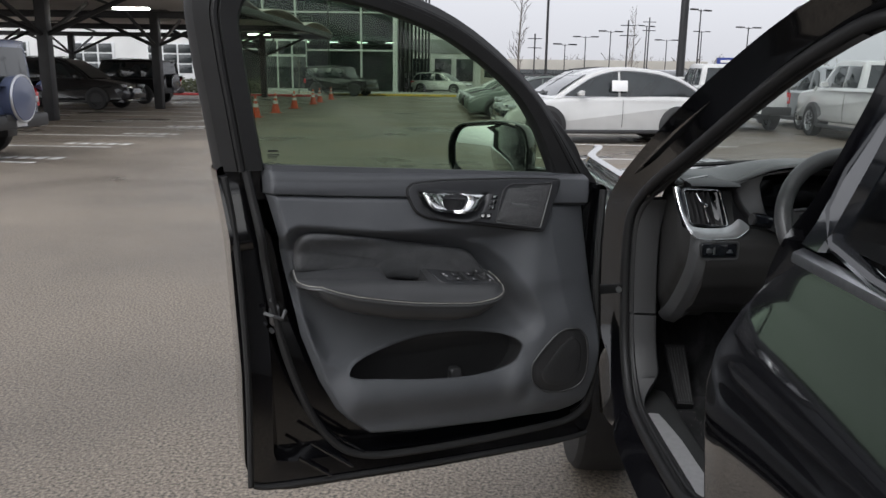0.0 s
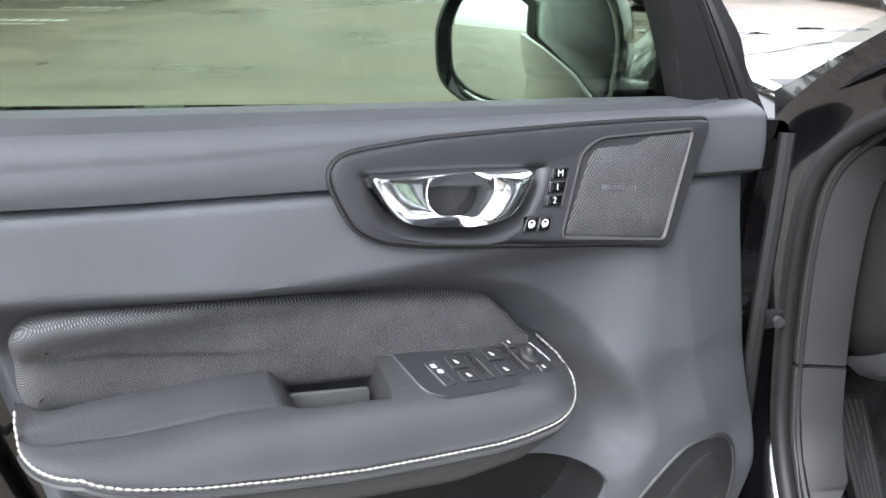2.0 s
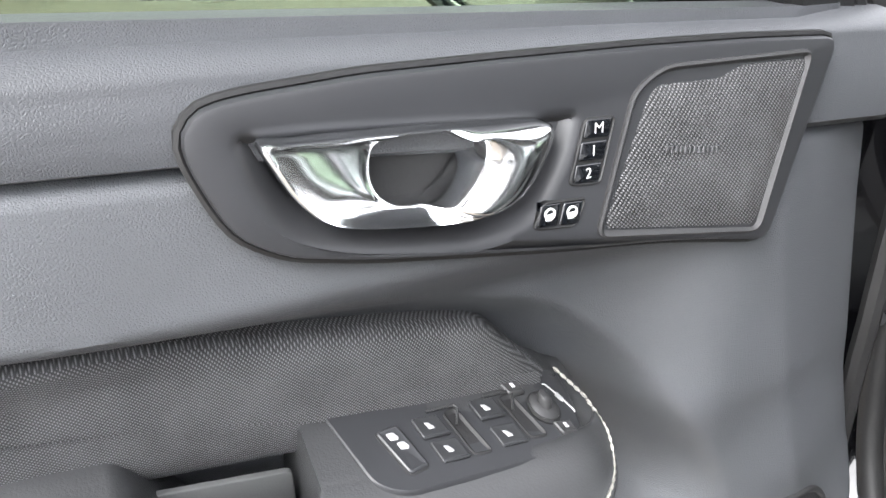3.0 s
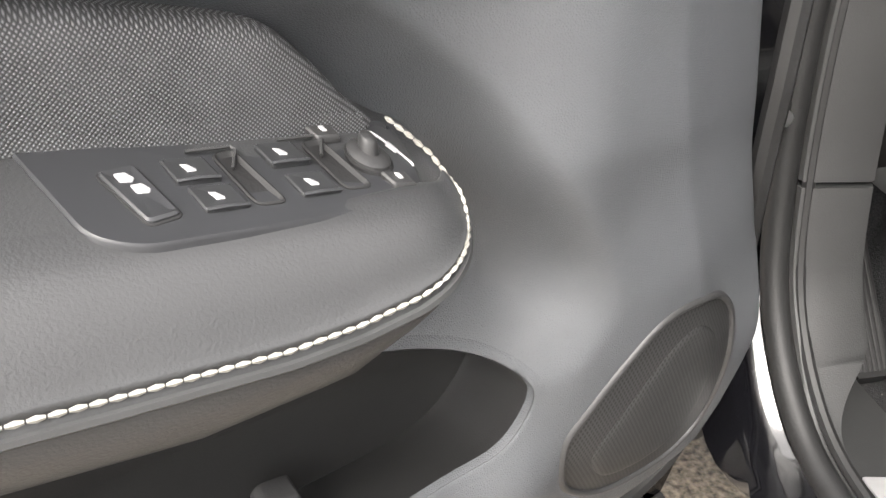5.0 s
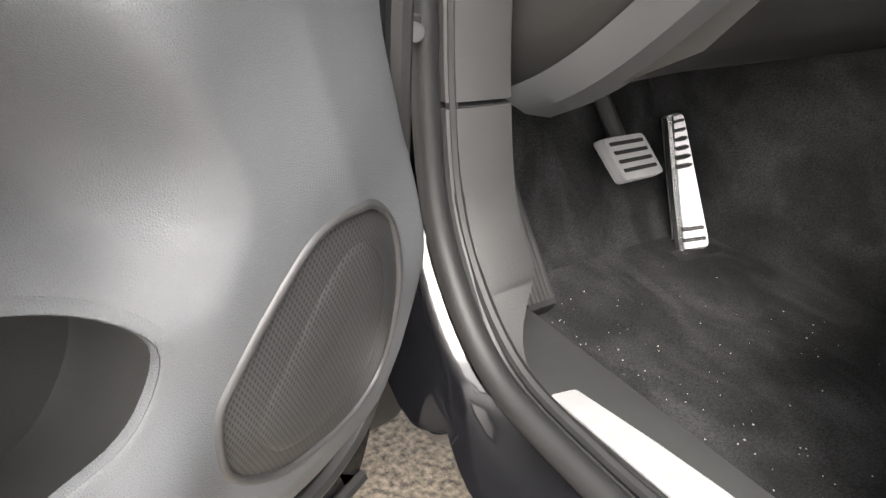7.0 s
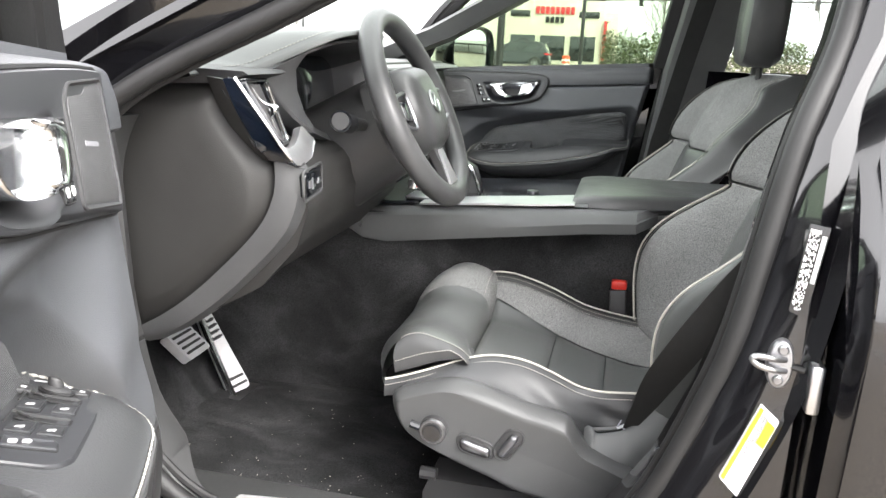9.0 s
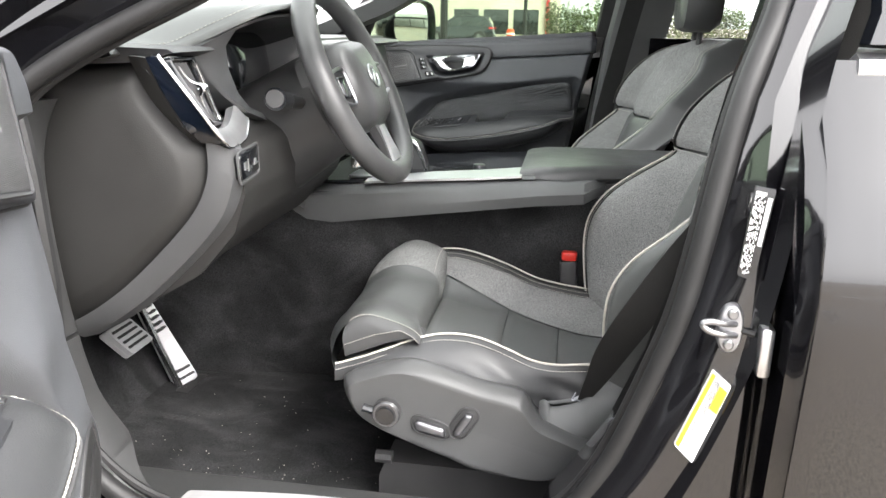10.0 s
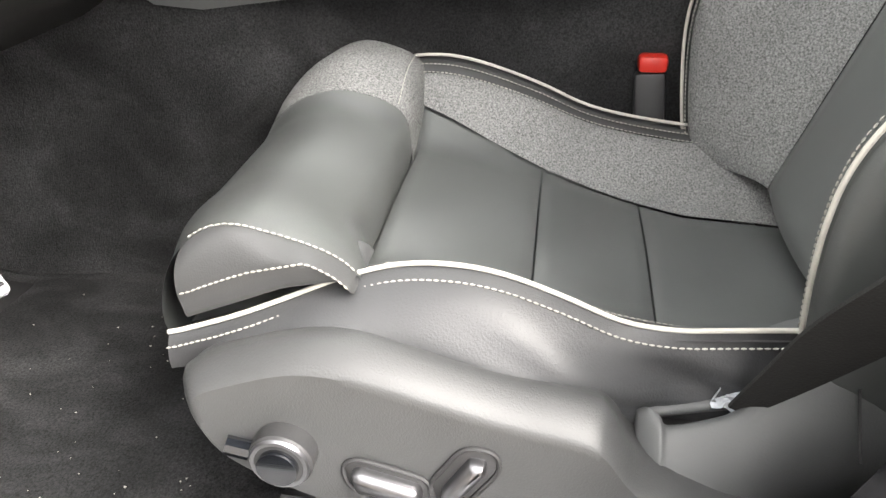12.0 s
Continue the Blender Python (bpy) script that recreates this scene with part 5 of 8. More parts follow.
def between_lines(one, two, n, thick):
    k = len(one) - 1
    return sheet(lambda i, t: Vector(one[int(i)]).lerp(Vector(two[int(i)]), t), range(k + 1), span(0, 1, n), thick)
part("vent_side", between_lines(SIDE_BACK, SIDE_FRONT, 5, (0.012, 0.004, 0)), VENT_SKY_TINT, vent, "black gloss side of the vent, tinted with the sky's blue")
part("end_flare", between_lines([Vector(p) + Vector((0.0006, 0.001, -0.0006)) for p in SIDE_BACK], [Vector(p) + Vector((0.030, 0.040, 0.0)) for p in SIDE_BACK], 6, (0.01, 0.0, 0)), END_SKIN, dash_end)
FRAME_OUT = curve([(0.630, 4.521, 1.043), (0.633, 4.502, 1.016), (0.638, 4.484, 0.989), (0.648, 4.470, 0.962), (0.660, 4.459, 0.941), (0.676, 4.458, 0.932), (0.712, 4.464, 0.929), (0.750, 4.473, 0.929), (0.772, 4.478, 0.931), (0.786, 4.482, 0.939), (0.800, 4.486, 0.950)], 4)
FRAME_IN = curve([(0.637, 4.522, 1.043), (0.641, 4.506, 1.016), (0.646, 4.490, 0.991), (0.655, 4.477, 0.970), (0.664, 4.471, 0.9585), (0.684, 4.474, 0.954), (0.716, 4.482, 0.952), (0.744, 4.490, 0.953), (0.764, 4.494, 0.962), (0.779, 4.496, 0.973), (0.802, 4.492, 0.957)], 4)
FRAME_RISE = [Vector(a).lerp(Vector(b), 0.22) + Vector((0, -0.0015, 0.003)) for a, b in zip(FRAME_OUT, FRAME_IN)]
part("vent_frame", loft([[Vector(a), m, Vector(b), Vector(b) + Vector((0.002, 0.012, -0.004)), Vector(a) + Vector((0.004, 0.010, 0.001))] for a, m, b in zip(FRAME_OUT, FRAME_RISE, FRAME_IN)]), SILVER, vent, "brushed silver frame and ledge of the vent")
part("frame_edge", tube([Vector(p) + Vector((-0.0004, -0.0010, 0)) for p in FRAME_OUT], 0.0013, 8), CHROME, vent)

# dashboard top with its hood
EDGE = curve([(0.645, 4.600, 1.049), (0.70, 4.598, 1.050), (0.76, 4.590, 1.050), (0.786, 4.572, 1.054), (0.812, 4.528, 1.077), (0.845, 4.484, 1.100), (0.90, 4.468, 1.110), (0.98, 4.466, 1.112), (1.06, 4.474, 1.111), (1.12, 4.500, 1.100), (1.17, 4.550, 1.066), (1.24, 4.572, 1.046), (1.6, 4.566, 1.042), (2.06, 4.560, 1.040)], 5)
EDGE_Y = [(p[0], p[1]) for p in EDGE]
EDGE_Z = [(p[0], p[2]) for p in EDGE]
def dash_top(x, t):
    ye, ze = interp(EDGE_Y, x), interp(EDGE_Z, x)
    if t <= 1:
        y = 5.02 + (ye - 5.02) * t
        return Vector((x, y, 1.030 + (ze - 1.030) * ease(0.1, 1.0, t) + 0.016 * math.sin(math.pi * t)))
    a = (t - 1) * math.pi * 0.75
    return Vector((x, ye - 0.010 * math.sin(a) + 0.05 * ease(1.5, 2, t), ze - 0.010 * (1 - math.cos(a))))
DASH_TOP = mat("dash_top_skin", (0.085, 0.089, 0.088), 0.42, vary=0.06, scale=8, bump=0.4, bscale=480)
dash = part("dashboard", sheet(dash_top, span(0.648, 2.06, 90), span(0, 2, 34)), DASH_TOP, car, "grey soft dashboard top with pale stitching")
edge = [dash_top(x, 0.975) + Vector((0, 0, 0.0012)) for x in span(0.70, 1.24, 60)]
part("dashboard_stitching", stitches(edge, 0.0062, 0.0040, 0.0008), STITCH, dash)
part("top_vent", flat_pad([(0.672, 4.592), (0.742, 4.640), (0.742, 4.655), (0.676, 4.610)], lambda x, y, h: Vector((x, y, dash_top(x, (5.02 - y) / (5.02 - interp(EDGE_Y, x))).z + h)), -0.004, 0.002, 0.001), BLACK_GLOSS, dash)
part("dashboard_face", sheet(lambda x, t: Vector((x, 4.60 - 0.05 * t, 1.05 * (1 - t) + 0.80 * t)), span(0.78, 2.06, 30), span(0, 1, 6), (0, 0.03, 0)), PLASTIC, dash, "dark dashboard face")
part("hood_lining", sheet(lambda x, t: Vector((x, interp(EDGE_Y, x) + 0.012 + (4.63 - interp(EDGE_Y, x)) * t, interp(EDGE_Z, x) - 0.020 - 0.03 * t)), span(0.80, 1.15, 30), span(0, 1, 5), (0, 0, 0.004)), PLASTIC, dash)
CHEEK = ((0.779, 4.562, 1.044, 0.830, 4.510, 1.078), (0.786, 4.552, 1.030, 0.828, 4.530, 1.050), (0.794, 4.540, 1.005, 0.836, 4.532, 1.020), (0.808, 4.522, 0.980, 0.846, 4.524, 0.985), (0.826, 4.504, 0.958, 0.862, 4.514, 0.962), (0.862, 4.492, 0.944, 0.90, 4.510, 0.950))
part("hood_cheek", loft([[(x0, y0, z0), (x0 + 0.004, y0 - 0.006, z0), (x1, y1 - 0.004, z1), (x1 + 0.004, y1 + 0.004, z1), (x1 + 0.02, y1 + 0.08, z1), (x0, y0 + 0.06, z0)] for x0, y0, z0, x1, y1, z1 in CHEEK]), TRIM_DARK, dash, "grey cheek beside the instruments")
part("hood_cheek", loft([[(2.0 - x0, y0, z0), (2.0 - x0 - 0.004, y0 - 0.006, z0), (2.0 - x1, y1 - 0.004, z1), (2.0 - x1 - 0.004, y1 + 0.004, z1), (2.0 - x1 - 0.02, y1 + 0.08, z1), (2.0 - x0, y0 + 0.06, z0)] for x0, y0, z0, x1, y1, z1 in CHEEK]), TRIM_DARK, dash, "grey cheek beside the instruments")
cl = rounded([(0.838, 1.066), (1.145, 1.066), (1.150, 0.945), (0.86, 0.945)], 0.02, 4)
cluster = part("instrument_display", flat_pad(cl, lambda x, z, h: Vector((x, 4.598 - h + 0.15 * (z - 1.0), z)), 0.0, 0.01, 0.003), BLACK_GLOSS, dash, "dark instrument display")
part("speed_digit", words("0", 0.020, lambda a, b, h: Vector((0.838 + a, 4.586 - h, 0.984 + b))), glow("display_white", (0.9, 0.9, 0.9), 1.2), cluster, "glowing zero on the display")
part("centre_screen", box((1.255, 4.475, 0.825), (1.435, 4.50, 1.035), 0.006), BLACK_GLOSS, dash, "dark upright touch screen")
for sx in (1.215, 1.475):
    part("centre_vent", box((sx - 0.025, 4.485, 0.86), (sx + 0.025, 4.51, 1.04), 0.005), BLACK_GLOSS, dash)
    for i in range(3):
        part("slat", box((sx - 0.017 + 0.015 * i, 4.476, 0.87), (sx - 0.013 + 0.015 * i, 4.488, 1.03), 0.001), SATIN, dash)

# steering wheel
WC = Vector((0.99, 4.381, 0.991))
WU = Vector((0, 0.144, 0.302)).normalized()
WN = Vector((0, -0.302, 0.144)).normalized()
WX = Vector((1, 0, 0))
wheel_at = lambda a, b, h: WC + WX * a + WU * b + WN * h
R = 0.156
rim_path = [wheel_at(R * math.cos(t), R * math.sin(t) * (0.99 if math.sin(t) > -0.8 else 0.98), 0) for t in [2 * math.pi * i / 72 for i in range(72)]]
wheel = part("steering_wheel", tube(rim_path, 0.0185, 12, True), LEATHER, car, "black leather steering wheel with silver spoke inlays")
hub = curve([(1.18 * a, 1.1 * b) for a, b in [(-0.062, 0.040), (-0.040, 0.062), (0.040, 0.062), (0.062, 0.040), (0.066, -0.010), (0.045, -0.058), (0, -0.070), (-0.045, -0.058), (-0.066, -0.010)]], 5, True)
part("hub", spine_pad(hub, ((-0.01, 0), (0.01, 0)), wheel_at, [(0, -0.060), (0, -0.005), (0.06, 0.012), (0.16, 0.022), (0.4, 0.028), (1.0, 0.030)]), LEATHER, wheel)
part("emblem", tube([wheel_at(0.018 * math.cos(t), 0.018 * math.sin(t), 0.030) for t in span(0, 2 * math.pi, 24)[:-1]], 0.0026, 6, True), DARK_METAL, wheel)
part("emblem_bar", box((-0.02, -0.003, 0), (0.02, 0.003, 0.003), 0.001, Matrix.Translation(wheel_at(0, 0, 0.029)) @ Matrix((WX, WU, WN)).transposed().to_4x4() @ Matrix.Rotation(radians(45), 4, 'Z')), CHROME, wheel)
for s in (-1, 1):
    part("spoke", loft([[wheel_at(s * a, b, h) for b, h in ((0.026, -0.006), (0.026, 0.006), (-0.030, 0.006), (-0.030, -0.006))] for a in (0.055, 0.09, 0.139)]), PLASTIC, wheel)
    part("spoke_inlay", tube([wheel_at(s * a, b, 0.010) for a, b in curve([(0.134, 0.022), (0.090, 0.026), (0.080, 0.016), (0.082, -0.020), (0.092, -0.032), (0.132, -0.024)], 4)], 0.0030, 6), DARK_METAL, wheel)
    part("spoke_buttons", flat_pad(rounded([(s * 0.088, 0.014), (s * 0.124, 0.014), (s * 0.124, -0.018), (s * 0.090, -0.022)], 0.006, 3), wheel_at, 0.004, 0.012, 0.002), BLACK_GLOSS, wheel)
part("spoke", loft([[wheel_at(a * w, b, h) for a, h in ((-1, -0.006), (-1, 0.006), (1, 0.006), (1, -0.006))] for b, w in ((-0.055, 0.035), (-0.10, 0.022), (-0.142, 0.030))]), PLASTIC, wheel)
part("spoke_inlay", loft([[wheel_at(a * w, b, h) for a, h in ((-1, 0.005), (-1, 0.010), (1, 0.010), (1, 0.005))] for b, w in ((-0.075, 0.010), (-0.11, 0.016), (-0.135, 0.026))]), SILVER, wheel)
part("steering_column", loft([[wheel_at(r * math.cos(t), r * math.sin(t) - drop, -d) for t in span(0, 2 * math.pi, 24)[:-1]] for d, r, drop in ((0.035, 0.060, 0.0), (0.05, 0.084, 0.006), (0.10, 0.088, 0.012), (0.17, 0.094, 0.02), (0.26, 0.10, 0.03))]), PLASTIC, car, "dark steering column shroud")
stalk = part("stalk", tube([wheel_at(-0.050, 0.004, -0.075), wheel_at(-0.13, 0.012, -0.068), wheel_at(-0.185, 0.016, -0.060)], lambda t: 0.010 + 0.004 * (t > 0.7), 10), PLASTIC, car, "black indicator stalk")
part("stalk_knob", tube([wheel_at(-0.160, 0.014, -0.064), wheel_at(-0.200, 0.018, -0.058)], 0.0160, 14), BLACK_GLOSS, stalk)
part("stalk_cap", tube([wheel_at(-0.200, 0.018, -0.058), wheel_at(-0.205, 0.0185, -0.057)], 0.0125, 14), PLASTIC, stalk)
part("start_display", box((1.075, 4.405, 0.838), (1.13, 4.42, 0.857), 0.003), CHROME, car, "small silver-framed switch block")
part("start_display_face", box((1.080, 4.402, 0.842), (1.125, 4.407, 0.853), 0.002), RED, car)

# centre console
part("console_trim", loft([[(1.148 + d, y, z0), (1.142 + d, y, z0 + 0.02), (1.150 + d, y, z1 - 0.012), (1.168 + d, y, z1), (1.51, y, z1), (1.53, y, z0), (1.40, y, z0 - 0.02)] for y, z0, z1, d in ((4.585, 0.755, 0.772, 0), (4.53, 0.722, 0.778, 0), (4.48, 0.718, 0.783, 0), (4.30, 0.742, 0.797, 0), (4.10, 0.768, 0.808, 0), (4.01, 0.776, 0.810, 0), (3.97, 0.778, 0.810, 0.09), (3.55, 0.79, 0.812, 0.12))]), HARD, car, "grey padded side of the centre console")
console = part("console_top", loft([[(1.185, y, z), (1.190, y, z + 0.006), (1.486, y, z + 0.006), (1.49, y, z)] for y, z in ((4.56, 0.785), (4.48, 0.786), (4.30, 0.799), (4.13, 0.8095), (4.10, 0.811))]), BLACK_GLOSS, car, "dark console top with bright metal edge")
part("console_rail", loft([[(x0, y, z - 0.004), (x0, y, z), (x1, y, z + 0.001), (x1, y, z - 0.004)] for y, x0, x1, z in ((4.42, 1.165, 1.215, 0.7965), (4.30, 1.165, 1.240, 0.8065), (4.20, 1.172, 1.255, 0.8120), (4.125, 1.180, 1.270, 0.8175))]), SILVER, console, "brushed metal console edge")
part("console_panel", box((1.20, 4.36, 0.797), (1.27, 4.46, 0.803), 0.002, Matrix.Translation((0, 0, -0.002))), SATIN, console)
part("drive_knob", tube([(1.305, 4.218, 0.805), (1.305, 4.218, 0.814)], 0.012, 14), DARK_METAL, console)
gear = part("gear_selector", loft([[(1.315 + a * w, y + b * d, z) for a, b in ((-1, -1), (-1, 1), (1, 1), (1, -1))] for z, y, w, d in ((0.795, 4.345, 0.030, 0.018), (0.815, 4.348, 0.026, 0.018), (0.850, 4.362, 0.022, 0.020), (0.862, 4.372, 0.014, 0.012))]), LEATHER, console, "black gear selector with silver rim")
part("selector_rim", tube([(1.289, y, z) for y, z in curve([(4.325, 0.803), (4.334, 0.830), (4.350, 0.858), (4.376, 0.864), (4.388, 0.848), (4.372, 0.815), (4.362, 0.800)], 4)], 0.0035, 6), CHROME, gear)
part("console_armrest", loft([[(1.20 + d, y, 0.803), (1.192 + d, y, 0.810), (1.194 + d, y, z - 0.010), (1.202 + d, y, z - 0.003), (1.224 + d, y, z), (1.46, y, z), (1.485, y, z - 0.006), (1.49, y, 0.810), (1.48, y, 0.803)] for y, z, d in ((4.130, 0.8215, 0), (4.122, 0.826, 0), (4.090, 0.831, 0), (4.04, 0.832, 0), (3.97, 0.832, 0.03), (3.90, 0.832, 0.05), (3.70, 0.832, 0.05))]), LEATHER, car, "black padded centre armrest")

# passenger side: pillar, belt, body, roof, screens
part("right_sill_trim", box((2.05, 3.7, 0.36), (2.14, 4.75, 0.46), 0.02), HARD, car)
part("right_pillar", loft([[(x, y0, z), (x - 0.02, y0 - 0.01, z), (x - 0.03, y0 - 0.08, z), (x - 0.02, y0 - 0.16, z), (x + 0.05, y0 - 0.16, z), (x + 0.05, y0, z)] for x, y0, z in ((2.11, 4.02, 0.42), (2.11, 3.985, 0.80), (2.09, 3.955, 1.05), (2.06, 3.93, 1.18), (1.99, 3.89, 1.42))]), HARD, car, "grey inner pillar trim")
part("right_belt", loft([[(x, y - w, z), (x - 0.003, y - w, z), (x - 0.003, y + w, z), (x, y + w, z)] for x, y, z, w in ((1.93, 3.86, 1.30, 0.024), (2.00, 3.90, 1.10, 0.024), (2.05, 3.95, 0.85, 0.024), (2.07, 3.985, 0.62, 0.022))]), BELT, car, "black passenger seat belt")
part("right_a_pillar", loft([[(x - 0.03, y - 0.03, z), (x - 0.05, y + 0.03, z + 0.02), (x + 0.03, y + 0.05, z + 0.03), (x + 0.04, y - 0.02, z - 0.01)] for x, y, z in ((2.12, 4.86, 1.02), (2.07, 4.60, 1.12), (2.02, 4.35, 1.25), (1.97, 4.10, 1.36), (1.94, 3.90, 1.40))]), HARD, car, "grey windscreen pillar trim")
part("left_a_pillar", loft([[(x - 0.020, y + 0.005, z - 0.012), (x - 0.012, y + 0.04, z + 0.022), (x + 0.050, y + 0.06, z + 0.035), (x + 0.07, y + 0.03, z + 0.01), (x + 0.03, y - 0.01, z - 0.01)] for x, y, z in ((0.578, 4.82, 1.000), (0.592, 4.68, 1.070), (0.625, 4.46, 1.186), (0.668, 4.25, 1.300), (0.710, 4.06, 1.396), (0.75, 3.90, 1.43), (0.76, 3.70, 1.44))]), PAINT, car, "glossy black windscreen pillar")
ws = part("windscreen", sheet(lambda a, t: Vector((CX + a * (0.72 - 0.10 * t), 5.02 - 0.97 * t + 0.09 * (1 - a * a), 1.030 + 0.40 * t + 0.02 * (1 - a * a))), span(-1, 1, 16), span(0, 1, 10)), SCREEN_GLASS, car, "clear windscreen")
ws.visible_shadow = False
part("roof", sheet(lambda a, y: Vector((CX + a * 0.62, y, 1.445 + 0.035 * (1 - a * a))), span(-1, 1, 12), span(4.10, 2.05, 16), (0, 0, -0.03)), PAINT, car, "glossy black roof")
# unseen lining, serves as a reflector over the seats
part("headliner", sheet(lambda a, y: Vector((CX + a * 0.60, y, 1.405 + 0.03 * (1 - a * a))), span(-1, 1, 12), span(4.06, 2.05, 12), (0, 0, 0.008)), BOUNCE_LINING, car, "unseen roof lining, made pale to bounce light")
part("right_flank", sheet(lambda y, z: Vector((2 * CX - body_x(z), y, z)), span(3.84, 1.75, 10), zs_low, (-0.06, 0, 0)), PAINT, car, "glossy black right flank")
rq = part("right_rear_window", flat_pad(rwin, lambda y, z, h: Vector((2 * CX - 0.625 - (z - 1.082) * 0.40 + h, y, z)), 0.0, 0.004, 0.001), SCREEN_GLASS, car, "rear side window")
rq.visible_shadow = False
part("right_sill", box((2.11, 2.86, 0.20), (2.17, 4.9, 0.44), 0.02), PAINT, car)
gate = lambda a, t: Vector((CX + a * (0.78 - 0.14 * ease(0.5, 1, t)), 1.76 + 0.30 * ease(0.45, 1, t), 0.30 + 1.12 * t))
part("tailgate", sheet(gate, span(-1, 1, 12), span(0, 0.62, 10), (0, 0.05, 0)), PAINT, car, "glossy black tailgate")
rear_glass = part("rear_screen", sheet(lambda a, t: gate(a, t) + Vector((0, 0.01, 0)), span(-0.98, 0.98, 12), span(0.62, 1, 6), (0, 0.005, 0)), PRIVACY, car, "dark rear screen")
rear_glass.visible_shadow = False
# rear bench
part("rear_bench", loft([[(0.72, y, 0.42), (0.72, y, z), (1.97, y, z), (1.97, y, 0.42)] for y, z in ((3.30, 0.62), (3.27, 0.66), (2.85, 0.64), (2.78, 0.66), (2.70, 1.02), (2.62, 1.06), (2.58, 0.6))]), LEATHER, car, "black leather rear bench")
# bonnet and wings
part("bonnet", sheet(lambda a, t: Vector((CX + a * (0.70 + 0.02 * t), 5.05 + 0.95 * t, 1.012 - 0.02 * t - 0.17 * t ** 3 + 0.028 * (1 - a * a) - 0.03 * abs(a) ** 6 + 0.012 * math.exp(-((abs(a) - 0.55) / 0.08) ** 2))), span(-1, 1, 32), span(0, 1, 16), (0, 0, -0.03)), PAINT, car, "wet glossy black bonnet")
for s in (-1, 1):
    part("front_wing", sheet(lambda y, z: Vector((CX + s * ((CX - body_x(min(z, 0.97))) - 0.035 * ease(0.93, 1.02, z) - 0.10 * ease(5.5, 6.0, y)), y, z)), span(4.79, 6.0, 14), [0.34, 0.5, 0.62, 0.74, 0.82, 0.88, 0.93, 0.97, 1.0, 1.015], (-0.03 * -s * -1 if s < 0 else -0.03, 0, 0)), PAINT, car, "glossy black front wing")
part("front_bumper", loft([[(0.60, y, z0), (0.60, y, z1), (2.09, y, z1), (2.09, y, z0)] for y, z0, z1 in ((5.85, 0.25, 0.80), (5.98, 0.28, 0.76), (6.02, 0.32, 0.68))]), PAINT, car, "black front bumper")
part("wiper", tube([(0.72, 5.03, 1.035), (1.0, 5.06, 1.05), (1.35, 5.05, 1.055)], 0.007, 6), RUBBER, car)
part("cowl", loft([[(0.60, y, z), (2.09, y, z), (2.09, y, z - 0.03), (0.60, y, z - 0.03)] for y, z in ((5.07, 1.005), (4.98, 1.01))]), PLASTIC, car)


def car_wheel(car_ob, x, y, out, r=0.31, k=K, grip=None, metal=None, width=0.2):
    """A wheel: tyre, rim and five double spokes."""
    prof = [(0.66, -0.5), (0.93, -0.5), (0.985, -0.42), (1.0, -0.25), (1.0, 0.25), (0.985, 0.42), (0.93, 0.5), (0.66, 0.5)]
    ring = lambda rr, w, n=40: [(x + out * w * width, y + r * rr * math.cos(t), r + r * rr * math.sin(t)) for t in [2 * math.pi * i / n for i in range(n)]]
    tyre = part("wheel", loft([ring(a, b) for a, b in prof] + [ring(*prof[0])], True, False), grip or RUBBER, car_ob, "", k)
    part("rim", loft([ring(0.68, 0.46), ring(0.67, 0.50), ring(0.62, 0.48), ring(0.60, 0.30), ring(0.58, -0.40)], True, False), metal or SILVER, tyre, "", k)
    part("rim_back", loft([ring(0.60, 0.02), ring(0.3, 0.0), ring(0.02, 0.0)], True, False), PLASTIC, tyre, "", k)
    for i in range(10):
        a = 2 * math.pi * (i // 2) / 5 + (0.16 if i % 2 else -0.16)
        d, e = Vector((0, math.cos(a), math.sin(a))), Vector((0, -math.sin(a), math.cos(a)))
        c = Vector((x, y, r))
        part("spoke", loft([[c + d * r * q + e * r * w * s + Vector((out * width * h, 0, 0)) for s, h in ((-1, g - 0.12), (-1, g), (1, g), (1, g - 0.12))] for q, w, g in ((0.10, 0.05, 0.42), (0.35, 0.035, 0.40), (0.64, 0.03, 0.46))]), metal or SILVER, tyre, "", k)
    return tyre


for x, out in ((0.60, -1), (2.09, 1)):
    for y in (5.16, 2.52):
        car_wheel(car, x, y, out)
part("underbody", box((0.70, 2.0, 0.19), (1.99, 5.7, 0.34), 0.03), PLASTIC, car)

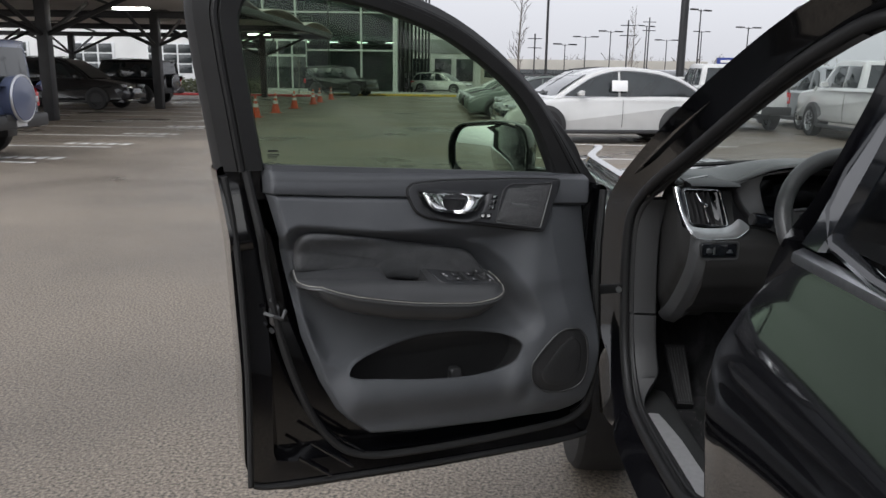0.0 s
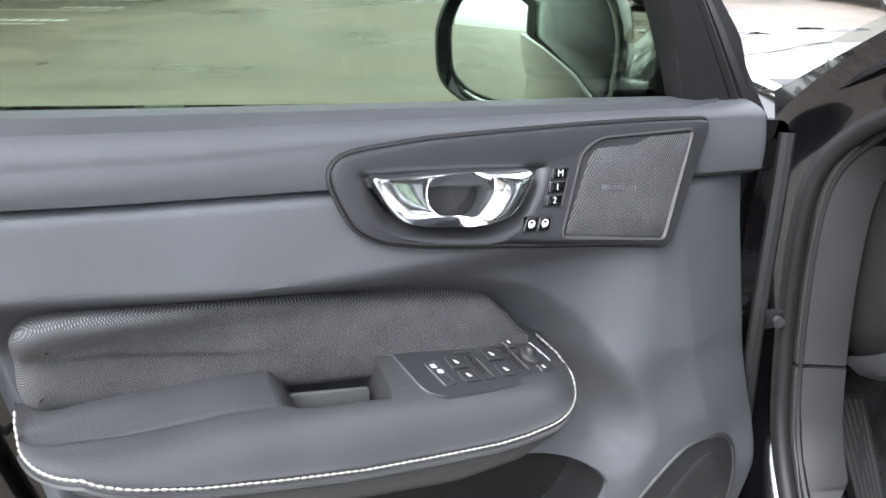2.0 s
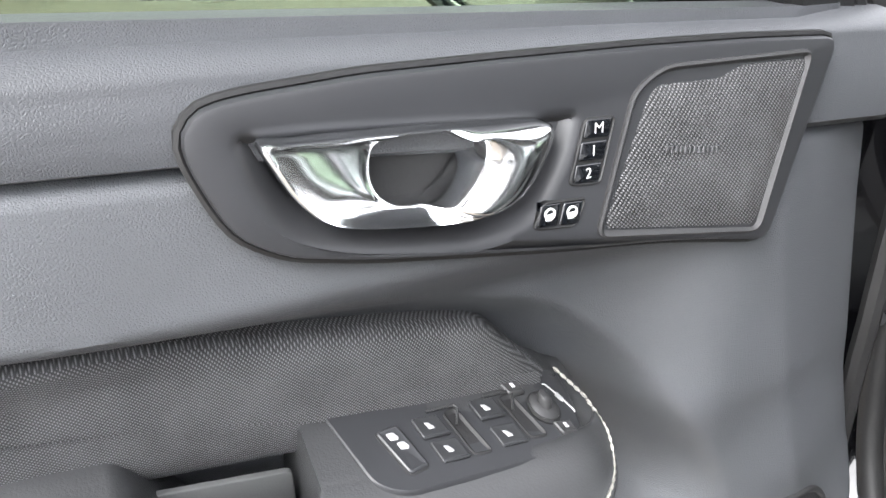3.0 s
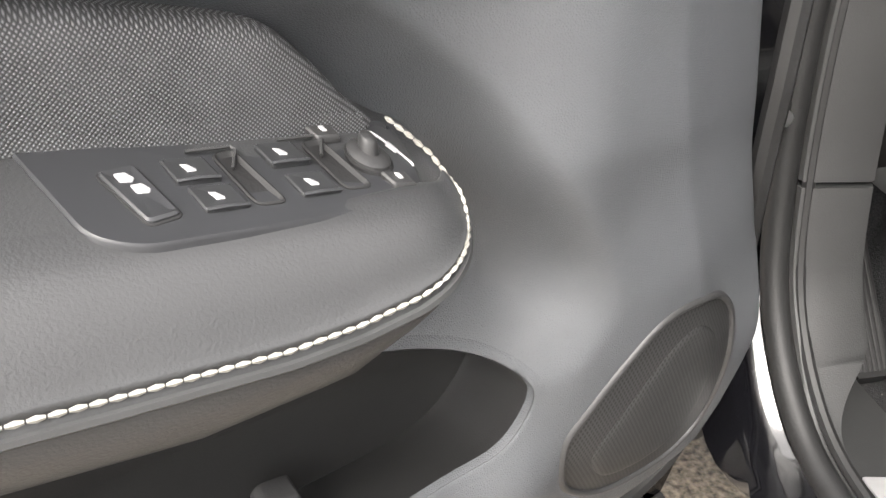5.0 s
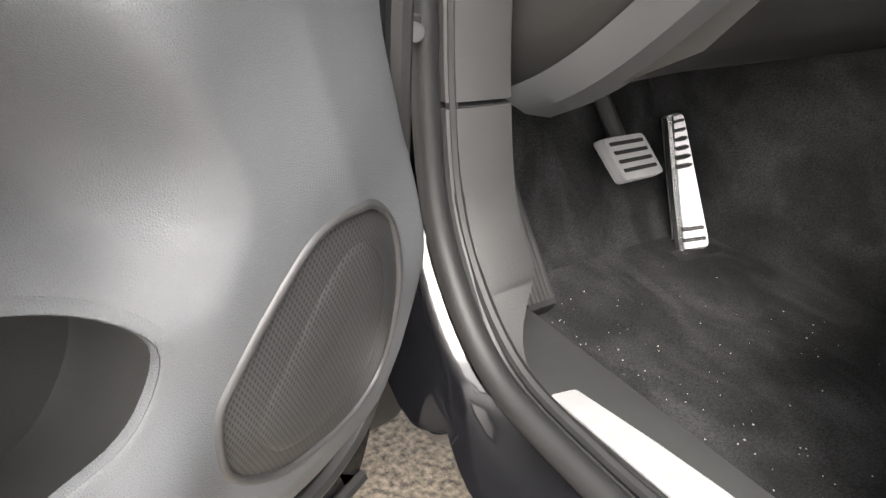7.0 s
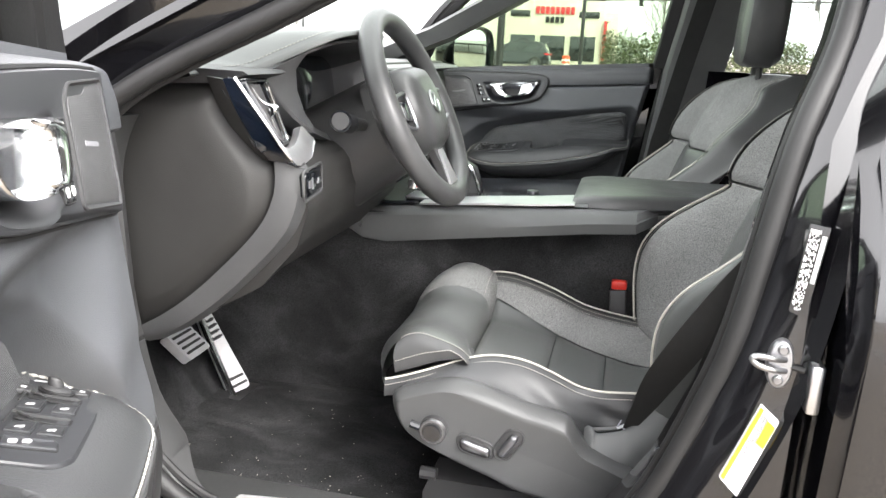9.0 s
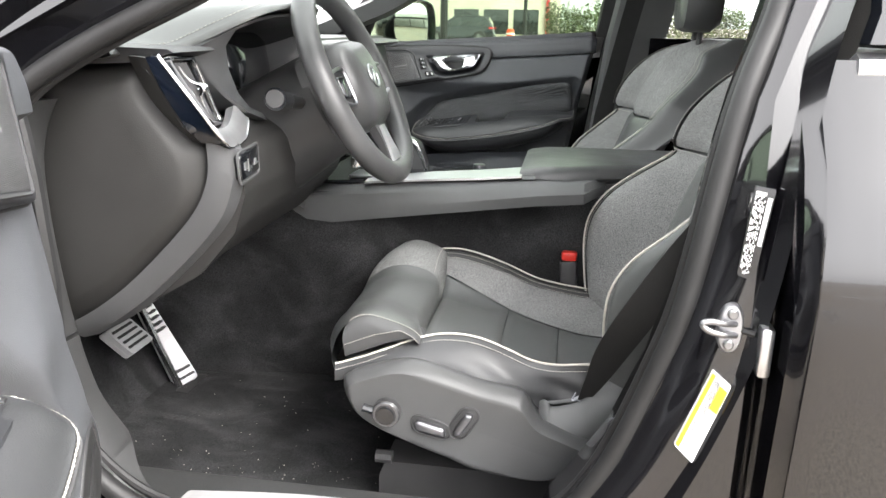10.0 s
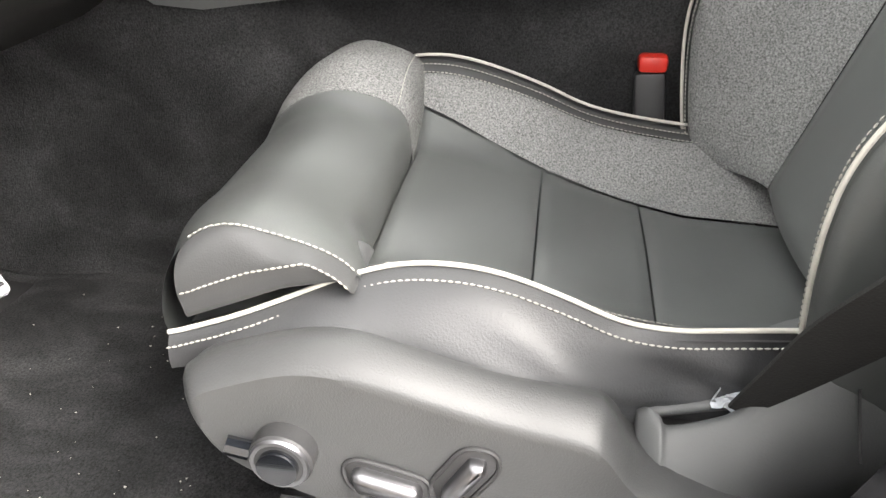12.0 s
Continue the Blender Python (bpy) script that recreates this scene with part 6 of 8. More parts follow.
# ---- seats ----
def seat(xc, s, name, text, ahead=0.0):
    """A front seat; s = 1: its outer side faces left, -1: right."""
    X = lambda a: xc + s * a          # a: across the seat, negative on its outer side
    bolster = curve([(3.88, 0.622), (3.95, 0.622), (4.01, 0.617), (4.043, 0.614), (4.076, 0.618), (4.11, 0.632), (4.146, 0.645), (4.178, 0.650), (4.213, 0.648), (4.249, 0.639), (4.287, 0.625), (4.33, 0.609), (4.36, 0.598)], 4)
    far_bolster = curve([(3.88, 0.602), (3.95, 0.602), (4.012, 0.606), (4.086, 0.619), (4.144, 0.643), (4.202, 0.662), (4.243, 0.668), (4.284, 0.662), (4.34, 0.632)], 5)
    centre = [(3.88, 0.548), (3.93, 0.552), (4.00, 0.556), (4.06, 0.568), (4.14, 0.584), (4.24, 0.603), (4.262, 0.606)]

    def cushion(a, y, lift=0.0):
        zb, zc = interp(bolster, y), interp(centre, y)
        e = abs(a)
        if a > 0:
            zb = interp(far_bolster, y)
        z = zc + (zb - zc) * ease(0.095, 0.188, e) - 0.05 * ease(0.192, 0.224, e) ** 2
        return Vector((X(a), y, z + lift + 0.006 * math.cos(a * 12) * (e < 0.11)))

    def patch(nm, a0, a1, y0, y1, material, parent, text="", na=16, ny=20, dip=0.0035, w=0.012):
        """A cushion panel between two edges, each a number or a line of (y, a)."""
        at = lambda e, y: interp(e, y) if isinstance(e, list) else e
        def f(q, y):
            lo, hi = at(a0, y), at(a1, y)
            a = lo + (hi - lo) * q
            e = min(abs(a - lo), abs(a - hi), abs(y - y0), abs(y - y1))
            return cushion(a, y, -dip * (1 - ease(0, w, e)) ** 2)
        return part(nm, sheet(f, span(0, 1, na), span(y0, y1, ny)), material, parent, text)
    inner_edge = [(3.9, 0.086), (4.0, 0.086), (4.05, 0.090), (4.14, 0.114), (4.26, 0.142)]
    fabric_from = [(y, a + 0.002) for y, a in inner_edge]
    base = part(name, loft([[(X(a), y, z) for a, z in ((-0.17, zb), (-0.178, zb + 0.02), (-0.165, interp(bolster, y) - 0.022), (-0.13, interp(centre, y) - 0.004), (0, interp(centre, y) - 0.010), (0.10, interp(centre, y) - 0.006), (0.17, interp(far_bolster, y) - 0.018), (0.20, zb + 0.03), (0.195, zb))] for y, zb in ((4.32, 0.565), (4.26, 0.55), (4.18, 0.52), (4.1, 0.50), (4.0, 0.50), (3.93, 0.50))]), LEATHER_SHEEN, car, text)
    for y0, y1 in ((4.134, 4.252), (4.042, 4.132), (3.89, 4.040)):
        patch("cushion_panel", -0.136, inner_edge, y0, y1, LEATHER_SHEEN, base, "black leather cushion panel")
    patch("fabric_side", fabric_from, 0.170, 3.90, 4.256, FABRIC_SEAT, base, "grey woven side of the cushion", 10, 30, 0.002)
    patch("leather_side", 0.171, 0.222, 3.90, 4.34, LEATHER, base, "", 8, 26, 0.002)
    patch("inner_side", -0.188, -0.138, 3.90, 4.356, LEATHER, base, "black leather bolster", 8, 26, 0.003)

    # outer flank below the piping
    swell = lambda y: -0.186 - 0.022 * ease(4.20, 4.33, y)
    def flank(y, t):
        zp = interp(bolster, y) + 0.002
        zl = interp([(3.93, 0.55), (4.0, 0.55), (4.10, 0.578), (4.20, 0.616), (4.27, 0.620), (4.31, 0.613), (4.34, 0.602), (4.365, 0.596)], y)
        x = swell(y) - (0.026 * math.sin(math.pi * min(1, t * 0.9)) ** 0.7 + 0.026 * t) * (1 - 0.85 * ease(4.24, 4.35, y)) * (0.12 + 0.88 * ease(4.03, 4.12, y))
        wr = 0.0035 * math.sin(55 * y + 14 * t) * math.sin(math.pi * t) * ease(4.22, 4.05, y)
        return Vector((X(x + wr), y, zp + (zl - 0.02 - zp) * t))
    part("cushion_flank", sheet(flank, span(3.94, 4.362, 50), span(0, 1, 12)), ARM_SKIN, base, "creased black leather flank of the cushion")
    line = [Vector((X(swell(y)), y, interp(bolster, y) + 0.004)) for y in span(3.97, 4.362, 44)]
    part("piping", tube(line, 0.0017, 8), PIPING, base, "pale piping along the cushion")
    part("stitching", stitches([p + Vector((s * -0.010, 0, -0.006)) for p in line], 0.0044, 0.0032, 0.0008), STITCH, base)
    top_line = [cushion(-0.139, y, 0.0020) for y in span(3.98, 4.235, 30)]
    part("inner_stitching", stitches(top_line, 0.0044, 0.0032, 0.0008), STITCH, base)
    far = [Vector((X(0.189), y, interp(far_bolster, y) + 0.005)) for y in span(3.97, 4.30, 30)]
    part("far_piping", tube(far, 0.0017, 8), PIPING, base)
    for a in (0.166, 0.175):
        part("far_stitching", stitches([cushion(a, y, 0.003) for y in span(3.97, 4.33, 30)], 0.0044, 0.0032, 0.0007), STITCH, base)

    # thigh extension
    ext_line = curve([(4.254, 0.604), (4.2555, 0.626), (4.263, 0.644), (4.285, 0.656), (4.320, 0.662), (4.356, 0.652), (4.386, 0.628), (4.400, 0.596), (4.390, 0.570)], 8)

    def ext(a, t):
        q = t * (len(ext_line) - 1)
        i = min(int(q), len(ext_line) - 2)
        y, z = (ext_line[i][n] + (ext_line[i + 1][n] - ext_line[i][n]) * (q - i) for n in (0, 1))
        e = abs(a)
        z += -0.034 * ease(0.165, 0.212, a) ** 2 + 0.028 * ease(0.04, 0.14, a) * (1 - 0.6 * ease(0.6, 1.0, t)) + 0.014 * ease(0.06, 0.185, -a) * (1 - 0.7 * ease(0.55, 1.0, t))
        z -= 0.016 * ease(0.192, 0.211, -a) ** 2 + 0.022 * ease(0.208, 0.216, -a)
        y -= 0.022 * ease(0.10, 0.19, -a) * ease(0.45, 0.1, t)
        y -= 0.030 * ease(0.10, 0.212, e) * ease(0.35, 0.9, t)
        return Vector((X(a), y, z))
    rows = span(0, 1, 28)
    part("thigh_support", sheet(ext, span(-0.194, 0.076, 28), rows), LEATHER_SHEEN, base, "black leather thigh support")
    low_edge = [(4.230, 0.648), (4.240, 0.657), (4.262, 0.662), (4.30, 0.650), (4.34, 0.632), (4.367, 0.624), (4.38, 0.621)]
    under = [(4.230, 0.644), (4.247, 0.649), (4.283, 0.641), (4.323, 0.624), (4.36, 0.609), (4.38, 0.604)]
    def end_cap(t, q):
        p = ext(-0.194, t)
        y, zl, zu = p.y, interp(low_edge, p.y), interp(under, p.y)
        zl = min(zl, p.z - 0.003)
        zu = min(zu, zl - 0.002)
        if q < 0.5:
            w = q / 0.5
            return Vector((X(-0.194 - 0.016 * math.sin(w * math.pi / 2)), y + 0.002 * math.sin(math.pi * w), p.z + (zl - p.z) * (w ** 1.3)))
        w = (q - 0.5) / 0.5
        return Vector((X(-0.210 + 0.004 * w + 0.05 * ease(0.55, 1.0, w)), y - 0.002 * w, zl + (zu - zl) * min(1, w / 0.6)))
    part("support_end", sheet(end_cap, span(0.17, 0.66, 30), span(0, 1, 20)), LEATHER, base, "black leather end of the thigh support")
    part("support_fabric", sheet(ext, span(0.077, 0.212, 18), rows, (0, 0, -0.012)), FABRIC_SEAT, base, "grey woven end of the thigh support")
    part("support_front", loft([[(X(a), y, z) for a in (-0.150, -0.14, 0.15, 0.16)] for y, z in ((4.386, 0.574), (4.370, 0.562), (4.32, 0.565), (4.30, 0.59))], False, False), LEATHER, base)
    part("support_stitching", stitches([ext(-0.194, t) + Vector((s * -0.001, 0, 0.0016)) for t in span(0.19, 0.64, 30)], 0.0044, 0.0032, 0.0008), STITCH, base)
    part("support_edge_stitching", stitches([end_cap(t, 0.46) + Vector((s * -0.001, 0, 0.001)) for t in span(0.19, 0.66, 30)], 0.0044, 0.0032, 0.0008), STITCH, base)
    part("support_far_stitching", stitches([ext(a, 0.27) + Vector((0, 0, 0.003)) for a in span(0.08, 0.205, 24)], 0.0044, 0.0032, 0.0008), STITCH, base)

    # backrest: b across, w up the back
    CY = [(0.585, 3.930), (0.65, 3.905), (0.75, 3.868), (0.85, 3.832), (0.95, 3.792), (1.05, 3.738), (1.09, 3.712)]
    EY = [(z, y) for z, y in curve([(0.585, 3.972), (0.64, 3.980), (0.70, 3.984), (0.745, 3.977), (0.785, 3.953), (0.82, 3.914), (0.85, 3.880), (0.872, 3.858), (0.895, 3.868), (0.95, 3.848), (1.00, 3.806), (1.03, 3.765), (1.06, 3.715)], 5)]
    NEAR_Y = [(z, y) for z, y in curve([(0.585, 3.930), (0.70, 3.960), (0.80, 3.905), (0.84, 3.860), (0.872, 3.822), (0.92, 3.782), (0.984, 3.720), (1.03, 3.702), (1.06, 3.694)], 5)]
    inner_lean = s < 0            # the passenger's inner bolster lies flatter

    def back(b, w, lift=0.0):
        z = 0.585 + 0.478 * w
        half = interp([(0, 0.200), (0.25, 0.214), (0.50, 0.224), (0.70, 0.205), (0.85, 0.168), (1.0, 0.125)], w)
        e = abs(b)
        c, d = interp(CY, z), interp(EY, z) + 0.024 * (b > 0) * ease(0.90, 0.80, z)
        drop = 0.11
        if inner_lean and b > 0:
            d, drop = interp(NEAR_Y, z), 0.07
            c -= 0.03 * ease(0.1, 0.5, b) * ease(0.7, 0.95, z)
        y = c + (d - c) * ease(0.48, 0.92, e) - drop * ease(0.93, 1.10, e) ** 2 + 0.008 * math.cos(3 * b) - 0.05 * ease(0.90, 1.0, w) ** 2
        return Vector((X(b * half), y + lift * 0.93, z + lift * 0.36))

    def bpatch(nm, b0, b1, w0, w1, material, text="", nb=14, nw=30, dip=0.006, wd=0.06):
        def g(b, w):
            e = min(abs(b - b0), abs(b - b1), 2 * abs(w - w0), 2 * abs(w - w1))
            return back(b, w, -dip * (1 - ease(0, wd, e)) ** 2)
        return part(nm, sheet(g, span(b0, b1, nb), span(w0, w1, nw)), material, base, text)
    # the lightened leather copy paints sheen onto the backrest
    bpatch("backrest_panel", -0.50, 0.50, 0.0, 0.62, LEATHER_SHEEN, "black leather backrest centre")
    bpatch("backrest_fabric", 0.51, 0.93, 0.0, 0.62, LEATHER_SHEEN if inner_lean else FABRIC_SEAT, "black leather backrest bolster" if inner_lean else "grey woven backrest bolster", 14)
    bpatch("backrest_fabric", -0.93, -0.51, 0.0, 0.62, LEATHER_SHEEN if s > 0 else FABRIC_SEAT, "", 14)
    bpatch("upper_panel", -0.93, 0.80 if inner_lean else 0.93, 0.63, 0.995, FABRIC_SEAT, "grey woven upper backrest", 26, 18)
    if inner_lean:
        bpatch("upper_band", 0.805, 0.93, 0.63, 0.995, LEATHER, "black leather band with double stitching", 6, 18)
        part("band_stitching", stitches([back(0.79, w, 0.003) for w in span(0.64, 0.98, 24)], 0.0044, 0.0032, 0.0008), STITCH, base)
    for sg in (-1, 1):
        bpatch("backrest_edge", 0.94 * sg, 1.10 * sg, 0.0, 0.995, LEATHER if inner_lean else LEATHER_SHEEN, "", 8, 36, 0.0)
        edge = [back(0.94 * sg, w, 0.004) for w in span(0.02, 0.60, 40)]
        part("backrest_piping", tube(edge, 0.0017, 8), PIPING, base, "pale piping along the backrest")
        part("backrest_stitching", stitches([back(0.885 * sg, w, 0.003) for w in span(0.02, 0.62, 40)], 0.0044, 0.0032, 0.0008), STITCH, base)
        part("seam_stitching", stitches([back(bb, 0.61 + 0.005 * sg, 0.002) for bb in span(0.5 * sg, 0.92 * sg, 14)], 0.0044, 0.0032, 0.0008), STITCH, base)
        part("upper_stitching", stitches([back(0.90 * sg, w, 0.003) for w in span(0.64, 0.96, 24)], 0.0044, 0.0032, 0.0008), STITCH, base)
    part("backrest_shell", loft([[back(b, w) + Vector((0, -0.02 - 0.07 * (1 - b * b * 0.7), 0)) for b in span(-1.05, 1.05, 12)] + [back(b, w) + Vector((0, -0.015, 0)) for b in span(1.05, -1.05, 12)] for w in span(0, 0.99, 16)]), PLASTIC, base, "dark backrest shell")
    hr = rounded([(-0.095, 0.0), (0.095, 0.0), (0.112, 0.10), (0.095, 0.19), (-0.095, 0.19), (-0.112, 0.10)], 0.04, 5)
    hy = lambda a, b, h: Vector((X(a), 3.700 - 0.04 * b + h * 0.70, 1.074 + b))
    part("headrest", spine_pad(hr, ((-0.03, 0.1), (0.03, 0.1)), hy, [(0.6, -0.065), (0.15, -0.06), (0.0, -0.035), (0, 0.03), (0.08, 0.052), (0.3, 0.062), (1.0, 0.066)]), LEATHER, base, "black leather headrest")
    part("headrest_post", tube([hy(-0.04, -0.05, -0.01), hy(-0.04, 0.02, -0.01)], 0.007, 8), PLASTIC, base)
    part("headrest_post", tube([hy(0.04, -0.05, -0.01), hy(0.04, 0.02, -0.01)], 0.007, 8), PLASTIC, base)
    if ahead:
        base.location.y += ahead * K
    return base


driver = seat(0.985, 1, "driver_seat", "black leather and grey woven driver's seat with pale piping")
seat(1.705, -1, "passenger_seat", "black leather and grey woven passenger seat with pale piping", 0.07)

# side shell of the driver's seat with its switches
SHELL = [(4.343, 0.587), (4.336, 0.600), (4.310, 0.612), (4.273, 0.625), (4.240, 0.630), (4.208, 0.625), (4.172, 0.615), (4.137, 0.606), (4.092, 0.598), (4.079, 0.589), (4.067, 0.567), (4.055, 0.554), (4.025, 0.542), (3.970, 0.520), (3.963, 0.507), (4.005, 0.484), (4.060, 0.461), (4.145, 0.466), (4.190, 0.482), (4.239, 0.498), (4.285, 0.517), (4.321, 0.539), (4.337, 0.563)]
shell_at = lambda y, z, h: Vector((0.752 - h, y, z))
part("seat_shell", spine_pad(curve(SHELL, 5, True), ((4.275, 0.575), (4.045, 0.509)), shell_at, [(0.16, -0.045), (0.03, -0.008), (0, -0.002), (0.03, 0.005), (0.10, 0.014), (0.18, 0.0215), (0.22, 0.0235), (0.30, 0.0235), (0.6, 0.023), (1.0, 0.022)]), SHELL_SKIN, driver, "grey plastic seat side panel")
knob = part("lumbar_knob", tube([shell_at(4.272, 0.559, 0.015), shell_at(4.272, 0.559, 0.034), shell_at(4.272, 0.559, 0.037), shell_at(4.272, 0.559, 0.0375)], lambda t: 0.020 if t < 0.6 else 0.017, 24), PLASTIC, driver, "round black lumbar adjuster")
part("knob_ring", tube([shell_at(4.272 + 0.0165 * math.cos(t), 0.559 + 0.0165 * math.sin(t), 0.036) for t in span(0, 2 * math.pi, 28)[:-1]], 0.0022, 6, True), DARK_METAL, knob)
part("knob_cap", tube([shell_at(4.272, 0.559, 0.036), shell_at(4.272, 0.559, 0.042)], 0.0125, 20), BLACK_GLOSS, knob)
part("knob_lever", tube([shell_at(4.292, 0.561, 0.03), shell_at(4.306, 0.566, 0.032)], 0.006, 8), BLACK_GLOSS, knob)
for c, e in (([(4.234, 0.549), (4.227, 0.553), (4.188, 0.543), (4.186, 0.529), (4.192, 0.526), (4.231, 0.534)], 0), ([(4.181, 0.540), (4.179, 0.530), (4.167, 0.528), (4.146, 0.560), (4.148, 0.570), (4.162, 0.571)], 1)):
    part("switch_recess", flat_pad(inset(rounded(c, 0.007, 4), -0.003), shell_at, 0.018, 0.0238, 0.001), PLASTIC, driver)
for nm, c, tx in (("slide_switch", inset(rounded([(4.234, 0.549), (4.227, 0.553), (4.188, 0.543), (4.186, 0.529), (4.192, 0.526), (4.231, 0.534)], 0.005, 3), 0.002), "metallic seat slide switch"), ("recline_switch", inset(rounded([(4.181, 0.540), (4.179, 0.530), (4.167, 0.528), (4.146, 0.560), (4.148, 0.570), (4.162, 0.571)], 0.005, 3), 0.0035), "metallic backrest switch")):
    part(nm, pad(c, shell_at, [(0, 0.020), (0.0, 0.029), (0.0015, 0.0318), (0.004, 0.0330)]), DARK_METAL, driver, tx)
for c in ([(4.234, 0.549), (4.227, 0.553), (4.188, 0.543), (4.186, 0.529), (4.192, 0.526), (4.231, 0.534)], [(4.181, 0.540), (4.179, 0.530), (4.167, 0.528), (4.146, 0.560), (4.148, 0.570), (4.162, 0.571)]):
    part("recess_rim", tube([shell_at(y, z, 0.0240) for y, z in inset(rounded(c, 0.007, 4), -0.0040)], 0.0016, 6, True), PLASTIC, driver)
part("seat_track", loft([[(0.775, y, 0.385), (0.765, y, 0.395), (0.765, y, z), (0.83, y, z), (0.84, y, 0.385)] for y, z in ((4.295, 0.43), (4.285, 0.455), (4.05, 0.455), (3.85, 0.455))]), PLASTIC, driver, "black seat rail")
part("track_bolt", tube([(0.77, 4.275, 0.46), (0.77, 4.30, 0.46)], 0.010, 8), PLASTIC, driver)
part("far_track", box((1.12, 3.85, 0.385), (1.16, 4.29, 0.455), 0.006), PLASTIC, driver)

# belt, anchor cover and buckle
ANCHOR = curve([(4.062, 0.778, 0.566), (4.056, 0.774, 0.572), (4.049, 0.768, 0.5715), (4.044, 0.766, 0.566), (4.024, 0.769, 0.569), (4.004, 0.774, 0.575), (3.990, 0.780, 0.590), (3.972, 0.785, 0.602), (3.946, 0.790, 0.608), (3.930, 0.794, 0.610), (3.90, 0.800, 0.612)], 4)
cover = part("belt_anchor_cover", loft([[(x + 0.012, y, z - 0.045), (x + 0.010, y, z - 0.003), (x + 0.006, y, z), (x + 0.001, y, z - 0.001), (x - 0.004, y, z - 0.006), (x - 0.014, y, z - 0.020), (x - 0.021, y, z - 0.037), (x - 0.024, y, z - 0.058), (x - 0.024, y, z - 0.10), (x - 0.01, y, z - 0.11)] for y, x, z in ANCHOR]), HARD, driver, "smooth grey cover over the belt anchor", angle=60)
part("cover_top", sheet(lambda y, t: Vector((interp([(p[0], p[1]) for p in ANCHOR[::-1]], y) + 0.005 + 0.05 * t, y, interp([(p[0], p[2]) for p in ANCHOR[::-1]], y) - 0.0006 + 0.004 * math.sin(math.pi * t))), span(3.90, 3.986, 14), span(0, 1, 8), (0, 0, -0.01)), HARD, cover)
part("cover_seam", tube([(0.842, 3.936, 0.611), (0.80, 3.937, 0.6115), (0.790, 3.938, 0.606), (0.770, 3.940, 0.590), (0.748, 3.942, 0.572)], 0.0011, 6), RUBBER, cover)
part("anchor_bar", tube([(0.788, 4.056, 0.561), (0.793, 4.03, 0.564), (0.796, 4.002, 0.568)], 0.0042, 10), HARD, cover, "grey bar across the anchor slot")
part("anchor_slot", box((0.776, 3.995, 0.535), (0.815, 4.052, 0.552), 0.002), RUBBER, cover)
def torn_tag(a, b):
    return Vector((0.800 - 0.016 * a + 0.004 * math.sin(7 * b), 4.014 - 0.022 * b - 0.003 * math.sin(9 * a), 0.578 + 0.006 * b - 0.010 * a + 0.004 * math.sin(8 * a + 5 * b)))
part("belt_tag", sheet(torn_tag, span(0, 1, 8), span(0, 1, 8), (0.0006, 0, -0.0008)), mat("frayed_pale_label", (0.42, 0.44, 0.47), 0.8, vary=0.35, scale=160), driver, "frayed pale label at the belt's end")
part("seat_belt", loft([[(x, y - w, z - w * 0.4), (x - 0.003, y - w, z - w * 0.4), (x - 0.003, y + w, z + w * 0.5), (x, y + w, z + w * 0.5)] for x, y, z, w in curve([(0.786, 4.002, 0.572, 0.006), (0.766, 3.988, 0.612, 0.012), (0.738, 3.972, 0.665, 0.018), (0.700, 3.945, 0.735, 0.020), (0.686, 3.898, 0.82, 0.020), (0.690, 3.855, 0.88, 0.019), (0.700, 3.800, 0.95, 0.018), (0.712, 3.760, 1.05, 0.018), (0.740, 3.70, 1.20, 0.018), (0.77, 3.67, 1.32, 0.018)], 4)]), BELT, driver, "black seat belt webbing")
part("belt_stop", box((0.678, 3.845, 0.862), (0.696, 3.885, 0.884), 0.004), PLASTIC, driver)
buckle = part("belt_buckle", box((1.194, 4.010, 0.52), (1.213, 4.042, 0.655), 0.005, Matrix.Translation((1.2, 4.02, 0.6)) @ Matrix.Rotation(radians(-5), 4, 'X') @ Matrix.Translation((-1.2, -4.02, -0.6))), PLASTIC, driver, "black belt buckle")
part("buckle_button", box((1.193, 4.014, 0.654), (1.214, 4.044, 0.672), 0.005), RED, buckle, "red release button")

# crumbs of dirt on the floor
def crumbs():
    r = random.Random(31)
    bits = []
    for _ in range(170):
        x, y = r.uniform(0.70, 1.12), r.uniform(4.12, 4.76)
        if r.random() < 0.5:
            x = r.gauss(0.80, 0.05)
        z = floor_at(x, y).z + 0.011
        q = r.uniform(0.0003, 0.0010)
        bits.append(loft([[(x + a * q, y + b * q * r.uniform(0.6, 1.6), z) for a, b in ((-1, -1), (1, -0.8), (0.9, 1), (-0.8, 0.7))], [(x + a * q * 0.5, y + b * q * 0.5, z + q) for a, b in ((-1, -1), (1, -1), (1, 1), (-1, 1))]]))
    return join(*bits)
tagged(part("dirt", crumbs(), mat("pale_grit", (0.30, 0.29, 0.26), 0.8, vary=0.2, scale=200)), "pale crumbs of grit scattered on the floor mat", "dirt", kind="stuff")


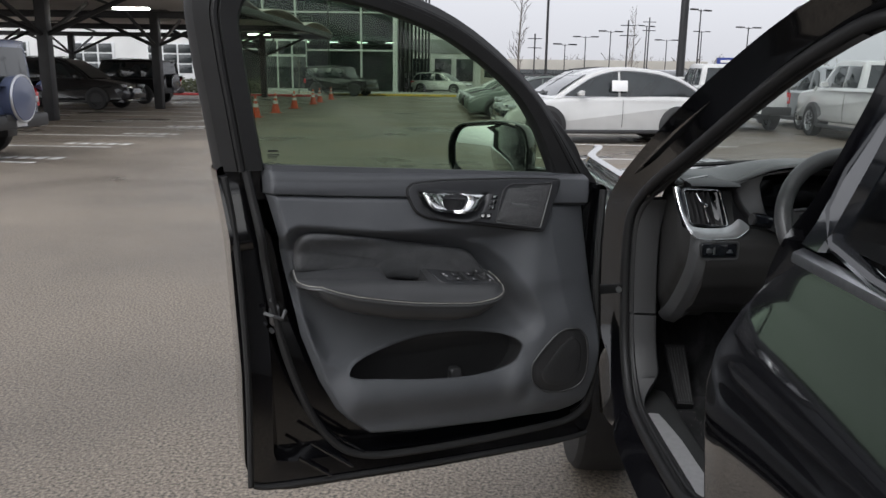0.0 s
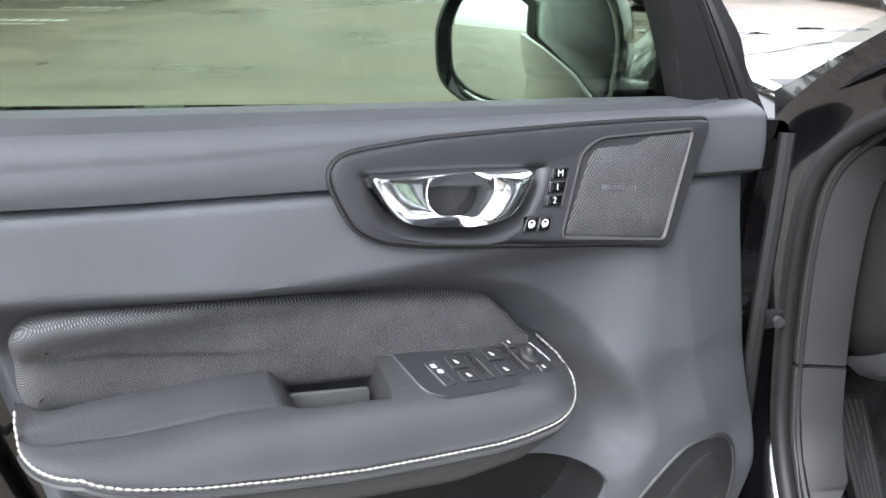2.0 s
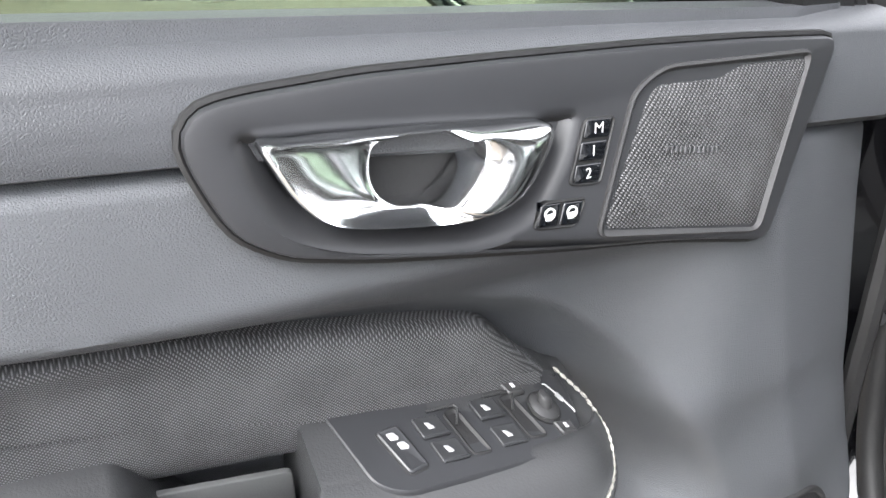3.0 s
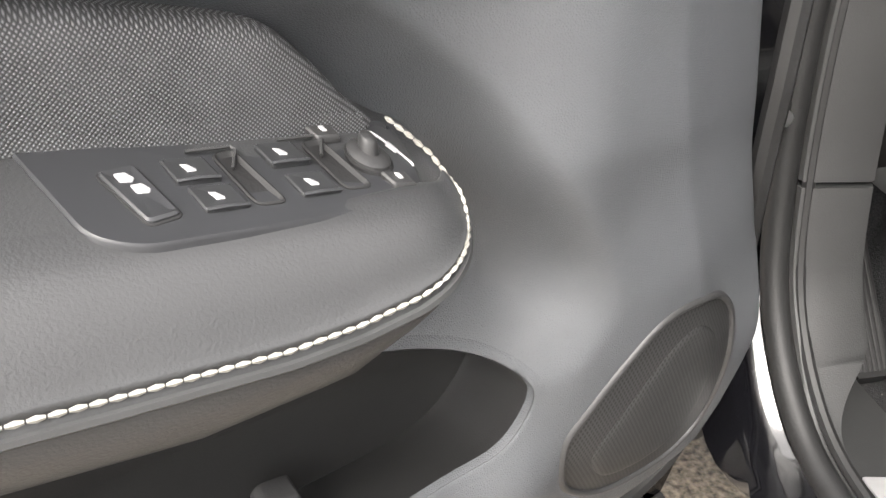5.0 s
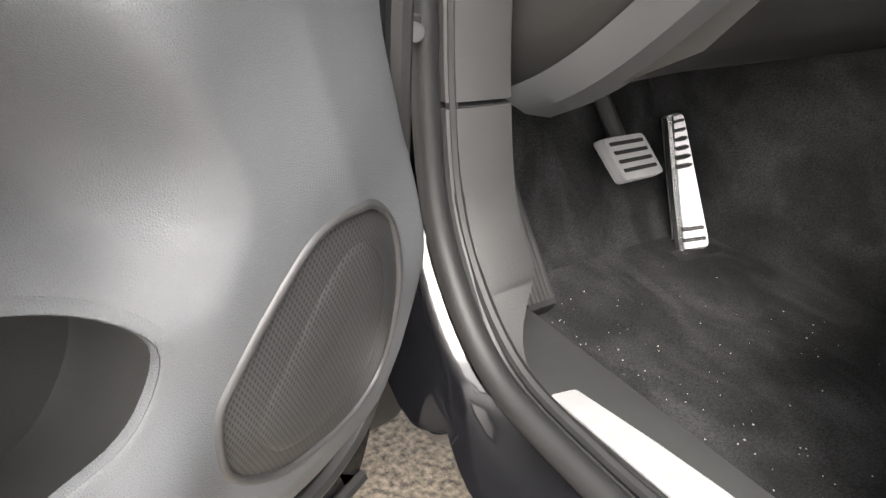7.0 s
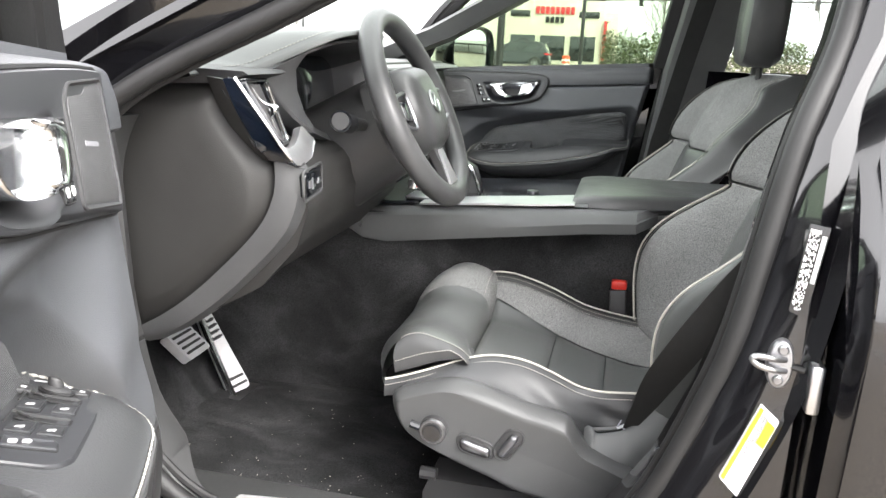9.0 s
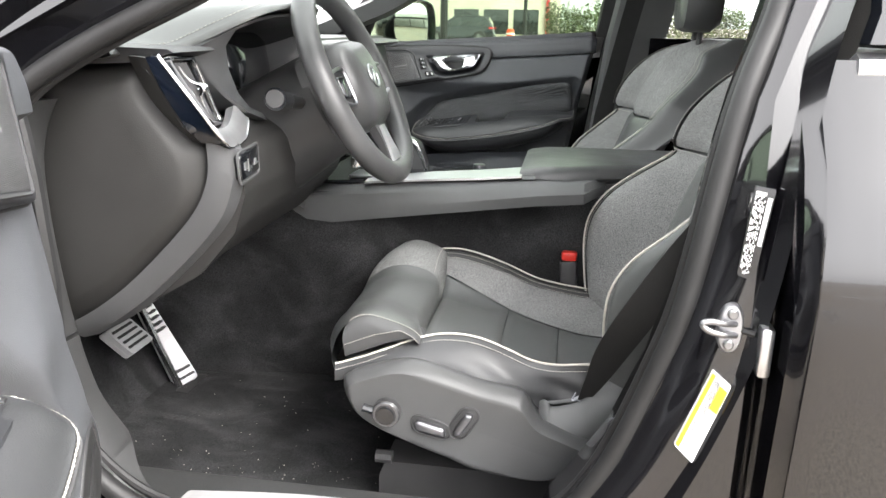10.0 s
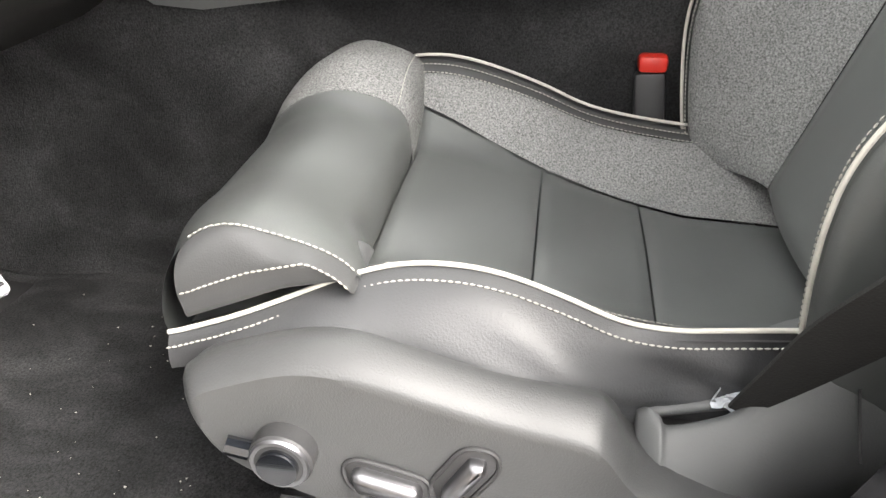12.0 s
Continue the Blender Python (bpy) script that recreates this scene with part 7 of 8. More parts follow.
# ---- vehicles of the car park ----
SHAPES = {
    # lower body outline, cabin outline (share of length from the tail, share of height), lean of the flanks, pillars
    "coupe": ([(0, 0.30), (0.0, 0.44), (0.02, 0.54), (0.05, 0.60), (0.25, 0.625), (0.62, 0.60), (0.74, 0.585), (0.86, 0.545), (0.95, 0.47), (0.985, 0.38), (1.0, 0.28), (0.99, 0.18), (0.95, 0.15), (0.5, 0.14), (0.05, 0.17)],
              [(0.035, 0.60), (0.09, 0.73), (0.17, 0.86), (0.27, 0.955), (0.40, 0.998), (0.50, 0.99), (0.60, 0.91), (0.68, 0.78), (0.78, 0.585)], 0.34, (0.18, 0.47, 0.735)),
    "suv": ([(0, 0.24), (0.0, 0.40), (0.012, 0.55), (0.03, 0.60), (0.25, 0.61), (0.70, 0.60), (0.84, 0.565), (0.95, 0.50), (0.985, 0.42), (1.0, 0.32), (0.99, 0.20), (0.96, 0.155), (0.5, 0.14), (0.06, 0.16)],
            [(0.015, 0.60), (0.05, 0.78), (0.10, 0.94), (0.20, 0.985), (0.40, 1.0), (0.53, 0.965), (0.63, 0.83), (0.745, 0.585)], 0.30, (0.17, 0.44, 0.70)),
    "sedan": ([(0, 0.30), (0.0, 0.50), (0.02, 0.62), (0.10, 0.66), (0.25, 0.66), (0.72, 0.63), (0.86, 0.58), (0.96, 0.47), (1.0, 0.34), (0.99, 0.20), (0.95, 0.15), (0.5, 0.13), (0.06, 0.16)],
              [(0.06, 0.64), (0.18, 0.84), (0.32, 0.97), (0.45, 1.0), (0.57, 0.93), (0.67, 0.80), (0.76, 0.63)], 0.34, (0.28, 0.48, 0.72)),
    "box": ([(0, 0.30), (0.0, 0.57), (0.03, 0.60), (0.70, 0.60), (0.72, 0.585), (0.97, 0.575), (0.995, 0.53), (1.0, 0.30), (0.97, 0.22), (0.5, 0.21), (0.03, 0.24)],
            [(0.01, 0.59), (0.02, 0.93), (0.05, 0.985), (0.30, 1.0), (0.60, 0.985), (0.635, 0.94), (0.695, 0.59)], 0.14, (0.22, 0.43, 0.66)),
    "pickup": ([(0, 0.34), (0.0, 0.64), (0.02, 0.66), (0.36, 0.66), (0.74, 0.655), (0.78, 0.64), (0.96, 0.60), (0.995, 0.52), (1.0, 0.32), (0.97, 0.23), (0.5, 0.21), (0.04, 0.25)],
               [(0.37, 0.64), (0.385, 0.94), (0.42, 0.985), (0.58, 1.0), (0.66, 0.96), (0.765, 0.64)], 0.22, (0.53, 0.73)),
}
DARK_GLASS = mat("car_window", (0.020, 0.025, 0.027), 0.05, vary=0.2, scale=2, coat=0.6)
LAMP_RED = mat("tail_lamp", (0.55, 0.025, 0.03), 0.2, vary=0.2, scale=20, coat=0.5)
LAMP_CLEAR = mat("head_lamp", (0.55, 0.57, 0.60), 0.12, 0.4, vary=0.2, scale=20, coat=0.5)


def paint(name, colour):
    return mat(name, colour, 0.22, vary=0.06, scale=2, coat=0.8)


def cut(poly, axis, value, keep):
    """A convex outline cut by a line: the part whose coordinate lies above (keep 1) or below (keep -1)."""
    out = []
    for a, b in zip(poly, poly[1:] + poly[:1]):
        da, db = keep * (a[axis] - value), keep * (b[axis] - value)
        if da >= 0:
            out.append(a)
        if da * db < 0:
            w = da / (da - db)
            out.append((a[0] + (b[0] - a[0]) * w, a[1] + (b[1] - a[1]) * w))
    return out


def vehicle(name, text, kind, size, colour, at, yaw, group="parked vehicles", spare=False, rim=None, bumper=None, clad=None):
    """A parked vehicle, built with its nose towards +y and then turned by yaw."""
    L, W, H = size
    low, cab, lean, pillars = SHAPES[kind]
    t = thing(name, (0, 0, 0), text, "truck" if kind == "pickup" else "car", group)
    P = lambda u, z: ((u - 0.5) * L, z * H)
    r = {"coupe": 0.385, "suv": 0.38, "sedan": 0.34, "box": 0.40, "pickup": 0.41}[kind]
    axles = {"coupe": (0.185, 0.815), "suv": (0.19, 0.795), "sedan": (0.19, 0.80), "box": (0.20, 0.80), "pickup": (0.20, 0.79)}[kind]
    body = curve([P(*p) for p in low], 4, True)
    bow = lambda y, z: 0.10 * abs(2 * y / L) ** 4 - 0.025 * math.cos(math.pi * min(1, max(-1, (z / H - 0.42) / 0.35)))
    rings = [[(s * (W / 2 - e - bow(y, z)), y, z) for y, z in inset(body, d)] for s, e, d in ((-1, 0.0, 0.09), (-1, 0.025, 0.03), (-1, 0.08, 0.0), (1, 0.08, 0.0), (1, 0.025, 0.03), (1, 0.0, 0.09))]
    part("body", loft(rings), colour, t, "", 1)
    top = curve([P(*p) for p in cab], 4, False)
    belt = 0.5 * (top[0][1] + top[-1][1])
    loop_c = top + [(top[-1][0], belt - 0.10), (top[0][0], belt - 0.10)]
    half = lambda z: W / 2 - 0.10 - lean * 0.75 * max(0, z - belt)
    part("cabin", loft([[(s * (half(z) - e), y, z) for y, z in inset(loop_c, d)] for s, e, d in ((-1, 0.0, 0.07), (-1, 0.02, 0.02), (-1, 0.07, 0.0), (1, 0.07, 0.0), (1, 0.02, 0.02), (1, 0.0, 0.07))]), colour, t, "", 1)
    # side windows between the pillars
    frame_in = 0.14 if kind in ("box", "pickup") else 0.10
    glass_line = cut(inset(loop_c, frame_in), 1, belt + 0.04, 1)
    lo, hi = min(p[0] for p in glass_line), max(p[0] for p in glass_line)
    marks = [lo] + [P(u, 0)[0] for u in pillars[1 if kind in ("coupe", "sedan") else 0:-1]] + [hi]
    for s in (-1, 1):
        for a, b in zip(marks, marks[1:]):
            piece = cut(cut(glass_line, 0, a + 0.025, 1), 0, b - 0.025, -1)
            if len(piece) > 2:
                part("side_window", flat_pad(piece, lambda y, z, h: Vector((s * (half(z) + h), y, z)), -0.02, 0.006, 0.003), DARK_GLASS, t, "", 1)
        if kind in ("coupe", "sedan", "suv"):
            ring = inset(glass_line, -0.015)
            part("window_trim", tube([(s * (half(z) + 0.004), y, z) for y, z in ring], 0.012, 5, True), SATIN if kind == "coupe" else PLASTIC, t, "", 1)
    # windscreen and rear glass lie on the cabin's slopes
    def slope(i0, i1, nm):
        (y0, z0), (y1, z1) = P(*cab[i0]), P(*cab[i1])
        rows = []
        for w in (0.06, 0.35, 0.65, 0.95):
            z = z0 + (z1 - z0) * w
            cand = [p for p in top if (p[0] > (top[0][0] + top[-1][0]) / 2) == (nm == "windscreen")]
            y = min(cand, key=lambda p: abs(p[1] - z))[0]
            o = 0.012 if nm == "windscreen" else -0.012
            rows.append([(q * (half(z) - 0.13), y + o + (0.0 if abs(q) > 0.5 else o), z + 0.012) for q in (-1, -0.5, 0, 0.5, 1)])
        back = [[(x, y - 2.5 * o, z) for x, y, z in r0] for r0 in rows]
        part(nm, loft([a + b[::-1] for a, b in zip(rows, back)]), DARK_GLASS, t, "", 1)
    slope(len(cab) - 1, len(cab) - 3, "windscreen")
    slope(0, 2 if kind in ("coupe", "suv", "sedan") else 1, "rear_glass")
    soft = kind in ("coupe", "suv", "sedan")
    for s in (-1, 1):
        zr, dz = ((0.535, 0.035) if kind == "coupe" else (0.55, 0.06) if soft else (0.50, 0.155))
        part("tail_lamp", box((s * W * 0.43 - 0.11, -L / 2 - 0.01, zr * H - dz), (s * W * 0.43 + 0.09, -L / 2 + (0.34 if soft else 0.14), zr * H + dz), 0.02), LAMP_RED, t, "", 1)
        if not soft:
            part("reversing_lamp", box((s * W * 0.43 - 0.07, -L / 2 - 0.016, zr * H - 0.09), (s * W * 0.43 + 0.05, -L / 2 + 0.1, zr * H + 0.02), 0.01), LAMP_CLEAR, t, "", 1)
        zf = (0.47 if soft else 0.46) * H
        part("head_lamp", box((s * W * 0.37 - 0.15, L / 2 - 0.26, zf - 0.05), (s * W * 0.37 + 0.13, L / 2 - 0.055, zf + 0.05), 0.03), LAMP_CLEAR, t, "", 1)
        ym = P(0.66, 0)[0]
        part("wing_mirror", loft([[(s * (W / 2 + 0.02 + 0.11 * a), ym + b * c, belt + 0.10 + d * c) for b, d in ((-0.06, -0.05), (-0.06, 0.06), (0.02, 0.08), (0.09, 0.02), (0.07, -0.04))] for a, c in ((-0.8, 0.5), (-0.3, 1.0), (0.8, 1.0), (1.0, 0.7))]), colour, t, "", 1)
        part("door_line", tube([(s * (W / 2 - bow(P(0.46, 0)[0], z * H) + 0.001), P(0.46, 0)[0], z * H) for z in span(0.22, 0.58, 6)], 0.005, 4), PLASTIC, t, "", 1)
        part("sill_cladding", box((s * (W / 2 - 0.02) - 0.05, P(axles[0], 0)[0] + r, 0.135 * H), (s * (W / 2 - 0.02) + 0.05, P(axles[1], 0)[0] - r, 0.185 * H), 0.03), PLASTIC, t, "", 1)
        for u in axles:
            y = P(u, 0)[0]
            arch = [(y + (r + 0.075) * math.cos(q), max(0.15 * H, r + (r + 0.075) * math.sin(q))) for q in span(-0.45, math.pi + 0.45, 24)]
            part("wheel_arch", flat_pad(arch, lambda a, b, h: Vector((s * h, a, b)), W / 2 - 0.3, W / 2 + 0.012, 0.015), PLASTIC, t, "", 1)
            car_wheel(t, s * (W / 2 - 0.085), y, s, r, 1, None, rim or SILVER, 0.24)
    bm_mat = bumper or PLASTIC
    if soft:
        part("rear_bumper", box((-W * 0.46, -L / 2 - 0.015, 0.16 * H), (W * 0.46, -L / 2 + 0.22, 0.30 * H), 0.05), PLASTIC, t, "", 1)
        part("spoiler", box((-W * 0.30, P(cab[2][0], 0)[0] - 0.16, P(0, cab[2][1])[1] - 0.02), (W * 0.30, P(cab[2][0], 0)[0] + 0.14, P(0, cab[2][1])[1] + 0.04), 0.02), colour, t, "", 1)
        part("grille", box((-W * 0.34, L / 2 - 0.12, 0.24 * H), (W * 0.34, L / 2 - 0.02, 0.42 * H), 0.03), BLACK_GLOSS, t, "", 1)
    else:
        part("rear_bumper", box((-W * 0.49, -L / 2 - 0.14, 0.25 * H), (W * 0.49, -L / 2 + 0.10, 0.37 * H), 0.05), bm_mat, t, "", 1)
        part("bumper_step", box((-W * 0.22, -L / 2 - 0.146, 0.325 * H), (W * 0.22, -L / 2 - 0.02, 0.375 * H), 0.01), PLASTIC, t, "", 1)
        part("front_bumper", box((-W * 0.46, L / 2 - 0.16, 0.18 * H), (W * 0.46, L / 2 + 0.06, 0.32 * H), 0.05), bm_mat, t, "", 1)
        part("grille", box((-W * 0.28, L / 2 - 0.08, 0.33 * H), (W * 0.28, L / 2 + 0.025, 0.52 * H), 0.03), SILVER if bumper else BLACK_GLOSS, t, "", 1)
    part("number_plate", box((-0.15, -L / 2 - 0.16 if not soft else -L / 2 - 0.02, 0.27 * H), (0.15, -L / 2 + 0.01, 0.27 * H + 0.14), 0.006), WHITE, t, "", 1)
    if kind == "pickup":
        part("bed_floor", box((-W * 0.40, -L / 2 + 0.06, 0.655 * H), (W * 0.40, P(0.36, 0)[0], 0.668 * H), 0.01), PLASTIC, t, "", 1)
        part("tailgate", box((-W * 0.39, -L / 2 - 0.014, 0.39 * H), (W * 0.39, -L / 2 + 0.05, 0.655 * H), 0.03), colour, t, "", 1)
        part("tailgate_handle", box((-0.10, -L / 2 - 0.024, 0.60 * H), (0.10, -L / 2, 0.625 * H), 0.01), PLASTIC, t, "", 1)
        part("tailgate_badge", flat_pad(rounded([(-0.07, 0.50 * H), (0.07, 0.50 * H), (0.05, 0.585 * H), (-0.05, 0.585 * H)], 0.03, 3), lambda a, b, h: Vector((a, -L / 2 - h, b)), 0.0, 0.024, 0.004), SATIN, t, "", 1)
    elif kind != "coupe":
        for s in (-1, 1):
            part("roof_rail", tube([(s * (half(0.95 * H) - 0.08), P(u, 0)[0], H * z) for u, z in ((0.15, 0.965), (0.19, 1.0), (0.42, 1.022), (0.54, 0.985))], 0.02, 6), PLASTIC, t, "", 1)
    if spare:
        ring = lambda rr, yy: [(rr * math.cos(q), yy, 0.50 * H + rr * math.sin(q)) for q in span(0, 2 * math.pi, 32)[:-1]]
        part("spare_wheel", loft([ring(0.36, -L / 2), ring(0.38, -L / 2 - 0.04), ring(0.38, -L / 2 - 0.20), ring(0.35, -L / 2 - 0.235), ring(0.15, -L / 2 - 0.26), ring(0.02, -L / 2 - 0.262)]), spare, t, "spare wheel under a smooth cover", 1)
        part("spare_ring", tube(ring(0.372, -L / 2 - 0.205), 0.022, 8, True), SATIN, t, "", 1)
    t.matrix_basis = pose(at[0], at[1], 0, 0, 0, yaw)
    return t


P_WHITE = paint("white_car_paint", (0.60, 0.60, 0.59))
P_BLACK = paint("black_car_paint", (0.010, 0.010, 0.012))
P_BLUE = paint("blue_grey_car_paint", (0.10, 0.12, 0.20))
P_GREY = paint("grey_green_car_paint", (0.10, 0.12, 0.11))
P_SILVER = paint("silver_car_paint", (0.30, 0.31, 0.32))
vehicle("parked_suv", "white electric SUV with a paper in its window", "coupe", (4.90, 1.94, 1.69), P_WHITE, (3.36, 21.55), 99, rim=SILVER)
tagged(part("price_paper", flat_pad([(0, 0), (0.34, 0), (0.34, 0.235), (0, 0.235)], lambda a, b, h: Vector((3.45 + a * 0.988, 20.64 - a * 0.156 - h + 0.25 * b, 1.16 + b)), 0.0, 0.004, 0.001), WHITE, k=1), "white price paper on a parked car's side window", "paper")
for i, (y, c) in enumerate(((30.4, P_GREY), (33.4, P_GREY), (36.4, P_BLACK), (39.4, P_GREY), (42.4, P_WHITE))):
    vehicle("parked_sedan", "parked saloon car in a row, nose towards the lane", "sedan", (4.9, 1.9, 1.50), c, (2.75 - 0.12 * i, y + 0.4), 90, "row of parked saloons")
vehicle("parked_suv", "silver SUV parked behind the white one", "suv", (4.9, 1.95, 1.70), P_SILVER, (3.5, 26.2), 92)
vehicle("parked_suv", "dark SUV parked beyond the white one", "suv", (4.9, 1.95, 1.75), P_BLACK, (7.2, 30.5), 178)
vehicle("pickup_truck", "white pickup truck with a chrome rear bumper", "pickup", (5.9, 2.05, 1.96), P_WHITE, (10.45, 22.6), -2, bumper=CHROME)
vehicle("pickup_truck", "white pickup truck parked further off", "pickup", (5.9, 2.05, 1.93), P_WHITE, (8.35, 28.3), 0)
vehicle("parked_suv", "silver SUV parked between pickup trucks", "suv", (5.2, 2.0, 1.90), P_SILVER, (11.3, 28.5), 0)
vehicle("parked_suv", "white SUV in front of the showroom", "suv", (4.9, 1.95, 1.70), P_WHITE, (-1.6, 68.5), -112)
vehicle("parked_suv", "black SUV behind the white one at the showroom", "suv", (4.8, 1.95, 1.75), P_BLACK, (-4.6, 72.0), -75)
vehicle("off_road_car", "black boxy off-road car before the showroom", "box", (4.8, 1.95, 1.97), P_BLACK, (-8.3, 57.6), -108, rim=PLASTIC)
vehicle("off_road_car", "black boxy off-road car with spare wheel under the canopy", "box", (4.7, 1.95, 1.97), P_BLACK, (-15.6, 39.4), 83, spare=P_BLACK, rim=PLASTIC)
vehicle("parked_suv", "large black SUV under the canopy", "suv", (5.4, 2.05, 1.93), P_BLACK, (-15.3, 33.6), -92, rim=PLASTIC)
vehicle("off_road_car", "blue-grey boxy off-road car with a spare wheel on its back", "box", (4.7, 1.95, 1.97), P_BLUE, (-9.65, 15.7), 92, spare=P_BLUE, rim=PLASTIC)
vehicle("parked_suv", "dark blue SUV parked at the far roadside", "suv", (5.2, 2.0, 1.85), paint("deep_blue_car_paint", (0.012, 0.016, 0.022)), (57.0, 12.9), 0)
for i in range(6):
    vehicle("parked_sedan", "distant parked car by a low hall", "sedan" if i % 2 else "suv", (4.8, 1.9, 1.6), (P_WHITE, P_BLACK, P_SILVER)[i % 3], (4.5 + 3.2 * i, 82 + 2.0 * (i % 2)), 4, "distant parked cars")

# ---- parking lines, kerbs ----
def flat_mark(name, poly, z, text, material=LINE):
    return tagged(part(name, flat_pad(poly, lambda a, b, h: Vector((a, b, h)), 0.0, z, 0.001), material, k=1), text, "marking", kind="structure")
for i in range(11):
    y = 15.2 + 2.75 * i
    flat_mark("bay_line", [(-22, y), (-6.7, y), (-6.7, y + 0.10), (-22, y + 0.10)], 0.004, "worn white parking bay line")
    if i < 7:
        for j in range(5):
            flat_mark("bay_letter", [(-7.9 + 0.28 * j, y + 0.55), (-7.72 + 0.28 * j, y + 0.55), (-7.72 + 0.28 * j, y + 0.85), (-7.9 + 0.28 * j, y + 0.85)], 0.004, "worn bar of stencilled bay marking")
for i in range(9):
    y = 17.2 + 3.05 * i
    flat_mark("bay_line", [(0.6, y), (6.2, y), (6.2, y + 0.10), (0.6, y + 0.10)], 0.004, "worn white parking bay line")
WATER = mat("puddle_water", (0.045, 0.040, 0.034), 0.03, vary=0.15, scale=1, bump=0.04, bscale=14)
def puddle(x, y, w, d, seed):
    r = random.Random(seed)
    edge = curve([(x + w * math.cos(q) * r.uniform(0.65, 1.1), y + d * math.sin(q) * r.uniform(0.65, 1.1)) for q in span(0, 2 * math.pi, 15)[:-1]], 5, True)
    tagged(part("puddle", flat_pad(edge, lambda a, b, h: Vector((a, b, h)), 0.0, 0.003, 0.001), WATER, k=1), "shallow puddle of rain water on the asphalt", "puddle", kind="structure")
for q in ((4.35, 16.9, 1.15, 0.65, 3), (2.4, 17.6, 0.7, 0.3, 4), (6.4, 17.4, 0.9, 0.4, 5)):
    puddle(*q)
YELLOW_KERB = mat("yellow_kerb_paint", (0.60, 0.42, 0.05), 0.6, vary=0.25, scale=2, bump=0.3, bscale=60)
RED_KERB = mat("red_kerb_paint", (0.50, 0.06, 0.06), 0.6, vary=0.25, scale=2, bump=0.3, bscale=60)
CONCRETE = mat("concrete", (0.36, 0.35, 0.33), 0.8, vary=0.2, scale=1.5, fine=0.15, fscale=60, bump=0.3, bscale=60)
tagged(part("kerb", box((-11.5, 58.2, 0), (4.5, 58.6, 0.14), 0.03), YELLOW_KERB, k=1), "yellow-painted concrete kerb", "kerb", kind="structure")
tagged(part("kerb", box((-26, 53.0, 0), (-9.2, 53.4, 0.14), 0.03), RED_KERB, k=1), "red-painted concrete kerb", "kerb", kind="structure")
tagged(part("pavement", box((-40, 58.6, 0), (30, 66, 0.13), 0.02), CONCRETE, k=1), "pale concrete pavement before the showroom", "pavement", kind="structure")
tagged(part("pavement", box((-40, 53.4, 0), (-9.2, 58.59, 0.13), 0.02), CONCRETE, k=1), "pale concrete pavement before the workshop", "pavement", kind="structure")

# ---- traffic cones ----
ORANGE = mat("cone_orange", (0.75, 0.10, 0.03), 0.5, vary=0.12, scale=10)
def cone():
    t = thing("traffic_cone", (0, 0, 0), "orange traffic cone with white bands standing on asphalt", "traffic cone", "line of traffic cones")
    ring = lambda r, z, n=20: [(r * math.cos(q), r * math.sin(q), z) for q in span(0, 2 * math.pi, n)[:-1]]
    rad = lambda z: 0.16 - 0.135 * (z - 0.03) / 0.70
    part("base", box((-0.19, -0.19, 0), (0.19, 0.19, 0.035), 0.012), ORANGE, t, "", 1)
    part("body", loft([ring(rad(z), z) for z in (0.03, 0.2, 0.4, 0.6, 0.72, 0.74)]), ORANGE, t, "", 1)
    part("band", loft([ring(rad(z) + 0.004, z) for z in (0.34, 0.46)], True, False), WHITE, t, "", 1)
    part("band", loft([ring(rad(z) + 0.004, z) for z in (0.54, 0.62)], True, False), WHITE, t, "", 1)
    return t
first = cone()
first.matrix_basis = pose(-6.75, 29.0, 0)
for x, y, a in ((-6.85, 32.2, 20), (-7.0, 36.2, 50), (-7.15, 41.2, 5), (-7.3, 43.8, 33), (-7.5, 48.5, 70)):
    copy_thing(first, pose(x, y, 0, 0, 0, a))

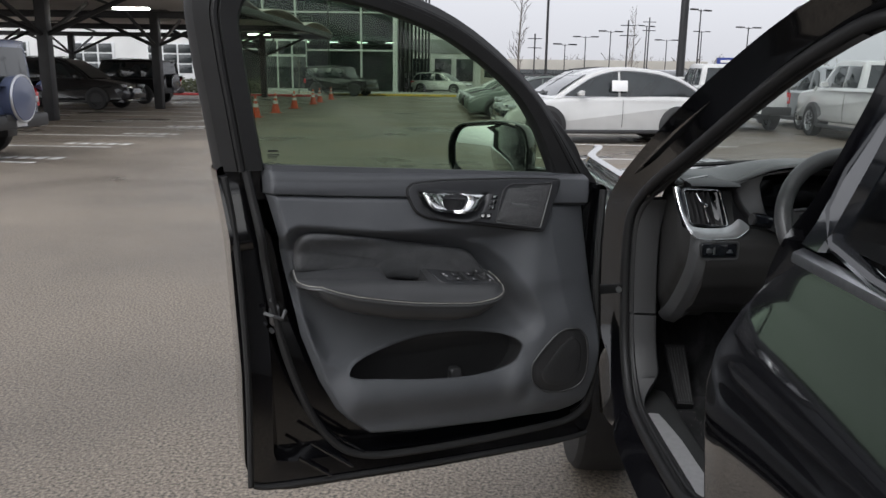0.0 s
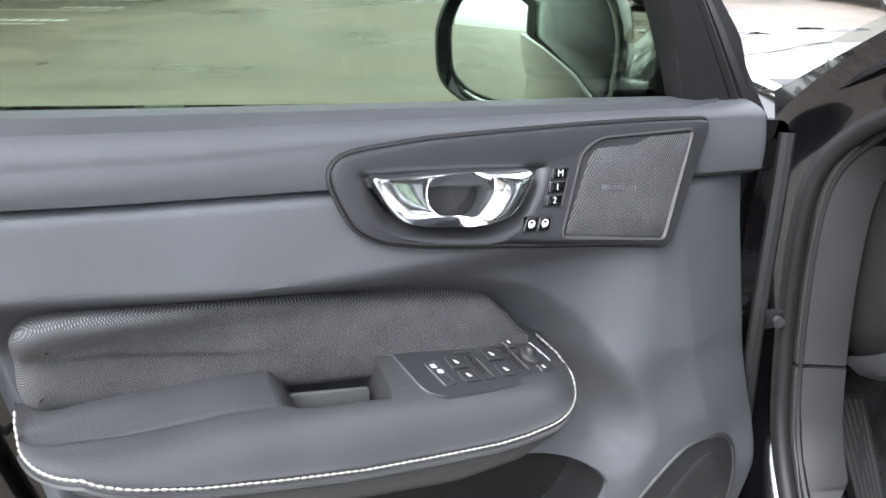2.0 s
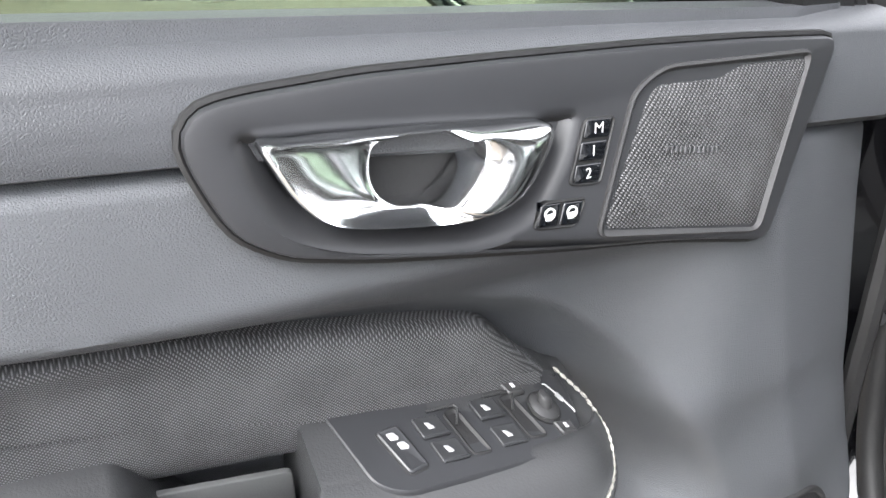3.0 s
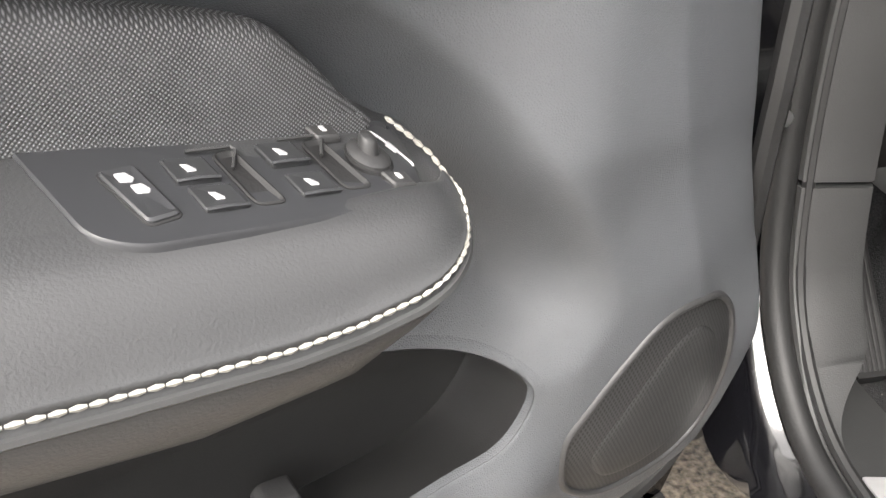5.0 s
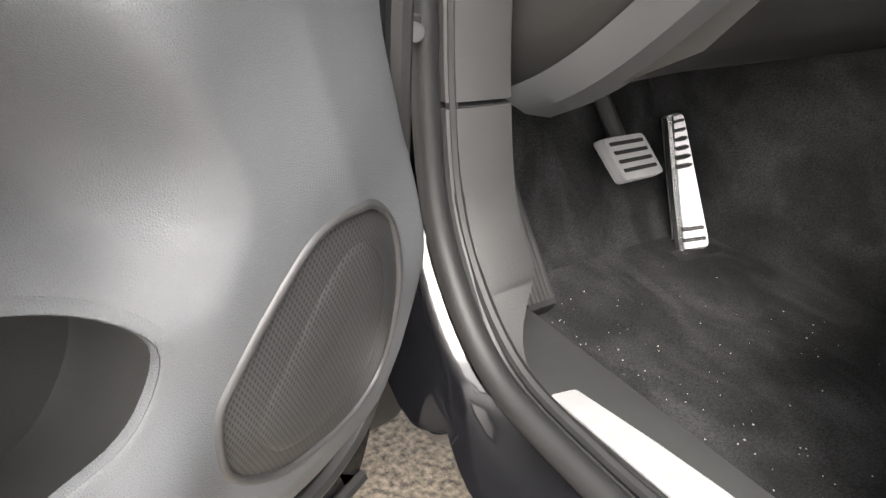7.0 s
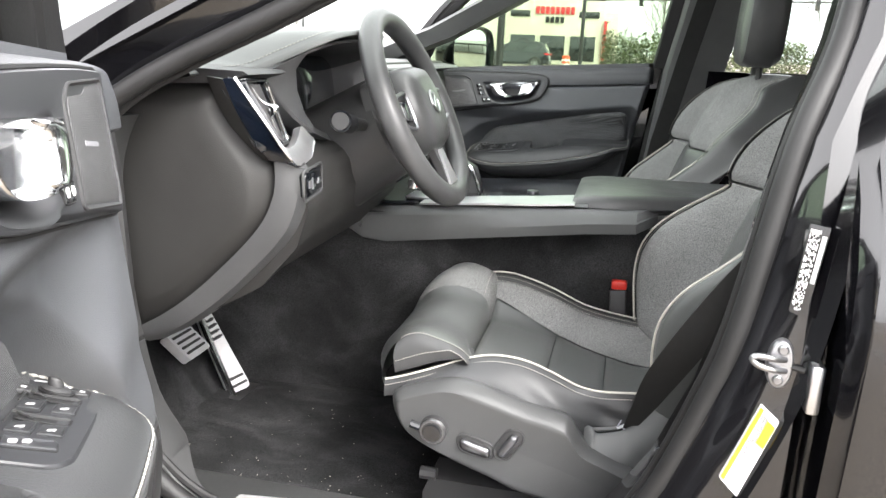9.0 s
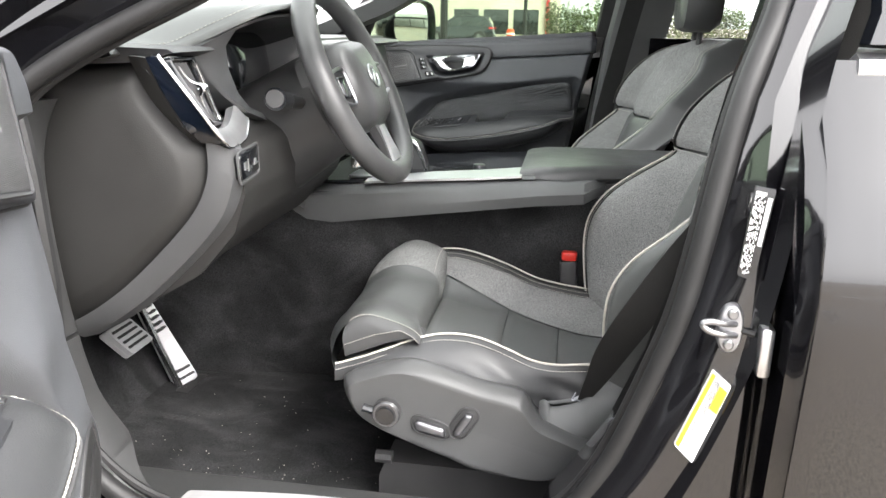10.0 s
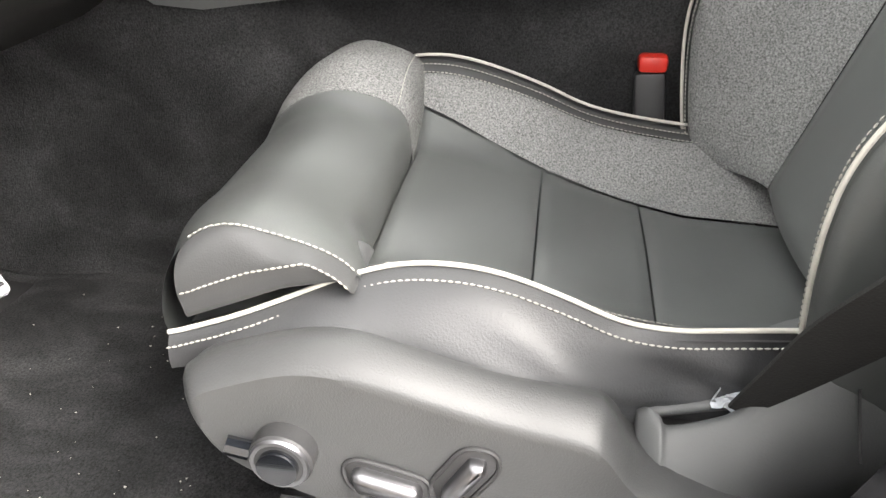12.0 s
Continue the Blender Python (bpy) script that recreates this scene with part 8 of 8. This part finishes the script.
# ---- canopy ----
STEEL = mat("dark_painted_steel", (0.018, 0.018, 0.020), 0.45, vary=0.2, scale=4)
SAIL = mat("canopy_cloth", (0.62, 0.59, 0.56), 0.8, vary=0.12, scale=0.6)
TUBE_LIGHT = glow("tube_light", (1.0, 0.97, 0.88), 9.0)
canopy = thing("canopy", (-16, 31, 0), "dark steel parking canopy with a pale fabric roof", "canopy")
def canopy_roof(x0, x1, y0, y1, z, parent):
    part("roof_cloth", sheet(lambda x, y: Vector((x, y, z + 0.35 * math.sin(math.pi * ((y - y0) % 8.3) / 8.3) + 0.02 * (x1 - x))), span(x0, x1, 8), span(y0, y1, 40), (0, 0, 0.03)), SAIL, parent, "pale fabric canopy roof", 1)
    n = int(round((y1 - y0) / 8.3))
    for i in range(n + 1):
        y = y0 + 8.3 * i
        part("beam", box((x0, y - 0.10, z - 0.28), (x1, y + 0.10, z - 0.02), 0.02), STEEL, parent, "", 1)
        for x in (-11.9, -23.5):
            if x0 < x < x1:
                part("post", box((x - 0.16, y - 0.16, 0), (x + 0.16, y + 0.16, z - 0.1), 0.02), STEEL, parent, "", 1)
                for dx in (-2.6, 2.6):
                    part("brace", tube([(x, y, z - 1.35), (x + dx, y, z - 0.2)], 0.075, 6), STEEL, parent, "", 1)
                for dy in (-2.8, 2.8):
                    part("brace", tube([(x, y, z - 1.35), (x, y + dy, z - 0.2)], 0.065, 6), STEEL, parent, "", 1)
        if i < n:
            for k in range(2):
                part("rafter", tube([(x0 + 8 + 9 * k, y, z + 0.0), (x0 + 8 + 9 * k, y + 4.15, z + 0.32), (x0 + 8 + 9 * k, y + 8.3, z + 0.0)], 0.05, 6), STEEL, parent, "", 1)
            part("lamp_tube", box((-11.6, y + 3.9, z - 0.30), (-10.4, y + 4.1, z - 0.22), 0.02), TUBE_LIGHT, parent, "glowing light tube", 1)
    part("edge_beam", box((x1 - 0.2, y0, z - 0.25), (x1, y1, z + 0.02), 0.02), STEEL, parent, "", 1)
canopy_roof(-30, -7.7, 17.4, 50.6, 3.75, canopy)

# ---- buildings ----
RENDER_WALL = mat("white_rendered_wall", (0.66, 0.66, 0.65), 0.8, vary=0.08, scale=0.5, bump=0.2, bscale=80)
CLADDING = mat("black_cladding", (0.016, 0.016, 0.018), 0.4, vary=0.2, scale=1)
PALE_FRAME = mat("pale_metal_frame", (0.62, 0.63, 0.63), 0.45, vary=0.08, scale=3)
SHOP_GLASS = glass("showroom_glass", (0.50, 0.56, 0.55))
workshop = thing("workshop", (-30, 66, 0), "white rendered workshop with glazed roller doors", "building")
part("wall", box((-52, 66, 0), (-19.5, 67, 6.5), 0.05), RENDER_WALL, workshop, "", 1)
part("parapet", box((-52, 65.9, 6.5), (-19.5, 67.1, 6.8), 0.03), PALE_FRAME, workshop, "", 1)
for x in (-44.0, -36.5, -29.6, -23.2):
    d = part("roller_door", box((x - 1.9, 65.93, 0.0), (x + 1.9, 66.02, 3.7), 0.02), PALE_FRAME, workshop, "glazed roller door", 1)
    for i in range(3):
        for j in range(3):
            part("pane", box((x - 1.75 + 1.2 * i, 65.90, 1.35 + 0.78 * j), (x - 0.70 + 1.2 * i, 65.95, 2.02 + 0.78 * j), 0.01), DARK_GLASS, d, "", 1)
showroom = thing("showroom", (-12, 70, 0), "glass-fronted car showroom with pale frames", "building")
part("floor_slab", box((-21, 66.3, 0.0), (-5.4, 82, 0.16), 0.02), CONCRETE, showroom, "", 1)
part("back_wall", box((-21, 82, 0), (-5.4, 82.4, 13), 0.02), mat("showroom_inner_wall", (0.20, 0.21, 0.20), 0.7, vary=0.2, scale=0.4), showroom, "", 1)
part("ceiling", box((-21, 66.4, 9.0), (-5.4, 82, 9.2), 0.02), RENDER_WALL, showroom, "", 1)
part("gallery", box((-21, 73, 4.3), (-5.4, 82, 4.7), 0.02), RENDER_WALL, showroom, "", 1)
part("side_wall", box((-21.3, 66.2, 0), (-21, 82.4, 13), 0.02), CLADDING, showroom, "", 1)
part("fascia", box((-21.3, 65.9, 9.2), (-5.4, 66.9, 13), 0.05), CLADDING, showroom, "", 1)
for i in range(7):
    x = -21 + 2.6 * i
    part("mullion", box((x - 0.07, 66.15, 0), (x + 0.07, 66.42, 9.3), 0.01), PALE_FRAME if i not in (4,) else CLADDING, showroom, "", 1)
for z in (3.3, 6.2, 9.1):
    part("transom", box((-21, 66.18, z - 0.06), (-5.4, 66.40, z + 0.06), 0.01), PALE_FRAME, showroom, "", 1)
for i in range(6):
    p = part("glass_bay", box((-20.9 + 2.6 * i, 66.28, 0.05), (-18.5 + 2.6 * i, 66.31, 9.2), 0.005), SHOP_GLASS, showroom, "clear showroom glazing", 1)
    p.visible_shadow = False
CEILING_LIGHT = glow("ceiling_light", (1.0, 0.98, 0.92), 7.0)
for i in range(6):
    for j in range(4):
        part("ceiling_light", box((-19.8 + 2.6 * i, 68 + 3.2 * j, 8.86), (-18.9 + 2.6 * i, 68.35 + 3.2 * j, 8.98), 0.02), CEILING_LIGHT, showroom, "", 1)
    part("ceiling_light", box((-19.8 + 2.6 * i, 74.5, 4.18), (-18.9 + 2.6 * i, 74.8, 4.29), 0.02), CEILING_LIGHT, showroom, "", 1)
dr = part("entrance_door", box((-15.9, 65.85, 0.13), (-12.3, 66.12, 4.1), 0.02), PALE_FRAME, showroom, "pale framed glass entrance", 1)
for i in range(3):
    part("pane", box((-15.7 + 1.16 * i, 65.80, 0.3), (-14.68 + 1.16 * i, 65.86, 2.75), 0.01), DARK_GLASS, dr, "", 1)
    part("pane", box((-15.7 + 1.16 * i, 65.80, 2.95), (-14.68 + 1.16 * i, 65.86, 3.95), 0.01), DARK_GLASS, dr, "", 1)
part("tower", box((-5.3, 64.9, 0), (-5.0, 82, 12), 0.03), PALE_FRAME, showroom, "", 1)
for i in range(9):
    part("fin", box((-4.95 + 0.22 * i, 65.2 + 1.5 * i, 0), (-4.80 + 0.22 * i, 65.8 + 1.5 * i, 12), 0.02), CLADDING, showroom, "", 1)
part("fin_wall", box((-4.98, 66.0, 0), (-4.9, 82, 12), 0.01), CLADDING, showroom, "", 1)
annex = thing("annex", (-1, 98, 0), "low grey and white commercial building behind the showroom", "building")
part("wall", box((-6.5, 98, 0), (2.2, 104, 6.2), 0.05), RENDER_WALL, annex, "", 1)
part("band", box((-6.5, 97.9, 4.0), (2.2, 98.02, 5.6), 0.02), mat("grey_panels", (0.30, 0.31, 0.31), 0.6, vary=0.1, scale=0.5), annex, "", 1)
for i in range(3):
    part("window", box((-5.9 + 2.6 * i, 97.85, 0.8), (-3.9 + 2.6 * i, 98.02, 3.4), 0.02), DARK_GLASS, annex, "", 1)
far_hall = thing("far_hall", (14, 150, 0), "long pale low hall far behind the car park", "building")
part("wall", box((3, 150, 0), (45, 160, 4.6), 0.05), mat("tan_wall", (0.42, 0.40, 0.36), 0.8, vary=0.1, scale=0.3), far_hall, "", 1)
part("window_band", box((4, 149.9, 1.2), (44, 150.05, 2.8), 0.02), DARK_GLASS, far_hall, "", 1)
rear_hall = thing("rear_hall", (0, -22, 0), "white building with a dark canopy beam behind the camera's way", "building")
part("wall", box((-30, -26, 0), (30, -25, 7), 0.05), RENDER_WALL, rear_hall, "", 1)
part("beam", box((-22, -16.5, 3.3), (22, -16, 3.8), 0.03), STEEL, rear_hall, "", 1)
part("roof_cloth", box((-22, -24, 3.8), (22, -15.8, 3.95), 0.03), SAIL, rear_hall, "", 1)
for x in (-18, -9, 0, 9, 18):
    part("post", box((x - 0.15, -20.2, 0), (x + 0.15, -19.9, 3.8), 0.02), STEEL, rear_hall, "", 1)
for x in (-8, 2):
    part("lamp_tube", box((x - 0.7, -18.1, 3.6), (x + 0.7, -17.9, 3.7), 0.02), TUBE_LIGHT, rear_hall, "", 1)

# shop across the road, right of the car
shop = thing("shop", (80, 14, 0), "cream roadside shop with red lettering bars over dark windows", "building")
CREAM = mat("cream_render", (0.62, 0.58, 0.50), 0.8, vary=0.08, scale=0.5)
SHOP_RED = mat("shop_red", (0.60, 0.04, 0.05), 0.5, vary=0.08, scale=4)
part("wall", box((78, 6.2, 0), (86, 21.5, 5.0), 0.05), CREAM, shop, "", 1)
part("raised_front", box((77.7, 7.5, 0), (78.1, 17.0, 6.6), 0.05), CREAM, shop, "", 1)
part("cornice", box((77.6, 7.4, 6.6), (78.3, 17.1, 6.9), 0.03), mat("brown_trim", (0.25, 0.18, 0.14), 0.6), shop, "", 1)
for i in range(3):
    part("shop_window", box((77.62, 8.2 + 2.9 * i, 0.4), (77.75, 10.6 + 2.9 * i, 2.7), 0.02), DARK_GLASS, shop, "", 1)
for y in (8.0, 14.6):
    part("high_window", box((77.62, y, 4.4), (77.75, y + 1.9, 5.0), 0.02), DARK_GLASS, shop, "", 1)
for i in range(8):
    part("sign_bar", box((77.58, 10.35 + 0.48 * i, 4.7), (77.74, 10.70 + 0.48 * i, 5.4), 0.02), SHOP_RED, shop, "", 1)
for i in range(4):
    part("sign_bar", box((77.58, 11.3 + 0.48 * i, 3.9), (77.74, 11.65 + 0.48 * i, 4.45), 0.02), CLADDING, shop, "", 1)
part("red_post", box((77.4, 7.2, 0), (77.7, 7.5, 4.2), 0.02), SHOP_RED, shop, "", 1)

# ---- poles ----
def lamp_post(x, y, h, r, arms=2, yaw=0):
    t = thing("street_lamp", (0, 0, 0), "dark slender car park lamp post with flat heads", "street lamp", "car park lamp posts")
    part("pole", tube([(0, 0, 0), (0, 0, h)], lambda q: r * (1.1 - 0.35 * q), 10), STEEL, t, "", 1)
    part("base", tube([(0, 0, 0), (0, 0, 0.6)], r * 2.4, 12), CONCRETE, t, "", 1)
    for s in (-1, 1)[:arms]:
        part("arm", tube([(0, 0, h - 0.15), (s * 0.6, 0, h - 0.05)], r * 0.45, 6), STEEL, t, "", 1)
        part("lamp_head", box((s * 0.95 - 0.40, -0.18, h - 0.10), (s * 0.95 + 0.40, 0.18, h + 0.02), 0.03), STEEL, t, "", 1)
    t.matrix_basis = pose(x, y, 0, 0, 0, yaw)
    return t
for x, y, h, r in ((7.45, 30.0, 13, 0.13), (5.3, 53, 13, 0.08), (9.6, 78, 4.5, 0.05), (13.0, 88, 5.7, 0.06), (14.7, 83, 6.0, 0.06), (21.6, 98, 7.5, 0.08), (20.5, 73, 7.3, 0.07), (27.5, 81, 6.4, 0.07), (22.8, 93, 5.7, 0.06), (40.5, 102, 7.5, 0.09), (36.0, 125, 8.5, 0.09), (25.0, 8.7, 11, 0.11), (40, 29, 9, 0.08), (46, 24.5, 9, 0.08)):
    lamp_post(x, y, h, r, 2, (x * 37) % 40)
for x, y, h in ((23.5, 118, 9.5), (31.5, 140, 11.5), (11.2, 128, 8.0)):
    t = thing("power_pole", (x, y, 0), "tall thin utility pole with cross bars", "pole", "utility poles")
    part("pole", tube([(x, y, 0), (x, y, h)], 0.11, 8), STEEL, t, "", 1)
    for z in (h - 0.8, h - 2.2):
        part("cross_bar", box((x - 1.1, y - 0.06, z), (x + 1.1, y + 0.06, z + 0.12), 0.02), STEEL, t, "", 1)
sign = thing("road_sign", (16.6, 52, 0), "small blue sign panel on posts", "sign")
part("panel", box((15.6, 51.95, 2.3), (17.2, 52.05, 2.75), 0.02), mat("sign_blue", (0.02, 0.04, 0.22), 0.4), sign, "", 1)
part("sign_bar", box((15.8, 51.90, 2.44), (17.0, 51.96, 2.60), 0.01), WHITE, sign, "", 1)
for x in (15.8, 17.0):
    part("post", tube([(x, 52, 0), (x, 52, 2.4)], 0.05, 6), STEEL, sign, "", 1)
signal = thing("traffic_signal", (70, 9.0, 0), "black traffic signal mast over the road", "traffic signal")
part("pole", tube([(70, 9.0, 0), (70, 9.0, 9)], 0.16, 10), STEEL, signal, "", 1)
part("mast_arm", tube([(70, 9.0, 5.6), (70, 5.0, 5.75), (70, 0.4, 5.8)], 0.09, 8), STEEL, signal, "", 1)
for y in (4.3, 1.2, -9.5, -11.0):
    part("signal_head", box((69.85, y - 0.18, 5.2), (70.15, y + 0.18, 6.3), 0.04), CLADDING, signal, "", 1)
part("mast_arm", tube([(70, 0.4, 5.8), (70, -12.0, 5.9)], 0.07, 8), STEEL, signal, "", 1)
barrel = thing("traffic_barrel", (56, 9.1, 0), "orange and white traffic barrel", "barrel")
ringb = lambda r, z: [(56 + r * math.cos(q), 9.1 + r * math.sin(q), z) for q in span(0, 2 * math.pi, 20)[:-1]]
part("drum", loft([ringb(0.32, 0), ringb(0.30, 0.1), ringb(0.26, 0.95), ringb(0.1, 1.0)]), ORANGE, barrel, "", 1)
for z in (0.3, 0.6):
    part("band", loft([ringb(0.30, z), ringb(0.29, z + 0.14)], True, False), WHITE, barrel, "", 1)
for y in (26.5, 31.5):
    sg = thing("parking_sign", (45, y, 0), "small sign on a thin post", "sign", "small post signs")
    part("post", tube([(45, y, 0), (45, y, 2.6)], 0.04, 6), STEEL, sg, "", 1)
    part("panel", box((44.95, y - 0.22, 1.9), (45.0, y + 0.22, 2.55), 0.01), PALE_FRAME, sg, "", 1)

# ---- plants ----
LEAF = mat("dull_leaves", (0.070, 0.085, 0.035), 0.6, vary=0.5, scale=3)
BARK = mat("grey_bark", (0.13, 0.115, 0.10), 0.85, vary=0.3, scale=6, bump=0.5, bscale=40)
def leaves(count, region, size, seed):
    """Many single small leaves, each a bent quad, spread through a region(rng) that returns a place."""
    r = random.Random(seed)
    bm = bmesh.new()
    for _ in range(count):
        c = Vector(region(r))
        a = Vector((r.uniform(-1, 1), r.uniform(-1, 1), r.uniform(-0.6, 0.6))).normalized()
        b = a.cross(Vector((r.uniform(-1, 1), r.uniform(-1, 1), r.uniform(-1, 1)))).normalized()
        s = size * r.uniform(0.6, 1.4)
        v = [bm.verts.new(c + a * s * p + b * s * q) for p, q in ((-1, 0), (0, -0.45), (1, 0), (0, 0.45))]
        bm.faces.new(v)
    return bm
def lumps(r, x0, x1, y0, y1, h):
    while True:
        x, y, z = r.uniform(x0, x1), r.uniform(y0, y1), r.uniform(0.05, 1)
        top = 0.72 + 0.28 * noise.noise((x * 0.6, y * 0.6, 3.1)) + 0.15 * noise.noise((x * 2, y * 2, 1.0))
        if z < top:
            return x, y, z * h
def hedge(x0, x1, y0, y1, h, count, size, seed, text):
    t = thing("hedge", ((x0 + x1) / 2, (y0 + y1) / 2, 0), text, "hedge")
    part("foliage", leaves(count, lambda r: lumps(r, x0, x1, y0, y1, h), size, seed), LEAF, t, "", 1)["kind"] = "stuff"
    r = random.Random(seed + 1)
    tw = []
    for _ in range(60):
        x, y = r.uniform(x0, x1), r.uniform(y0, y1)
        tw.append(tube([(x, y, 0), (x + r.uniform(-0.2, 0.2), y + r.uniform(-0.2, 0.2), h * r.uniform(0.4, 0.8))], 0.015, 4))
    part("stems", join(*tw), BARK, t, "", 1)
    return t
hedge(-20.5, -13.0, 54.2, 55.8, 1.3, 5000, 0.09, 3, "clipped dark green hedge by the kerb")
hedge(-27, -21.5, 54.2, 55.8, 1.2, 3000, 0.09, 5, "clipped dark green hedge by the kerb")
hedge(37, 40, -3.0, 6.0, 2.7, 15000, 0.075, 7, "shaggy olive green bush beside the road")
hedge(37.5, 40.5, -10.0, -3.2, 2.2, 8000, 0.075, 9, "shaggy olive green bush beside the road")


def bare_tree(x, y, h, seed, spread=0.5, text="slender grey leafless winter tree", limbs=26, depth=2):
    """A tapered trunk with limbs and twigs."""
    r = random.Random(seed)
    t = thing("tree", (x, y, 0), text, "tree")
    part("trunk", tube(curve([(x, y, 0), (x + r.uniform(-0.1, 0.1), y, h * 0.4), (x + r.uniform(-0.2, 0.2), y, h)], 5), lambda q: 0.012 * h * (1.05 - q), 8), BARK, t, "", 1)
    twigs = []
    for i in range(limbs):
        z = h * (0.22 + 0.75 * i / limbs)
        a = r.uniform(0, 2 * math.pi)
        l = h * spread * (1.05 - z / h) * r.uniform(0.6, 1.1) + 0.15
        d = Vector((math.cos(a) * 0.6, math.sin(a) * 0.6, 0.9)).normalized()
        p0 = Vector((x, y, z))
        p1 = p0 + d * l
        twigs.append(tube([p0, p0.lerp(p1, 0.5) + Vector((0, 0, 0.04 * l)), p1], lambda q: 0.004 * h * (1.1 - q) * 0.6, 5))
        for _ in range(depth * 3):
            q = p0.lerp(p1, r.uniform(0.3, 0.95))
            e = (d + Vector((r.uniform(-0.7, 0.7), r.uniform(-0.7, 0.7), r.uniform(-0.2, 0.5)))).normalized()
            twigs.append(tube([q, q + e * l * r.uniform(0.25, 0.5)], 0.0012 * h, 4))
    part("crown", join(*twigs), BARK, t, "", 1)
    return t
bare_tree(3.3, 48, 7.5, 1, 0.20)
bare_tree(13.3, 66, 7.0, 2, 0.22)
bare_tree(27.0, 72, 6.5, 3, 0.30)
bare_tree(-15.5, 55.4, 3.6, 4, 0.3)
bare_tree(-10.8, 55.4, 3.4, 6, 0.3)
for i, (x, y, h) in enumerate(((42, 3.2, 5.2), (41.5, 0.6, 5.6), (42.5, -5.0, 5.4), (41, -8.6, 5.0), (43, -1.8, 5.0))):
    bare_tree(x, y, h, 20 + i, 0.75, "spreading leafless shrub behind the bush", 40, 3)


def far_wood(name, place, count, seed, text):
    r = random.Random(seed)
    tw = []
    for _ in range(count):
        p = Vector(place(r.random(), r))
        h = r.uniform(3.0, 8.5)
        tw.append(tube([p, p + Vector((r.uniform(-0.4, 0.4), r.uniform(-0.4, 0.4), h))], lambda q: 0.16 * (1.1 - q), 4))
        for _k in range(7):
            q = p + Vector((0, 0, h * r.uniform(0.25, 0.9)))
            tw.append(tube([q, q + Vector((r.uniform(-1.6, 1.6), r.uniform(-1.6, 1.6), r.uniform(0.6, 2.0)))], 0.07, 3))
    return tagged(part(name, join(*tw), BARK, k=1), text, "trees", kind="stuff")
far_wood("far_trees", lambda a, r: (-20 + 170 * a, 230 + r.uniform(0, 30), 0), 260, 11, "far line of bare winter trees")
far_wood("far_trees", lambda a, r: (180 + r.uniform(0, 30), -70 + 190 * a, 0), 200, 12, "far line of bare winter trees")

# ---- ground ----
def ground_sheet():
    vals = [-1500, -300, -80, -30, -12, 0, 12, 30, 80, 300, 1500]
    return sheet(lambda a, b: Vector((a, b, 0)), vals, vals)
tagged(part("ground", ground_sheet(), ASPHALT, k=1), "damp grey asphalt of a large car park", "ground", kind="structure")
